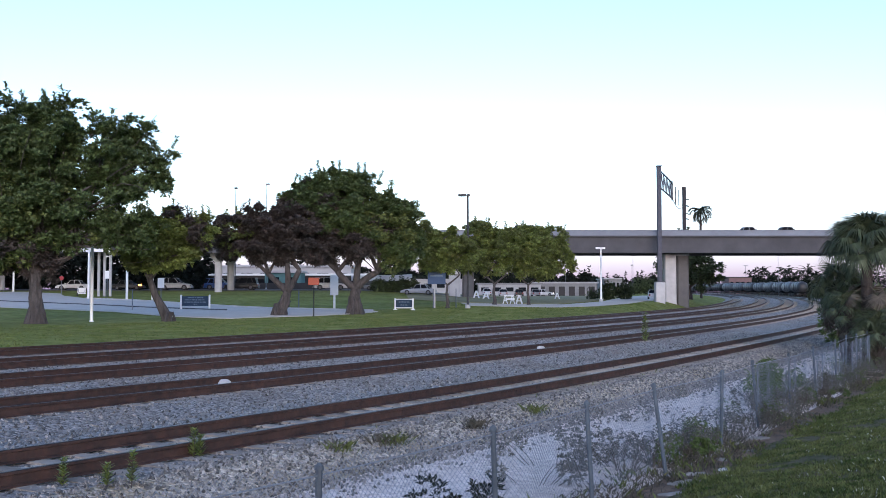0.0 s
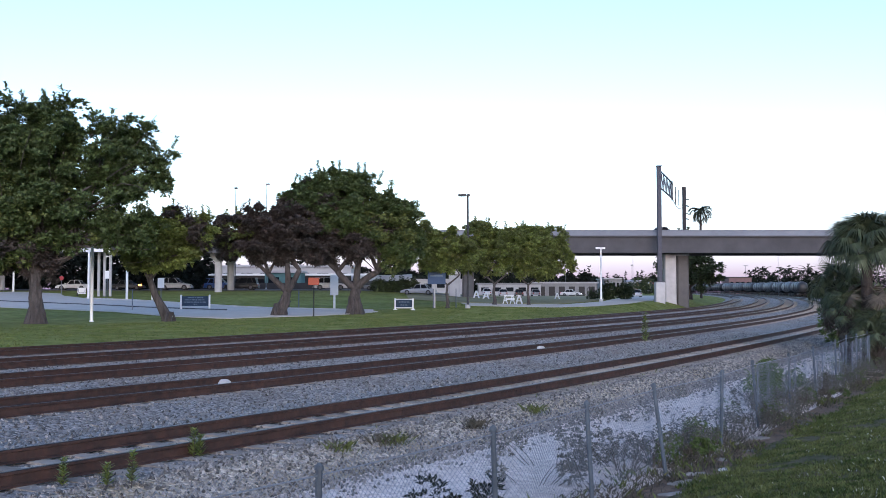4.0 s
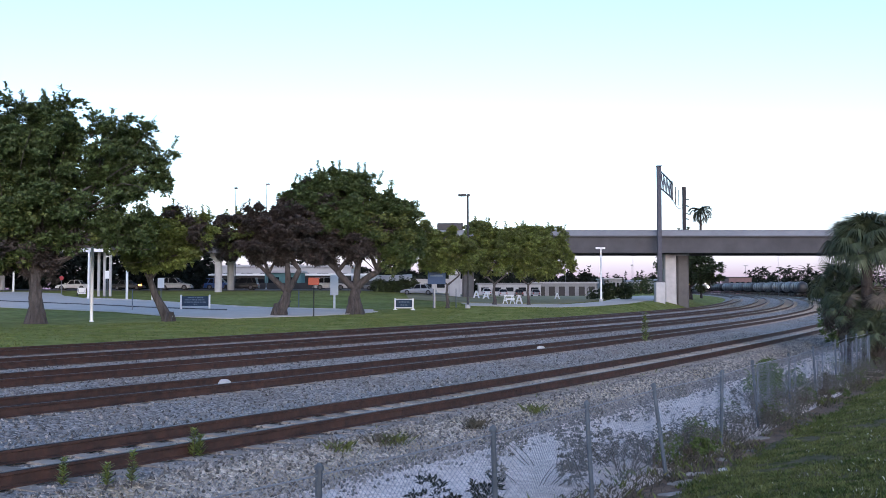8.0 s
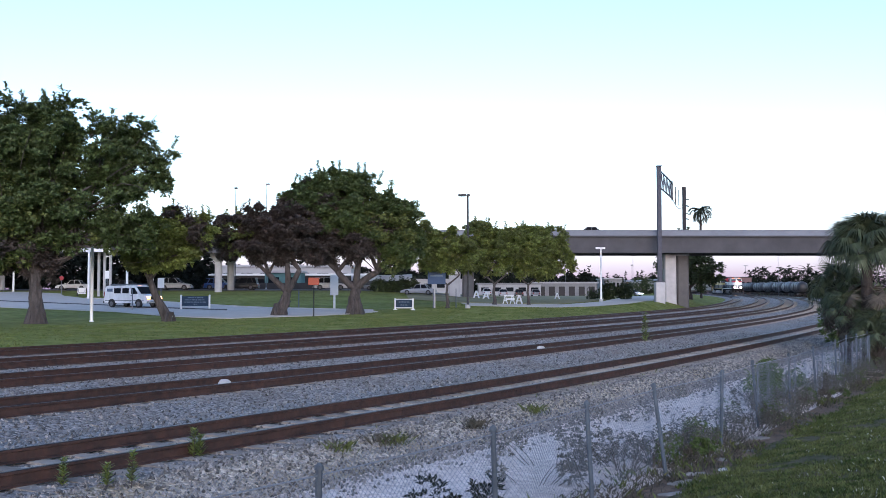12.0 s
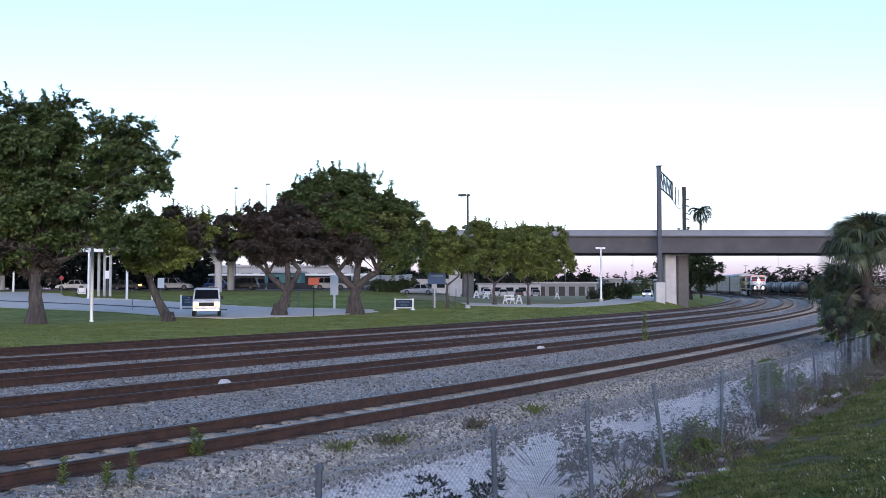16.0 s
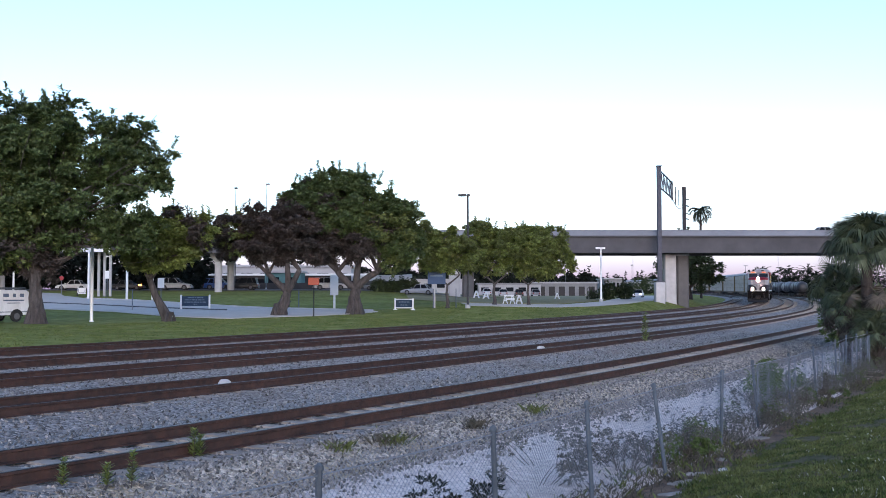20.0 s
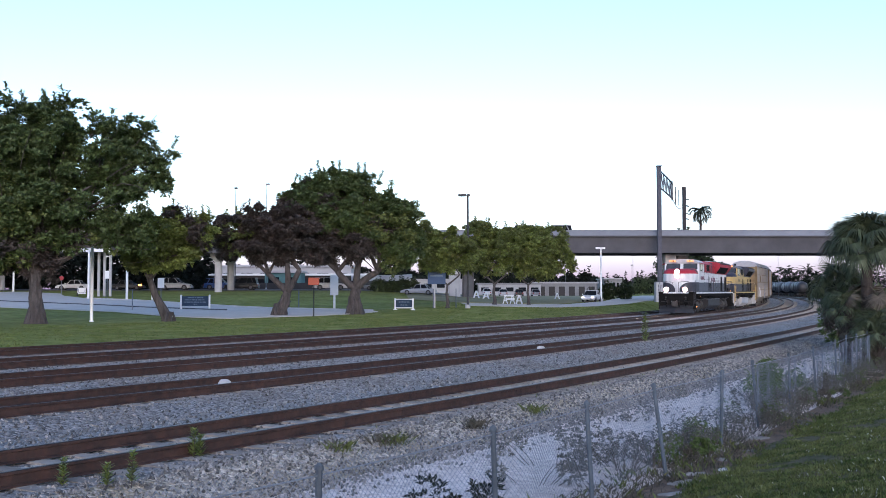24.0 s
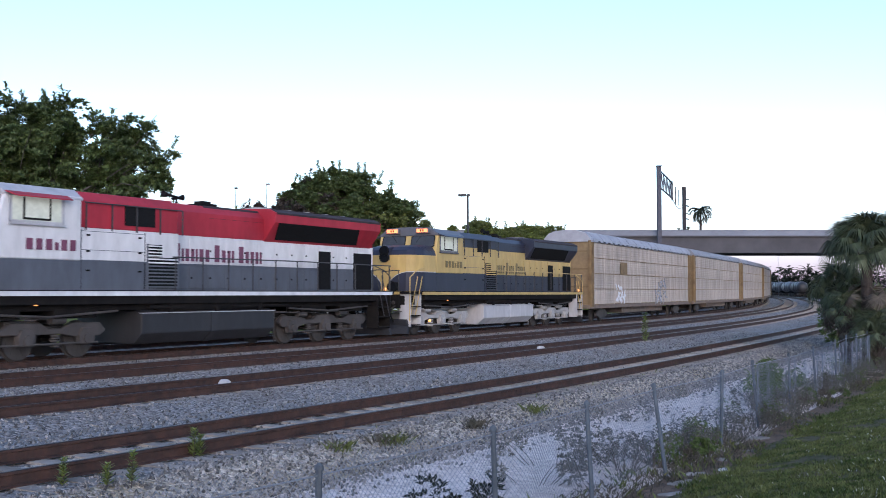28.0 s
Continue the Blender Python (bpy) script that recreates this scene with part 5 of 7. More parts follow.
        part("number_lettering", Geo().box(X(3.186), X(3.178), min(s * .68, s * .74), max(s * .68, s * .74), 4.60, 4.70).box(X(3.186), X(3.178), min(s * .80, s * .86), max(s * .80, s * .86), 4.60, 4.70), P_GRILLE, nb)
    # nose in three colour bands
    half = [(3.2, 1.49), (2.15, 1.45), (1.62, 1.26), (1.34, 1.0), (1.26, .6), (1.24, 0)]
    ends = half + [(d, -y) for d, y in half[-2::-1]]
    run = [0.0]
    for (d0, ya), (d1, yb) in zip(ends, ends[1:]):
        run.append(run[-1] + math.hypot(d1 - d0, yb - ya))

    def nose(u, z, off=0.0):
        """A point of the nose: u from 0 to 1 round its front, at the height z."""
        d = float(np.interp(u * run[-1], run, [e[0] for e in ends]))
        y = float(np.interp(u * run[-1], run, [e[1] for e in ends]))
        back = float(np.interp(z, [1.9, 3.5, 3.72, 3.86, 3.95], [0, .10, .24, .48, .85]))
        slim = float(np.interp(z, [1.9, 3.5, 3.72, 3.86, 3.95], [1, .985, .95, .88, .78]))
        d = d + back * max(0, (3.2 - d) / 1.96)
        ln = math.hypot(max(3.2 - d, 0) * .8, y) or 1
        return (X(d) + off * max(3.2 - d, 0) * .8 / ln, y * slim + off * y / ln, z)
    us = [k / 60 for k in range(61)]

    def shell(name, u0, u1, lo, hi, off, m, lab=""):
        """A thin painted plate that follows the nose between two height curves."""
        sel = [u for u in us if u0 <= u <= u1 and hi(u) - lo(u) > .004]
        part(name, Geo().loft([[nose(u, lo(u), -.02), nose(u, lo(u), off), nose(u, (lo(u) + hi(u)) / 2, off), nose(u, hi(u), off), nose(u, hi(u), -.02)] for u in sel]), m, t, lab, smooth=False)

    def dome(u):
        y = abs(nose(u, 2.0)[1])
        return 1.93 + .83 * math.sqrt(max(0, 1 - ((1.15 - min(max(y, .12), 1.15)) / 1.03) ** 2))
    part("nose_middle", Geo().loft([[nose(u, z) for u in us] for z in (1.92, 2.7, 3.5)]), mid, t)
    part("nose_top", Geo().loft([[nose(u, z) for u in us] for z in (3.5, 3.62, 3.72, 3.80, 3.86, 3.91, 3.95)]), top, t, smooth=False)
    for u0, u1 in ((0, .49), (.51, 1)):
        shell("nose_base", u0, u1, lambda u: 1.93, dome, .012, nosem, "dark arched nose panel")
        shell("nose_trim", u0, u1, lambda u: dome(u) - .01, lambda u: dome(u) + .022, .016, P_CAB)
    shell("nose_stripe", 0, 1, lambda u: 3.46, lambda u: 3.50, .012, stripe)
    for u0, u1, w in ((0, .30, 1), (.70, 1, -1)):
        shell("nose_shoulder", u0, u1, lambda u: 3.52 + .30 * min(1, max(0, (u if w > 0 else 1 - u) - .04) / .16), lambda u: 3.90 - .26 * max(0, (.16 - (u if w > 0 else 1 - u)) / .16), .012, nosem, "dark curved shoulder panel")
    hl = part("headlight_box", Geo().prism([(X(2.0), 3.26), (X(1.24), 3.26), (X(1.24), 3.82), (X(2.0), 3.90)], "y", -.2, .2), top, t, bevel=.03)
    # lenses oversized and rims made to glow, in place of bloom
    for z in (3.39, 3.68):
        part("headlight", Geo().tube([(X(1.24), 0, z), (X(1.20), 0, z), (X(1.185), 0, z)], [.19, .19, .165], 18), HEADLAMP if lit_head else DARKGLASS, hl, "glaring headlight" if lit_head else "")
        part("lamp_rim", Geo().add(*hoop(X(1.26), X(1.13), 0, z, .192, .215)), LAMPBLOOM if lit_head else P_GRILLE, hl, "lamp rim glowing pink in place of lens bloom" if lit_head else "")
    for s in (-1, 1):
        dl = part("ditch_light_box", Geo().box(X(.80), X(.56), s * .80 - .18, s * .80 + .18, 1.93, 2.30), P_GRILLE, t, bevel=.03)
        part("ditch_light", Geo().tube([(X(.56), s * .80, 2.12), (X(.53), s * .80, 2.12), (X(.52), s * .80, 2.12)], [.19, .19, .165], 18), HEADLAMP if lit_head else DARKGLASS, dl, "glaring ditch light" if lit_head else "")
        part("lamp_rim", Geo().add(*hoop(X(.58), X(.46), s * .80, 2.12, .192, .22)), LAMPBLOOM if lit_head else P_GRILLE, dl, "lamp rim glowing pink in place of lens bloom" if lit_head else "")
    # front platform, plough, coupler, steps and rails at both ends
    for e, d0 in ((1, .7), (-1, 22.1 - .2)):
        xf = X(.7) if e > 0 else X(21.9)
        part("end_sill", Geo().box(min(xf, xf + e * .12), max(xf, xf + e * .12), -1.12, 1.12, 1.2, 1.78), under, t, bevel=.02)
        part("end_stripe", Geo().box(min(xf, xf + e * .14), max(xf, xf + e * .14), -1.08, 1.08, 1.78, 1.90), stripe, t)
        part("coupler", Geo().box(min(xf, xf + e * .55), max(xf, xf + e * .55), -.14, .14, .72, 1.02).box(min(xf + e * .5, xf + e * .72), max(xf + e * .5, xf + e * .72), -.24, .24, .66, 1.08), P_TRUCK, t, bevel=.03)
        part("plough", Geo().loft([[(xf + e * .1, -1.5, .12), (xf + e * .45, 0, .12), (xf + e * .1, 1.5, .12), (xf - e * .05, 1.5, .12), (xf - e * .05, -1.5, .12)],
                                   [(xf - e * .05, -1.45, .45), (xf + e * .12, 0, .5), (xf - e * .05, 1.45, .45), (xf - e * .12, 1.45, .45), (xf - e * .12, -1.45, .45)], [(xf + e * .06, -1.4, .72), (xf + e * .2, 0, .8), (xf + e * .06, 1.4, .72), (xf - e * .08, 1.4, .72), (xf - e * .08, -1.4, .72)]]), P_PILOT, t, "dusty dark plough")
        hang = [(xf + e * .16, -.95 + 1.9 * k / 8, 1.30 - .34 * math.sin(math.pi * k / 8)) for k in range(9)]
        part("jumper_cable", Geo().tube(hang, .028, 6), P_TRUCK, t)
        part("uncoupling_lever", Geo().tube([(xf + e * .2, -1.3, 1.05), (xf + e * .22, -.4, 1.12), (xf + e * .22, .4, 1.12), (xf + e * .2, 1.3, 1.05)], .02, 5), P_TRUCK, t)
        for s in (-1, 1):
            part("draft_box", Geo().box(min(xf + e * .12, xf + e * .24), max(xf + e * .12, xf + e * .24), s * .55 - .16, s * .55 + .16, .82, 1.18), P_BLACK, t, bevel=.03)
            part("receptacle", Geo().cyl((xf + e * .12, s * .85, 1.45), (xf + e * .2, s * .85, 1.42), .08, 8), P_TRUCK, t)
        for k in range(4):
            part("air_hose", Geo().tube([(xf + e * .12, -.9 + .55 * k, 1.25), (xf + e * .3, -.85 + .55 * k, .9), (xf + e * .22, -.75 + .55 * k, .6)], .03, 6), P_GRILLE, t)
        for s in (-1, 1):
            part("end_rail", Geo().tube([(xf + e * .05, s * .2, 2.75), (xf + e * .05, s * .75, 2.8), (xf + e * .05, s * 1.1, 2.8)], .022, 6).cyl((xf + e * .05, s * .25, 1.9), (xf + e * .05, s * .25, 2.76), .022, 6).cyl((xf + e * .05, s * 1.05, 1.9), (xf + e * .05, s * 1.05, 2.8), .022, 6), DARKMETAL, t)
            part("grab_rail", Geo().tube([(xf - e * .1, s * 1.5, .65), (xf - e * .1, s * 1.52, 2.5), (xf - e * .55, s * 1.52, 2.75), (xf - e * 1.3, s * 1.5, 2.95)], .022, 6), railm, t)
            part("stair_rail", Geo().cyl((xf - e * .15, s * 1.53, .9), (xf - e * .75, s * 1.53, 2.55), .02, 6), railm, t)
            part("stair_rail", Geo().cyl((xf - e * .55, s * 1.53, .9), (xf - e * 1.15, s * 1.53, 2.55), .02, 6), railm, t)
            st = part("step_well", Geo().box(min(xf - e * .12, xf - e * .16), max(xf - e * .12, xf - e * .16), min(s * 1.0, s * 1.54), max(s * 1.0, s * 1.54), .42, 1.8).box(min(xf - e * 1.0, xf - e * 1.04), max(xf - e * 1.0, xf - e * 1.04), min(s * 1.0, s * 1.54), max(s * 1.0, s * 1.54), .42, 1.8), P_SILVER if low is P_NAVY else under, t)
            for z in (.45, .85, 1.25):
                part("step", Geo().box(min(xf - e * .16, xf - e * 1.0), max(xf - e * .16, xf - e * 1.0), min(s * 1.1, s * 1.54), max(s * 1.1, s * 1.54), z, z + .04), under, st)
    for x in (X(2.9), X(21.7)):
        part("marker_light", Geo().cyl((x, 1.30, .62 if x > 0 else 2.0), (x, 1.36, .62 if x > 0 else 2.0), .06, 8), MARKERLAMP, t, "small lit amber marker light")
    part("step_light", Geo().cyl((X(4.5), 1.37, 1.55), (X(4.5), 1.42, 1.55), .06, 8), MARKERLAMP, t, "small lit amber step light")
    # lettering as plain blocks
    bars(t, "letter_block", X(4.0), X(5.75), 1.515, 3.0, .30, [1.2, 1.13, 1.2, .7, 1.11, 1.11], lettering, "plain dull lettering on the cab side")
    bars(t, "letter_block", X(9.95), X(14.3), 1.004, 2.86, .56, [1.3, .5, .9, .81, .5, 1.01, .95, -.5, 1.31, 1.0, .81, .6, -.5, 1.3, .91, .95, .81, .6], lettering, "plain dull lettering on the hood side")
    return t


LOCO_A = locomotive("red, white and slate grey diesel freight locomotive", P_GREY, P_WHITE, P_RED, P_CAB, P_STRIPE, P_BLACK, P_TANKIRON, P_TRUCK, P_TEXT, 0.0, True, DARKMETAL, P_SLATE)
LOCO_B = locomotive("mustard yellow and navy diesel freight locomotive", P_NAVY, P_YELLOW, P_NAVY, P_ROOFGREY, P_YELLOW, P_BLACK, P_SILVER, P_SILVERTRUCK, P_TEXT2, 0.0, False, P_YELLOW, P_NAVY)


def car_truck(parent, x, iron=P_TRUCK):
    tr = part("truck", Geo().box(-.25, .25, -1.0, 1.0, .45, .75), iron, parent, at=pose(x, 0, 0))
    for s in (-1, 1):
        y0, y1 = sorted((s * .95, s * 1.1))
        part("side_frame", Geo().prism([(-1.15, .38), (-1.15, .58), (-.6, .8), (.6, .8), (1.15, .58), (1.15, .38), (.8, .40), (.45, .22), (-.45, .22), (-.8, .40)], "y", y0, y1), iron, tr)
    for ax in (-.88, .88):
        part("wheelset", WHEELSET, P_TRUCK, tr, at=pose(ax, 0, .46) @ Matrix.Scale(.86, 4))


def autorack():
    t = thing("autorack_car", "tall weathered beige covered car carrier", "freight car", "train")
    H = 13.7
    part("floor_sill", Geo().box(-H, H, -1.5, 1.5, .88, 1.12).box(-5.5, 5.5, -1.1, 1.1, .5, .9), P_RACKSILL, t, bevel=.02)
    part("core", Geo().box(-H + .35, H - .35, -1.40, 1.40, 1.1, 5.15), P_RACKEND, t)
    arch = [(-1.56, 5.02), (-1.5, 5.25), (-1.2, 5.58), (-.6, 5.74), (0, 5.79), (.6, 5.74), (1.2, 5.58), (1.5, 5.25), (1.56, 5.02)]
    part("roof", Geo().prism(arch, "x", -H + .1, H - .1), P_RACKROOF, t, "pale metal arched roof", bevel=.01)
    for k in range(14):
        x = -H + .9 + k * 1.98
        part("roof_rib", Geo().prism([(u * 1.006, w + .015) for u, w in arch], "x", x, x + .07), P_RACKROOF, t)
    n, pw = 12, 2.12
    for s in (-1, 1):
        for r in range(4):
            z0, z1 = 1.16 + .965 * r, 1.16 + .965 * r + .93
            g = Geo()
            rows = 6
            zs = np.linspace(z0, z1, rows * 2 + 1)
            ring0, ring1 = [], []
            for i, z in enumerate(zs):
                y = s * (1.468 + (.014 if i % 2 else 0))
                ring0.append((-pw / 2 + .03, y, z))
                ring1.append((pw / 2 - .03, y, z))
            back = [(-pw / 2 + .03, s * 1.40, z1), (-pw / 2 + .03, s * 1.40, z0)]
            g.loft([ring0 + back, [(pw / 2 - .03, b[1], b[2]) for b in ring0 + back]])
            me = g.mesh("side_panel")
            me.materials.append(P_RACK)
            for k in range(n):
                part("side_panel", me, P_RACK, t, at=pose(-n * pw / 2 + pw * (k + .5), 0, 0))
        for k in range(n + 1):
            x = -n * pw / 2 + pw * k
            part("side_post", Geo().box(x - .05, x + .05, min(s * 1.44, s * 1.484), max(s * 1.44, s * 1.484), 1.1, 5.05), P_RACK, t)
        for r in range(1, 4):
            z = 1.16 + .965 * r - .03
            part("side_belt", Geo().box(-n * pw / 2, n * pw / 2, min(s * 1.46, s * 1.515), max(s * 1.46, s * 1.515), z, z + .03), P_RACKPOST, t)
        for k in range(24):
            part("vent_slot", Geo().box(-12.5 + 1.05 * k, -12.1 + 1.05 * k, min(s * 1.50, s * 1.572), max(s * 1.50, s * 1.572), 5.03, 5.10), P_BLACK, t)
        for e in (-1, 1):
            for x in (12.95, 13.25, 13.5):
                part("end_post", Geo().box(min(e * x, e * (x + .11)), max(e * x, e * (x + .11)), min(s * 1.38, s * 1.55), max(s * 1.38, s * 1.55), 1.0, 5.1), P_RACKPOST, t, "brown corner post")
            lad = part("ladder", Geo().cyl((e * 13.15, s * 1.56, 1.0), (e * 13.15, s * 1.56, 4.9), .02, 5).cyl((e * 13.55, s * 1.56, 1.0), (e * 13.55, s * 1.56, 4.9), .02, 5), P_RACKPOST, t)
            for k in range(9):
                part("rung", Geo().cyl((e * 13.15, s * 1.56, 1.2 + .42 * k), (e * 13.55, s * 1.56, 1.2 + .42 * k), .014, 5), P_RACKPOST, lad)
    for e in (-1, 1):
        for s in (-1, 1):
            part("end_door", Geo().box(min(e * 13.35, e * 13.46), max(e * 13.35, e * 13.46), min(s * .02, s * 1.38), max(s * .02, s * 1.38), 1.12, 5.1), P_RACKEND, t, "tan end door", bevel=.03)
            for z in (2.2, 3.3, 4.4):
                part("door_bar", Geo().box(min(e * 13.46, e * 13.5), max(e * 13.46, e * 13.5), min(s * .1, s * 1.3), max(s * .1, s * 1.3), z, z + .08), P_RACKPOST, t)
        part("coupler", Geo().box(min(e * 13.3, e * 14.2), max(e * 13.3, e * 14.2), -.14, .14, .72, 1.0), P_TRUCK, t)
        car_truck(t, e * 10.0)
    return t


RACKS = [autorack()]
for i in range(9):
    RACKS.append(copy_thing(RACKS[0], pose(0, 0, 0)))
# graffiti and a stencil plate on the first car
tag1 = Geo()
rg = random.Random(9)
for k in range(26):
    x, z = 7.0 + rg.uniform(-1.1, 1.1), 1.8 + rg.uniform(-.45, .45)
    tag1.box(-.24, .24, 1.505, 1.512 + .0006 * k, -.075, .075, Matrix.Translation((x, 0, z)) @ pose(0, 0, 0, 0, rg.uniform(-70, 70), 0))
part("graffiti", tag1, GRAFFITI, RACKS[0], "scrawled grey and white graffiti")
tag2 = Geo()
for k in range(30):
    x, z = -3.6 + rg.uniform(-1.7, 1.7), 2.0 + rg.uniform(-.75, .75)
    tag2.box(-.30, .30, 1.505, 1.512 + .0006 * k, -.06, .06, Matrix.Translation((x, 0, z)) @ pose(0, 0, 0, 0, rg.uniform(-80, 80), 0))
part("graffiti", tag2, GRAFFITI_DARK, RACKS[0], "scrawled grey and blue graffiti")
part("stencil_plate", Geo().box(5.6, 7.2, 1.53, 1.54, 3.1, 3.9), P_RACKPOST, RACKS[0])


# ---- tank cars standing on the far track ----
def tank_car(m):
    t = thing("tank_car", "dark grey cylindrical tank car standing on the outer track", "tank car", "tank cars", at=m)
    g = Geo()
    prof_t = [(-6.6, .25), (-6.5, .8), (-6.2, 1.2), (-5.8, 1.42), (-5.4, 1.5), (5.4, 1.5), (5.8, 1.42), (6.2, 1.2), (6.5, .8), (6.6, .25)]
    g.tube([(x, 0, 2.45) for x, _ in prof_t], [r * .95 for _, r in prof_t], 20)
    part("tank", g, P_TANK, t, smooth=True)
    for x in (-3.2, 0, 3.2):
        part("tank_band", Geo().tube([(x - .08, 0, 2.45), (x + .08, 0, 2.45)], 1.445, 20), P_BLACK, t)
    part("dome", Geo().tube([(0, 0, 3.8), (0, 0, 4.05), (0, 0, 4.1)], [.45, .45, .35], 14), P_TANK, t)
    part("underframe", Geo().box(-7.2, 7.2, -.35, .35, .85, 1.2).box(-7.0, -5.6, -1.2, 1.2, 1.0, 1.3).box(5.6, 7.0, -1.2, 1.2, 1.0, 1.3), P_BLACK, t)
    part("platform", Geo().box(-1.0, 1.0, -1.0, 1.0, 3.86, 3.9).cyl((-1, 1, 3.8), (-1, 1, 4.5), .02, 5).cyl((1, 1, 3.8), (1, 1, 4.5), .02, 5), P_BLACK, t)
    part("ladder", Geo().cyl((.25, 1.5, 1.1), (.25, 1.3, 4.1), .02, 5).cyl((-.25, 1.5, 1.1), (-.25, 1.3, 4.1), .02, 5), P_BLACK, t)
    for x in (-5.3, 5.3):
        car_truck(t, x)
    return t


first_tank = None
for i in range(13):
    a = 268 + 15.2 * i
    q = on_line(a, 14.0, -.27)
    m = pose(q.x, q.y, q.z, 0, 0, 90 - math.degrees(heading(a)))
    first_tank = copy_thing(first_tank, m) if first_tank else tank_car(m)


# ---- paved drives and kerbs ----
def sheet(name, outline, material, label, category, lift=.03, cell=1.5):
    """Paving that follows the ground inside an outline in plan."""
    bm = bmesh.new()
    f = bm.faces.new([bm.verts.new((x, y, 0)) for x, y in outline])
    xs, ys = [p[0] for p in outline], [p[1] for p in outline]
    for ax, lo, hi in ((0, min(xs), max(xs)), (1, min(ys), max(ys))):
        k = lo + cell
        while k < hi:
            no = (1, 0, 0) if ax == 0 else (0, 1, 0)
            bmesh.ops.bisect_plane(bm, geom=bm.verts[:] + bm.edges[:] + bm.faces[:], plane_co=(k if ax == 0 else 0, k if ax == 1 else 0, 0), plane_no=no)
            k += cell
    co = np.array([v.co[:] for v in bm.verts])
    z = ground_z(co[:, 0], co[:, 1]) + lift
    for v, h in zip(bm.verts, z):
        v.co.z = h
    bmesh.ops.recalc_face_normals(bm, faces=bm.faces)
    if sum(q.normal.z for q in bm.faces) < 0:
        bmesh.ops.reverse_faces(bm, faces=bm.faces)
    ext = bmesh.ops.extrude_face_region(bm, geom=bm.faces[:])
    for v in ext["geom"]:
        if isinstance(v, bmesh.types.BMVert):
            v.co.z += .05
    me = bpy.data.meshes.new(name)
    bm.to_mesh(me)
    bm.free()
    return tagged(part(name, me, material), label, category, kind="structure")


sheet("drive", [(-62, 112), (-42.8, 101), (-35.1, 95), (-28.3, 89.5), (-20.7, 79.3), (-15.6, 75.3), (-12.8, 78), (-9.7, 80.4), (-6.7, 86), (-5.6, 90.5),
                (-6.2, 92.5), (-10, 95), (-14.8, 97), (-21.2, 102.5), (-26.3, 107.5), (-32.8, 114), (-41, 120), (-46, 127), (-49, 134), (-56, 140), (-70, 138)], PAVE, "pale concrete drive with a turning area", "drive")
sheet("side_road", [(3, 109), (11.3, 108.5), (16.9, 114), (22, 124), (31, 150), (40, 190), (52, 240), (46, 242), (36, 205), (27, 165), (20.5, 134), (14, 120), (8, 117), (2, 116)], PAVE, "pale curving side road on the grass", "road")
sheet("car_park", [(-90, 148), (-20, 147), (0, 149), (8, 155), (8, 172), (-90, 172)], ASPHALT, "grey asphalt car park", "car park")


FIELD = mat("dry_worn_field_grass", (0.300, 0.275, 0.165), (0.210, 0.195, 0.115), scale=.8, bump=.6, bscale=14, big=.35, bigscale=.12, rough=.95, spec=.1)
sheet("field", [(-4, 123), (2, 117.5), (13, 121), (19, 134), (25, 160), (33, 200), (40, 232), (-12, 232), (-6, 175), (9, 174), (9.5, 152), (0, 147), (-5, 140)], FIELD, "dry worn grass field beyond the side road", "field", lift=.04, cell=3)


def kerb(points, label="low pale concrete kerb", stone=PIER):
    g = Geo()
    for (x0, y0), (x1, y1) in zip(points, points[1:]):
        n = max(1, int(math.hypot(x1 - x0, y1 - y0) / 2.5))
        for i in range(n):
            u, w = i / n, (i + .985) / n
            p, q = Vector((x0 + (x1 - x0) * u, y0 + (y1 - y0) * u, 0)), Vector((x0 + (x1 - x0) * w, y0 + (y1 - y0) * w, 0))
            d = (q - p).normalized()
            s = Vector((-d.y, d.x, 0)) * .08
            zp, zq = gz(p.x, p.y), gz(q.x, q.y)
            g.add([(*(p - s).xy, zp - .1), (*(p + s).xy, zp - .1), (*(q + s).xy, zq - .1), (*(q - s).xy, zq - .1), (*(p - s).xy, zp + .17), (*(p + s).xy, zp + .17), (*(q + s).xy, zq + .17), (*(q - s).xy, zq + .17)],
                  [(0, 3, 2, 1), (4, 5, 6, 7), (0, 1, 5, 4), (1, 2, 6, 5), (2, 3, 7, 6), (3, 0, 4, 7)])
    tagged(part("kerb", g, stone), label, "kerb", kind="structure")


kerb([(-6.2, 92.7), (-14.8, 97.2), (-21.2, 102.7), (-26.3, 107.7), (-32.8, 114.2), (-41, 120.2)])
kerb([(-60, 121), (-44, 110.5), (-33, 103.5), (-25, 97), (-19, 92)], "low dark kerb between the lanes", ASPHALT)


# ---- posts, lamps and signs ----
def post_thing(name, label, category, x, y, hgt, r, material, n=10):
    t = thing(name, label, category, at=pose(x, y, gz(x, y)))
    part("post", Geo().tube([(0, 0, -.15), (0, 0, hgt * .5), (0, 0, hgt)], [r, r * .95, r * .85], n), material, t)
    part("base_collar", Geo().cyl((0, 0, -.1), (0, 0, .08), r * 1.35, n), material, t)
    return t


post_thing("flag_pole", "slim white painted pole on the lawn", "pole", -23.83, 71.0, 6.6, .11, WHITE)
for x, y, h, r in ((-40.5, 119.5, 5.6, .13), (-35.2, 116.5, 4.4, .14), (-57.9, 141, 3.6, .14), (-62.5, 141, 7.5, .2), (-32.9, 118.5, 3.4, .12)):
    post_thing("white_post", "white painted round post by the drive", "post", x, y, h, r, WHITE)


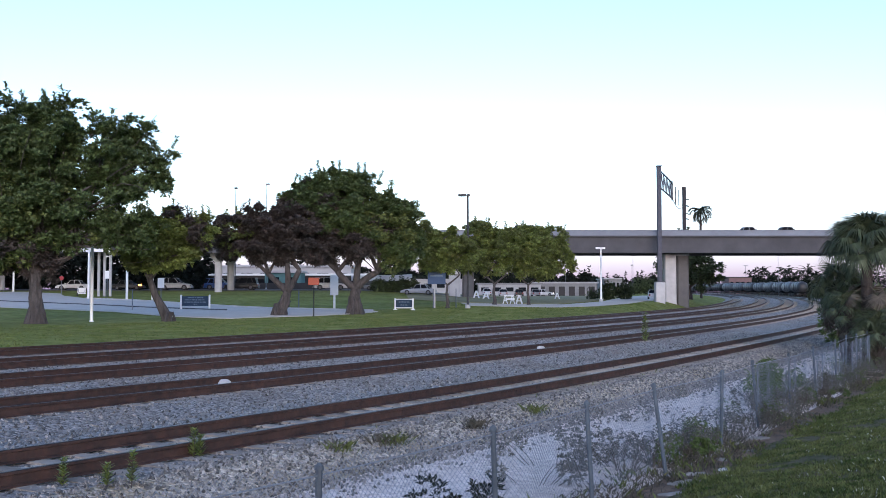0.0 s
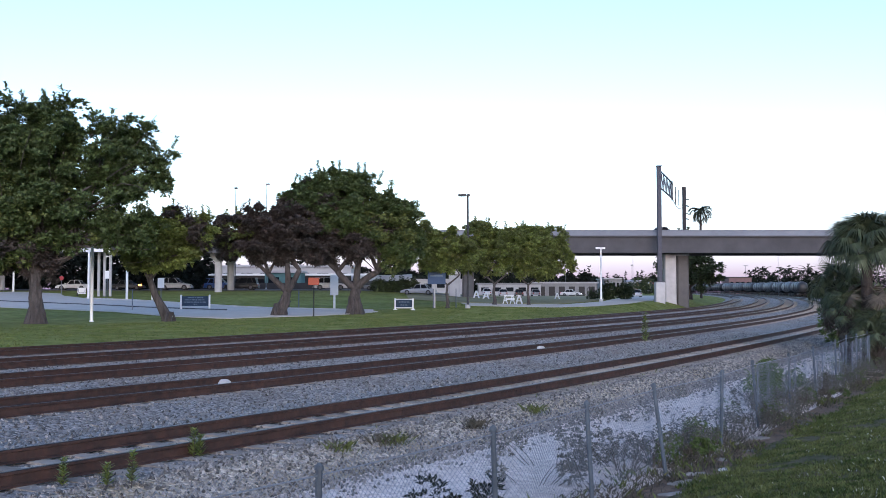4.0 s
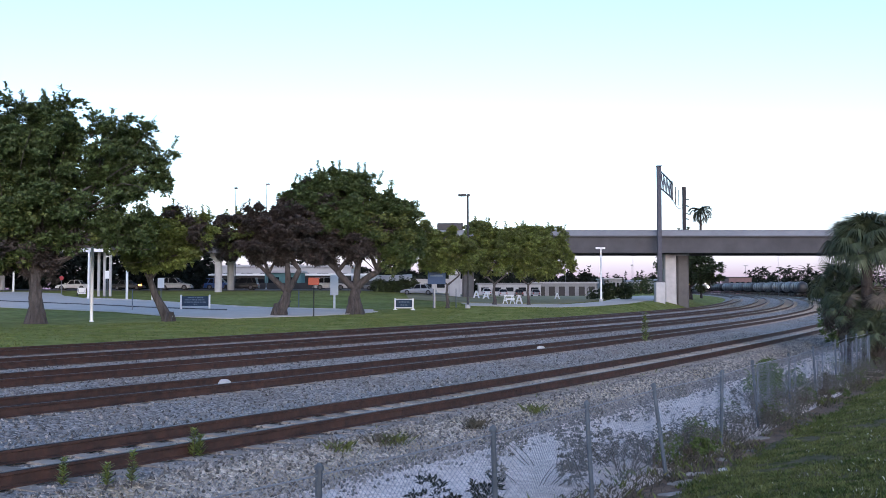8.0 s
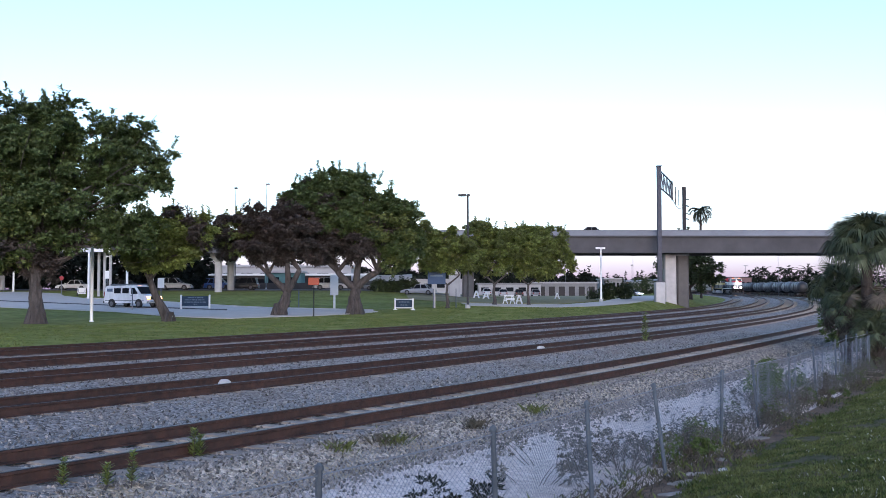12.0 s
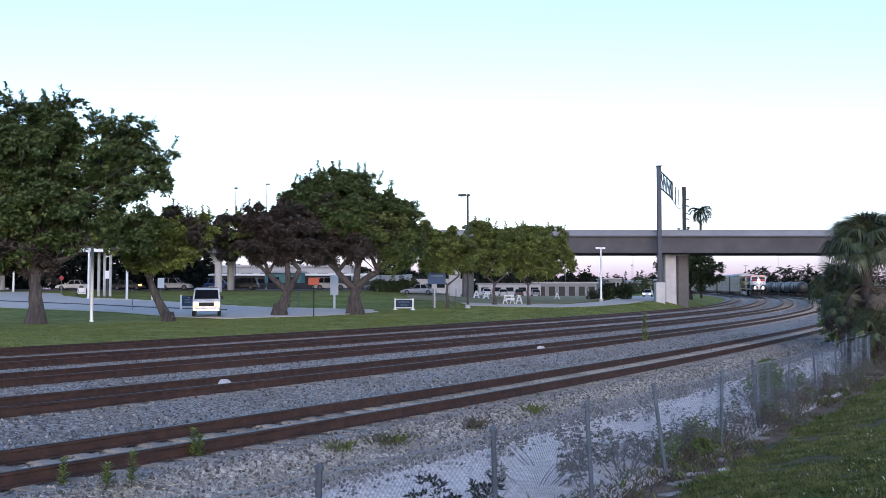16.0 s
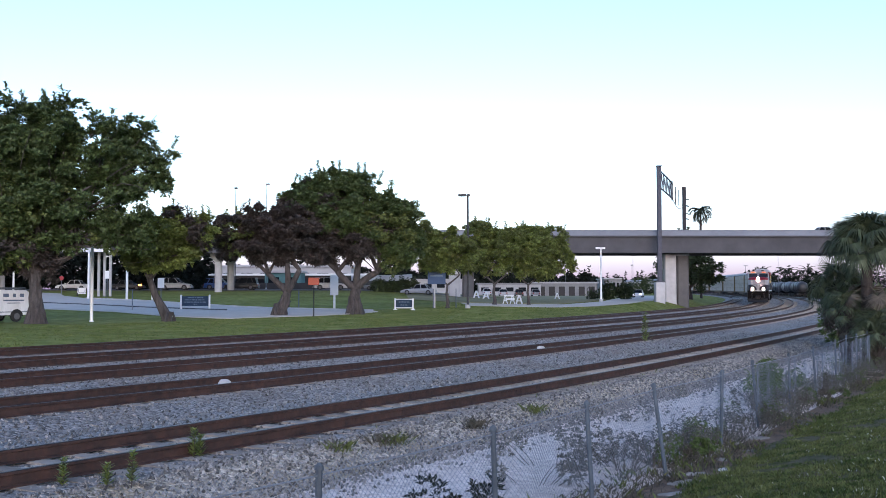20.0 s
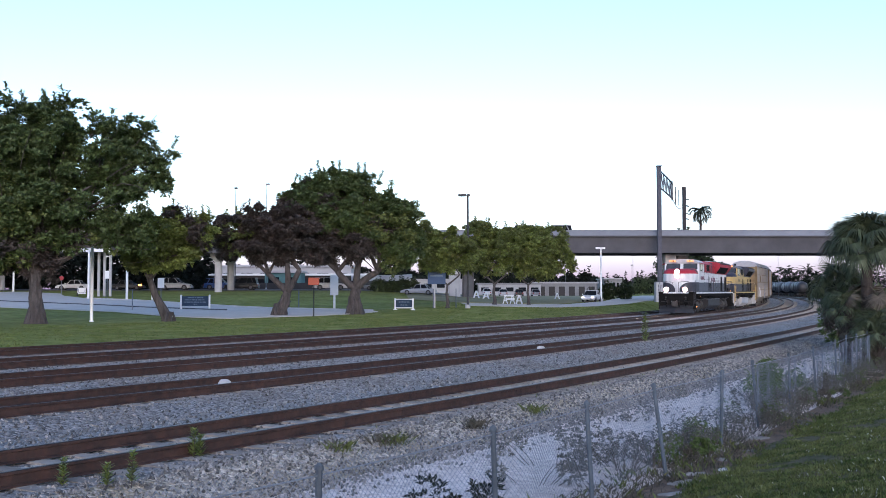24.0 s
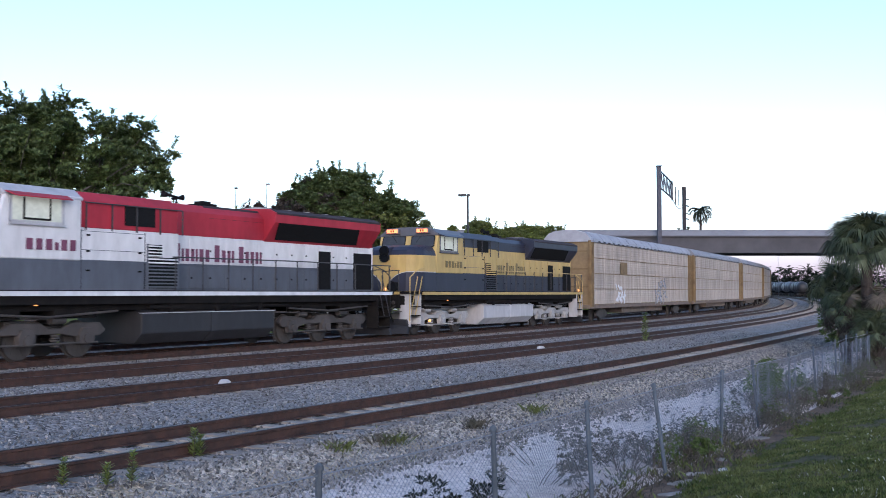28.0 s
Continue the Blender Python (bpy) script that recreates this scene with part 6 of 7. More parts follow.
def small_sign(label, x, y, post_h, r, post_m, boards, yaw=0.0):
    """boards: (x0, x1, z0, z1, material, part label)."""
    t = thing("sign", label, "sign", at=pose(x, y, gz(x, y), 0, 0, yaw))
    part("post", Geo().cyl((0, 0, -.15), (0, 0, post_h), r, 8), post_m, t)
    for x0, x1, z0, z1, m, lab in boards:
        b = part("board", Geo().box(x0, x1, -r - .05, -r - .02, z0, z1), m, t, lab, bevel=.01)
        part("bracket", Geo().box(-.05, .05, -r - .02, 0, (z0 + z1) / 2 - .04, (z0 + z1) / 2 + .04), post_m, b)
    return t


small_sign("orange-red sign on a thin black post", -9.9, 80.2, 3.0, .045, BLACK, [(-.42, .42, 2.42, 2.98, ORANGE_SIGN, "orange-red board")])
small_sign("tall white sign panel on a white post", -10.07, 97.0, 3.1, .11, WHITE, [(-.38, .38, 1.32, 3.2, WHITE, "white board seen from behind")])
small_sign("small white notice on a post", -38.85, 121.0, 3.2, .05, GALV, [(-.24, .24, 2.3, 3.2, WHITE, "white notice board")])
small_sign("white round sign board among the branches", -25.6, 95.0, 2.9, .04, GALV, [(-.3, .3, 2.0, 2.9, WHITE, "white sign board")])
small_sign("thin grey post on the lawn", -13.3, 96.5, 1.75, .05, GALV, [(-.04, .04, 1.4, 1.6, GALV, "small plate")])
stop = thing("sign", "red eight-sided road sign on a grey post", "sign", at=pose(-47.4, 130, gz(-47.4, 130)))
part("post", Geo().cyl((0, 0, -.15), (0, 0, 2.5), .04, 8), GALV, stop)
part("board", Geo().prism([(.29 * math.cos(math.pi * (k + .5) / 4), 2.15 + .29 * math.sin(math.pi * (k + .5) / 4)) for k in range(8)], "y", -.08, -.05), RED_SIGN, stop, "red eight-sided board")
for x, y in ((-27.6, 93), (1.3, 104.6), (-0.95, 102.2)):
    post_thing("thin_post", "thin grey post on the lawn", "post", x, y, 1.9, .05, GALV)


def board_sign(label, x, y, w, z0, z1, rows, frame_m, yaw=0, rail=True):
    t = thing("sign", label, "sign", "lawn signs", at=pose(x, y, gz(x, y), 0, 0, yaw))
    for s in (-1, 1):
        part("post", Geo().box(s * w / 2 - .07, s * w / 2 + .07, -.07, .07, -.15, z1 + .12), frame_m, t, "white square post", bevel=.015)
        part("foot", Geo().box(s * w / 2 - .2, s * w / 2 + .2, -.12, .12, -.1, .08), frame_m, t)
    b = part("board", Geo().box(-w / 2 + .07, w / 2 - .07, -.035, .035, z0, z1), BLUE_SIGN, t, "dark blue board", bevel=.01)
    if rail:
        part("rail", Geo().box(-w / 2 + .07, w / 2 - .07, -.05, .05, z0 - .09, z0), frame_m, t)
        part("rail", Geo().box(-w / 2 + .07, w / 2 - .07, -.05, .05, z1, z1 + .09), frame_m, t)
    for i, (u0, u1) in enumerate(rows):
        zz = z1 - (z1 - z0) * (i + .75) / (len(rows) + .5)
        g = Geo()
        k = u0
        rr = random.Random(i * 7 + int(x))
        while k < u1:
            ln = rr.uniform(.12, .34)
            g.box(-w / 2 + w * k, -w / 2 + w * min(k + ln / w, u1), -.044, -.036, zz - .035, zz + .045)
            k += ln / w + .03
        part("lettering", g, SIGN_TEXT, b, "pale unreadable lettering")
    return t


board_sign("low blue sign board between white posts by the drive", -22.6, 95.5, 2.7, .35, 1.25, [(.25, .8), (.15, .85), (.12, .88), (.45, .55)], WHITE, yaw=-8, rail=False)
board_sign("small blue sign board in a white frame on the lawn", -3.6, 96.8, 1.65, .25, .95, [(.2, .8), (.3, .7)], WHITE)
tall = thing("sign", "tall faded blue sign board on a pale post", "sign", at=pose(-.6, 102.4, gz(-.6, 102.4)))
part("post", Geo().cyl((-.25, 0, -.15), (-.25, 0, 4.0), .11, 8), PIER, tall)
part("board", Geo().box(-.9, .85, -.16, -.10, 2.35, 4.15), PALE_BLUE, tall, "faded blue board", bevel=.02)
part("lettering", Geo().box(-.35, .45, -.175, -.165, 3.75, 3.86).box(-.65, .6, -.175, -.165, 3.1, 3.2), SIGN_TEXT, tall, "pale unreadable lettering")


def street_lamp(label, x, y, hgt, heads, r=.09, material=GALV):
    t = thing("street_lamp", label, "street lamp", "lamps", at=pose(x, y, gz(x, y)))
    part("pole", Geo().tube([(0, 0, -.2), (0, 0, hgt * .5), (0, 0, hgt)], [r, r * .85, r * .7], 10), material, t)
    part("base", Geo().cyl((0, 0, -.1), (0, 0, .35), r * 2.0, 10), PIER, t)
    for x0, x1 in heads:
        part("arm", Geo().box(min(0, x0), max(0, x0), -.04, .04, hgt - .08, hgt), material, t)
        hd = part("lamp_head", Geo().box(x0, x1, -.22, .22, hgt - .1, hgt + .12), material, t, bevel=.03)
        part("lens", Geo().box(x0 + .05, x1 - .05, -.18, .18, hgt - .12, hgt - .1), WHITE, hd)
    return t


street_lamp("tall dark lamp post with a flat box head", 2.46, 103.5, 11.2, [(-.95, -.15), (-.1, .22)], r=.13, material=DARKMETAL)
street_lamp("pale lamp post with a white box head by the side road", 20.25, 134.0, 6.9, [(-.65, -.05), (.05, .55)], r=.14, material=WHITE)
street_lamp("slim distant lamp post with a small dark head", -32.2, 162, 15.8, [(-.2, .25)], r=.08, material=DARKMETAL)
street_lamp("slim distant lamp post with a pale curved head", -27.4, 162, 16.4, [(-.15, .5)], r=.07, material=GALV)
for x, y, h in ((60, 330, 12), (47, 260, 7.5), (62, 300, 10), (93, 290, 13.0), (34, 290, 8.0)):
    street_lamp("thin far lamp post above the low roofs", x, y, h, [(-.3, .3)], r=.06, material=GALV)


# ---- bus shelter canopy ----
cn = thing("canopy", "flat white-edged canopy on slender columns", "canopy", at=pose(-43.0, 127.0, gz(-43, 127)))
part("roof", Geo().box(-3.2, 3.3, -2.5, 4.0, 5.35, 5.6), DARKMETAL, cn)
part("fascia", Geo().box(-3.25, 3.35, -2.56, -2.5, 5.3, 5.72), WHITE, cn, "white roof edge")
for x in (.2, 1.2, 1.9, 2.6):
    part("column", Geo().cyl((x, 0, -.2), (x, 0, 5.35), .17, 10), PIER, cn)
part("bench", Geo().box(-2.0, .0, 1.2, 1.6, .4, .46).box(-1.9, -1.8, 1.3, 1.5, -.1, .4).box(-.2, -.1, 1.3, 1.5, -.1, .4), DARKMETAL, cn)

# A-shaped white barriers near the piers
def barrier(label, x, y, w, yaw=0):
    t = thing("barrier", label, "barrier", "barriers", at=pose(x, y, gz(x, y), 0, 0, yaw))
    for s in (-1, 1):
        for k in (-1, 1):
            part("leg", Geo().tube([(s * w / 2, k * .38, -.03), (s * w / 2, k * .04, 1.0)], .055, 5), WHITE, t)
        part("brace", Geo().box(s * w / 2 - .03, s * w / 2 + .03, -.24, .24, .36, .46), WHITE, t)
    part("rail", Geo().box(-w / 2 - .15, w / 2 + .15, -.06, .06, .9, 1.04), WHITE, t)
    part("rail", Geo().box(-w / 2 - .15, w / 2 + .15, -.22, -.18, .52, .70), WHITE, t)


for x, y, w in ((4.4, 138, .5), (5.6, 136, .55), (7.4, 117.6, 1.1), (8.6, 118.2, .5), (18.0, 165, .55), (27.0, 175, .9)):
    barrier("white wooden barrier on the grass", x, y, w, 78 if w < .8 else 40)
bd = thing("notice_board", "small tilted white board on the verge", "board", at=pose(-45.2, 131, gz(-45.2, 131), 0, 0, 12))
part("panel", Geo().box(-.55, .45, -.03, .03, .15, .95, pose(0, 0, 0, -18, 0, 0)), WHITE, bd)
part("leg", Geo().cyl((-.45, .1, -.1), (-.45, .1, .8), .03, 6), GALV, bd)
part("leg", Geo().cyl((.35, .1, -.1), (.35, .1, .8), .03, 6), GALV, bd)


# ---- low buildings and background ----
WALL_W = mat("pale_plaster_wall", (0.44, 0.43, 0.45), (0.34, 0.33, 0.35), scale=.6, rough=.9, big=.15)
WALL_G = mat("grey_warehouse_wall", (0.25, 0.245, 0.26), (0.20, 0.195, 0.205), scale=.6, rough=.9, big=.15)
# shade is put into this wall colour
WALL_D = mat("shaded_dark_wall", (0.055, 0.05, 0.052), (0.04, 0.037, 0.038), scale=.6, rough=.9, big=.2)
WALL_P = mat("pink_brown_wall", (0.20, 0.125, 0.135), (0.15, 0.095, 0.10), scale=.6, rough=.9)
TURQ = mat("turquoise_wall", (0.10, 0.22, 0.23), (0.08, 0.18, 0.19), scale=1, rough=.8)


def building(label, x0, x1, y, depth, hgt, wall, roof, bays, cat="building", win=True):
    t = thing("low_building", label, cat, at=pose((x0 + x1) / 2, y, gz((x0 + x1) / 2, y)))
    w = (x1 - x0) / 2
    part("wall", Geo().box(-w, w, 0, depth, -.6, hgt), wall, t)
    part("roof", Geo().box(-w - .4, w + .4, -.5, depth + .4, hgt, hgt + .35), roof, t)
    for k in range(bays):
        x = -w + 2 * w * (k + .5) / bays
        bw = 2 * w / bays * .3
        if win:
            wd = part("window", Geo().box(x - bw, x + bw, -.06, .02, hgt * .42, hgt * .75), DARKGLASS, t)
            part("sill", Geo().box(x - bw - .1, x + bw + .1, -.14, -.06, hgt * .36, hgt * .42), roof, wd)
        else:
            part("door", Geo().box(x - bw, x + bw, -.06, .02, -.2, hgt * .75), WALL_G if wall is not WALL_G else WALL_D, t)
    return t


building("long dark shed with a white roof edge beyond the car park", -62, -13, 185, 14, 2.6, WALL_D, WHITE, 9)
building("low white building with dark windows beyond the car park", -44, -18, 205, 12, 4.6, WALL_W, WALL_W, 7)
building("small turquoise building behind the trees", -30, -24, 176, 6, 2.9, TURQ, WALL_W, 2)
building("pale low building beyond the young trees", 8, 22, 235, 12, 2.6, WALL_W, WALL_G, 5)
building("white low building beyond the lawn", -8, 7, 240, 12, 2.9, WALL_W, WALL_W, 5)
building("long grey warehouse beyond the side road", 22, 36, 245, 14, 2.9, WALL_G, WALL_W, 6, "warehouse", False)
building("grey warehouse with a flat pale roof", 51, 57, 330, 16, 4.6, WALL_G, WALL_W, 5, "warehouse")
building("pink brown house beyond the tank cars", 138, 149, 505, 12, 8.2, WALL_P, WALL_D, 4, "house")

def leafy(name, label, category, x, y, w, d, h, count, material, seed, size=.3, kind=""):
    """A bush or hedge of leaf whorls round short stems."""
    rng = np.random.default_rng(seed)
    z = gz(x, y)
    t = thing(name, label, category, at=pose(x, y, z), kind=kind)
    n = max(2, int(w / max(h, .6)))
    blobs = [(x - w / 2 + w * (k + .5) / n + rng.uniform(-.1, .1) * h, z + h * .5 + rng.uniform(-.05, .05) * h, h * .52 + rng.uniform(0, .1) * h) for k in range(n)]
    me = leaf_mesh("foliage", blobs, y, d / h, count, size, material, rng, open_=.6)
    me.transform(Matrix.Translation((-x, -y, -z)))
    tagged(part("foliage", me, material, t), kind="stuff")
    g = Geo()
    for b in blobs:
        g.tube([(b[0] - x, 0, -.1), (b[0] - x, 0, h * .6)], [.06, .03], 5)
    part("stem", g, BARK, t)
    return t


leafy("hedge", "clipped dark hedge by the car park", "hedge", -6.5, 146, 6.5, 1.6, 1.6, 700, HEDGE, 71)
leafy("hedge", "dark hedge beside the side road", "hedge", 26.0, 158, 4.6, 2.4, 2.5, 1100, HEDGE, 73, size=.26)
leafy("bush", "dark scrub beside the far curve of the tracks", "shrubs", 57.5, 300, 8, 3, 4.6, 420, HEDGE, 79, size=.5)
leafy("bush", "low dark bush beside the side road", "bush", 22.8, 160, 1.2, 1.2, 1.3, 160, HEDGE, 74, size=.22)
# near-black shrubs fill the shaded area under the bridge
leafy("bush", "dark shrubs standing in for the shade beyond the canopy", "shrubs", -66, 166, 58, 5, 7.5, 4200, HEDGE_FAR, 75, size=.8)
leafy("bush", "thick dark shrubs behind the tank cars", "shrubs", 205, 592, 70, 10, 9.0, 2600, HEDGE_FAR, 76, size=1.1)
leafy("bush", "leafy shrubs growing behind the palms", "shrubs", 19.5, 47.0, 4.0, 3.0, 3.0, 900, LEAF, 77, size=.25)
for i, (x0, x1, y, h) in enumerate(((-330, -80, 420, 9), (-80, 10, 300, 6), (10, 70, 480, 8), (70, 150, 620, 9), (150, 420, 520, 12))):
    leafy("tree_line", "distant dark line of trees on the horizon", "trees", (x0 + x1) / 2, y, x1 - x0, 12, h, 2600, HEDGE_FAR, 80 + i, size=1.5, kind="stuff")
tower = street_lamp("far mast with a round pale lamp ring", 152, 525, 14.5, [(-1.1, 1.1)], r=.12, material=GALV)
far_wall = tagged(part("backdrop_wall", Geo().box(-60, -16, 173, 173.4, gz(-40, 173) - .5, gz(-40, 173) + 1.2), WALL_D), "dark low wall behind the car park", "wall", kind="structure")


# ---- road vehicles (x forwards) ----
RIMGREY = mat("dull_grey_wheel_rim", (0.16, 0.16, 0.17), (0.12, 0.12, 0.13), rough=.7, spec=.1)
wheel_car = Geo().tube([(0, -.11, 0), (0, -.09, 0), (0, .09, 0), (0, .11, 0)], [.30, .33, .33, .30], 18).mesh("tyre", smooth=False)
wheel_car.materials.append(BLACK)
rim_car = Geo().tube([(0, -.115, 0), (0, .115, 0)], [.2, .2], 12).mesh("rim")
rim_car.materials.append(RIMGREY)
ROLLERS = []



def add_wheel(t, x, y, r=.33, roll=None):
    w = part("wheel", wheel_car, BLACK, t, at=pose(x, y, r) @ Matrix.Scale(r / .33, 4))
    part("rim", rim_car, RIMGREY, w)
    if roll is not None:
        roll.append((w, Vector((x, y, r))))


def body_loft(t, stations, width, material, name="body", zlo=.28):
    """A car body from stations (x, height, half width factor), with rounded shoulders."""
    rings = []
    for x, z, k in stations:
        w = width / 2 * k
        rings.append([(x, -w * .94, zlo), (x, -w, zlo + .18), (x, -w, z * .72), (x, -w * .93, z * .95), (x, -w * .8, z), (x, w * .8, z), (x, w * .93, z * .95), (x, w, z * .72), (x, w, zlo + .18), (x, w * .94, zlo)])
    return part(name, Geo().loft(rings), material, t, smooth=False, bevel=.015)


def sedan(label, colour, length=4.6, hgt=1.45, width=1.8, suv=False, lights=None, cat="car", group="cars on the bridge", wheels=None):
    t = thing("car", label, cat, group)
    h = length / 2
    m = paint(label.split()[0] + "_car_paint", colour, rough=.3, dirt=.06)
    belt = hgt * (.60 if not suv else .58)
    body_loft(t, [(-h, belt * .8, .9), (-h + .12, belt * .98, .96), (-h * .55, belt * 1.02, 1), (0, belt, 1), (h * .4, belt * .98, 1), (h * .8, belt * .86, .97), (h - .08, belt * .72, .92), (h, belt * .55, .86)], width, m)
    back = -h * (.93 if suv else .72)
    roof0, roof1 = (-h * .85, h * .12) if suv else (-h * .38, h * .08)
    gl = []
    for x, z, k in ((back, belt, .9), (roof0, hgt * .97, .74), (roof1, hgt * .97, .74), (h * .45, belt * .97, .9)):
        w = width / 2 * k
        gl.append([(x, -w, z), (x, w, z), (x, w, belt * .9), (x, -w, belt * .9)])
    part("cabin_glass", Geo().loft(gl), DARKGLASS, t, "dark window glass", bevel=.02)
    part("roof", Geo().box(roof0 - .06, roof1 + .06, -width * .36, width * .36, hgt * .955, hgt), m, t, bevel=.03)
    for s in (-1, 1):
        for x in (back * .82, (roof0 + roof1) / 2, h * .28):
            k = .86
            part("pillar", Geo().tube([(x, s * width / 2 * .9, belt * .95), (x * .6 + (roof0 + roof1) * .2, s * width / 2 * .75, hgt * .97)], .045, 5), m, t)
        part("mirror", Geo().box(h * .32, h * .40, min(s * width * .5, s * width * .57), max(s * width * .5, s * width * .57), belt, belt + .13), m, t)
        part("headlight", Geo().box(h - .16, h - .02, min(s * width * .26, s * width * .42), max(s * width * .26, s * width * .42), belt * .55, belt * .74), ROADLAMP if lights == "on" else LAMPGLASS, t, "lit headlight" if lights == "on" else "")
        part("tail_light", Geo().box(-h - .01, -h + .1, min(s * width * .30, s * width * .44), max(s * width * .30, s * width * .44), belt * .6, belt * .85), TAILLAMP if lights else REDLENS, t)
    for x in (-h * .60, h * .62):
        for y in (-width * .44, width * .44):
            add_wheel(t, x, y, .33 if not suv else .38, wheels)
    part("bumper", Geo().box(h - .1, h + .05, -width * .42, width * .42, .3, .5), m, t, bevel=.03)
    part("bumper", Geo().box(-h - .05, -h + .1, -width * .42, width * .42, .3, .5), m, t, bevel=.03)
    return t


REDLENS = mat("red_lens", (0.25, 0.01, 0.012), (0.2, 0.01, 0.01), rough=.3)


def place(t, x, y, yaw, z=None):
    t.matrix_basis = pose(x, y, gz(x, y) + .06 if z is None else z, 0, 0, yaw)
    return t


# parked vehicles
place(sedan("silver parked off-road car under the bridge", (0.42, 0.42, 0.44), 4.7, 1.75, 1.9, True, group="parked cars"), -38.6, 151, 0)
place(sedan("black parked off-road car under the trees", (0.02, 0.02, 0.022), 4.8, 1.75, 1.9, True, group="parked cars"), -29.0, 151, 178)
place(sedan("grey parked saloon car by the hedge", (0.30, 0.31, 0.34), 4.6, 1.4, 1.8, group="parked cars"), -3.2, 138.2, 172)
place(sedan("white parked saloon car behind the posts", (0.6, 0.6, 0.62), 4.6, 1.45, 1.8, group="parked cars"), -53.0, 150, 182)
lit_car = place(sedan("dark parked saloon car with a lit orange lamp", (0.04, 0.04, 0.045), 4.6, 1.45, 1.8, group="parked cars"), -45.4, 151, 0)
part("hazard_lamp", Geo().box(1.7, 2.15, -.96, -.86, .58, .84), HAZARD, lit_car, "lit orange hazard lamp", bevel=.03)
place(sedan("white parked people carrier behind the tree", (0.62, 0.62, 0.64), 4.9, 1.8, 1.9, True, group="parked cars"), -16.5, 153, 5)
place(sedan("grey parked hatchback in the far car park", (0.25, 0.26, 0.28), 4.3, 1.5, 1.8, group="parked cars"), -9.5, 156, 170)
place(sedan("blue parked car in the far car park", (0.03, 0.08, 0.25), 4.5, 1.7, 1.8, True, group="parked cars"), -33.5, 157, 0)
for i, x in enumerate((9.5, 13.0, 16.4, 20.0)):
    place(sedan(("white", "silver", "black", "grey")[i] + " parked car before the far buildings", ((.6, .6, .62), (.4, .4, .42), (.03, .03, .03), (.2, .2, .22))[i], 4.5, 1.5, 1.8, group="parked cars"), x, 226, 90)
boat = thing("trailer", "long white boat trailer beyond the hedge", "trailer", at=pose(-9.5, 160, gz(-9.5, 160)))
part("hull", Geo().loft([[(-4.5, -.9, 1.5), (-4.5, .9, 1.5), (-4.5, .9, 2.3), (-4.5, -.9, 2.3)], [(2, -.9, 1.4), (2, .9, 1.4), (2, 1.0, 2.3), (2, -1.0, 2.3)], [(4.8, -.1, 1.9), (4.8, .1, 1.9), (4.8, .15, 2.5), (4.8, -.15, 2.5)]]), WHITE, boat, bevel=.05)
part("axle_frame", Geo().box(-3.8, 3.6, -.6, .6, .6, .8), GALV, boat)
for y in (-.9, .9):
    add_wheel(boat, -1.5, y)


# the white van
P_VAN = paint("white_van_paint", (0.84, 0.84, 0.86), rough=.4, dirt=.06)
VAN_WHEELS = []


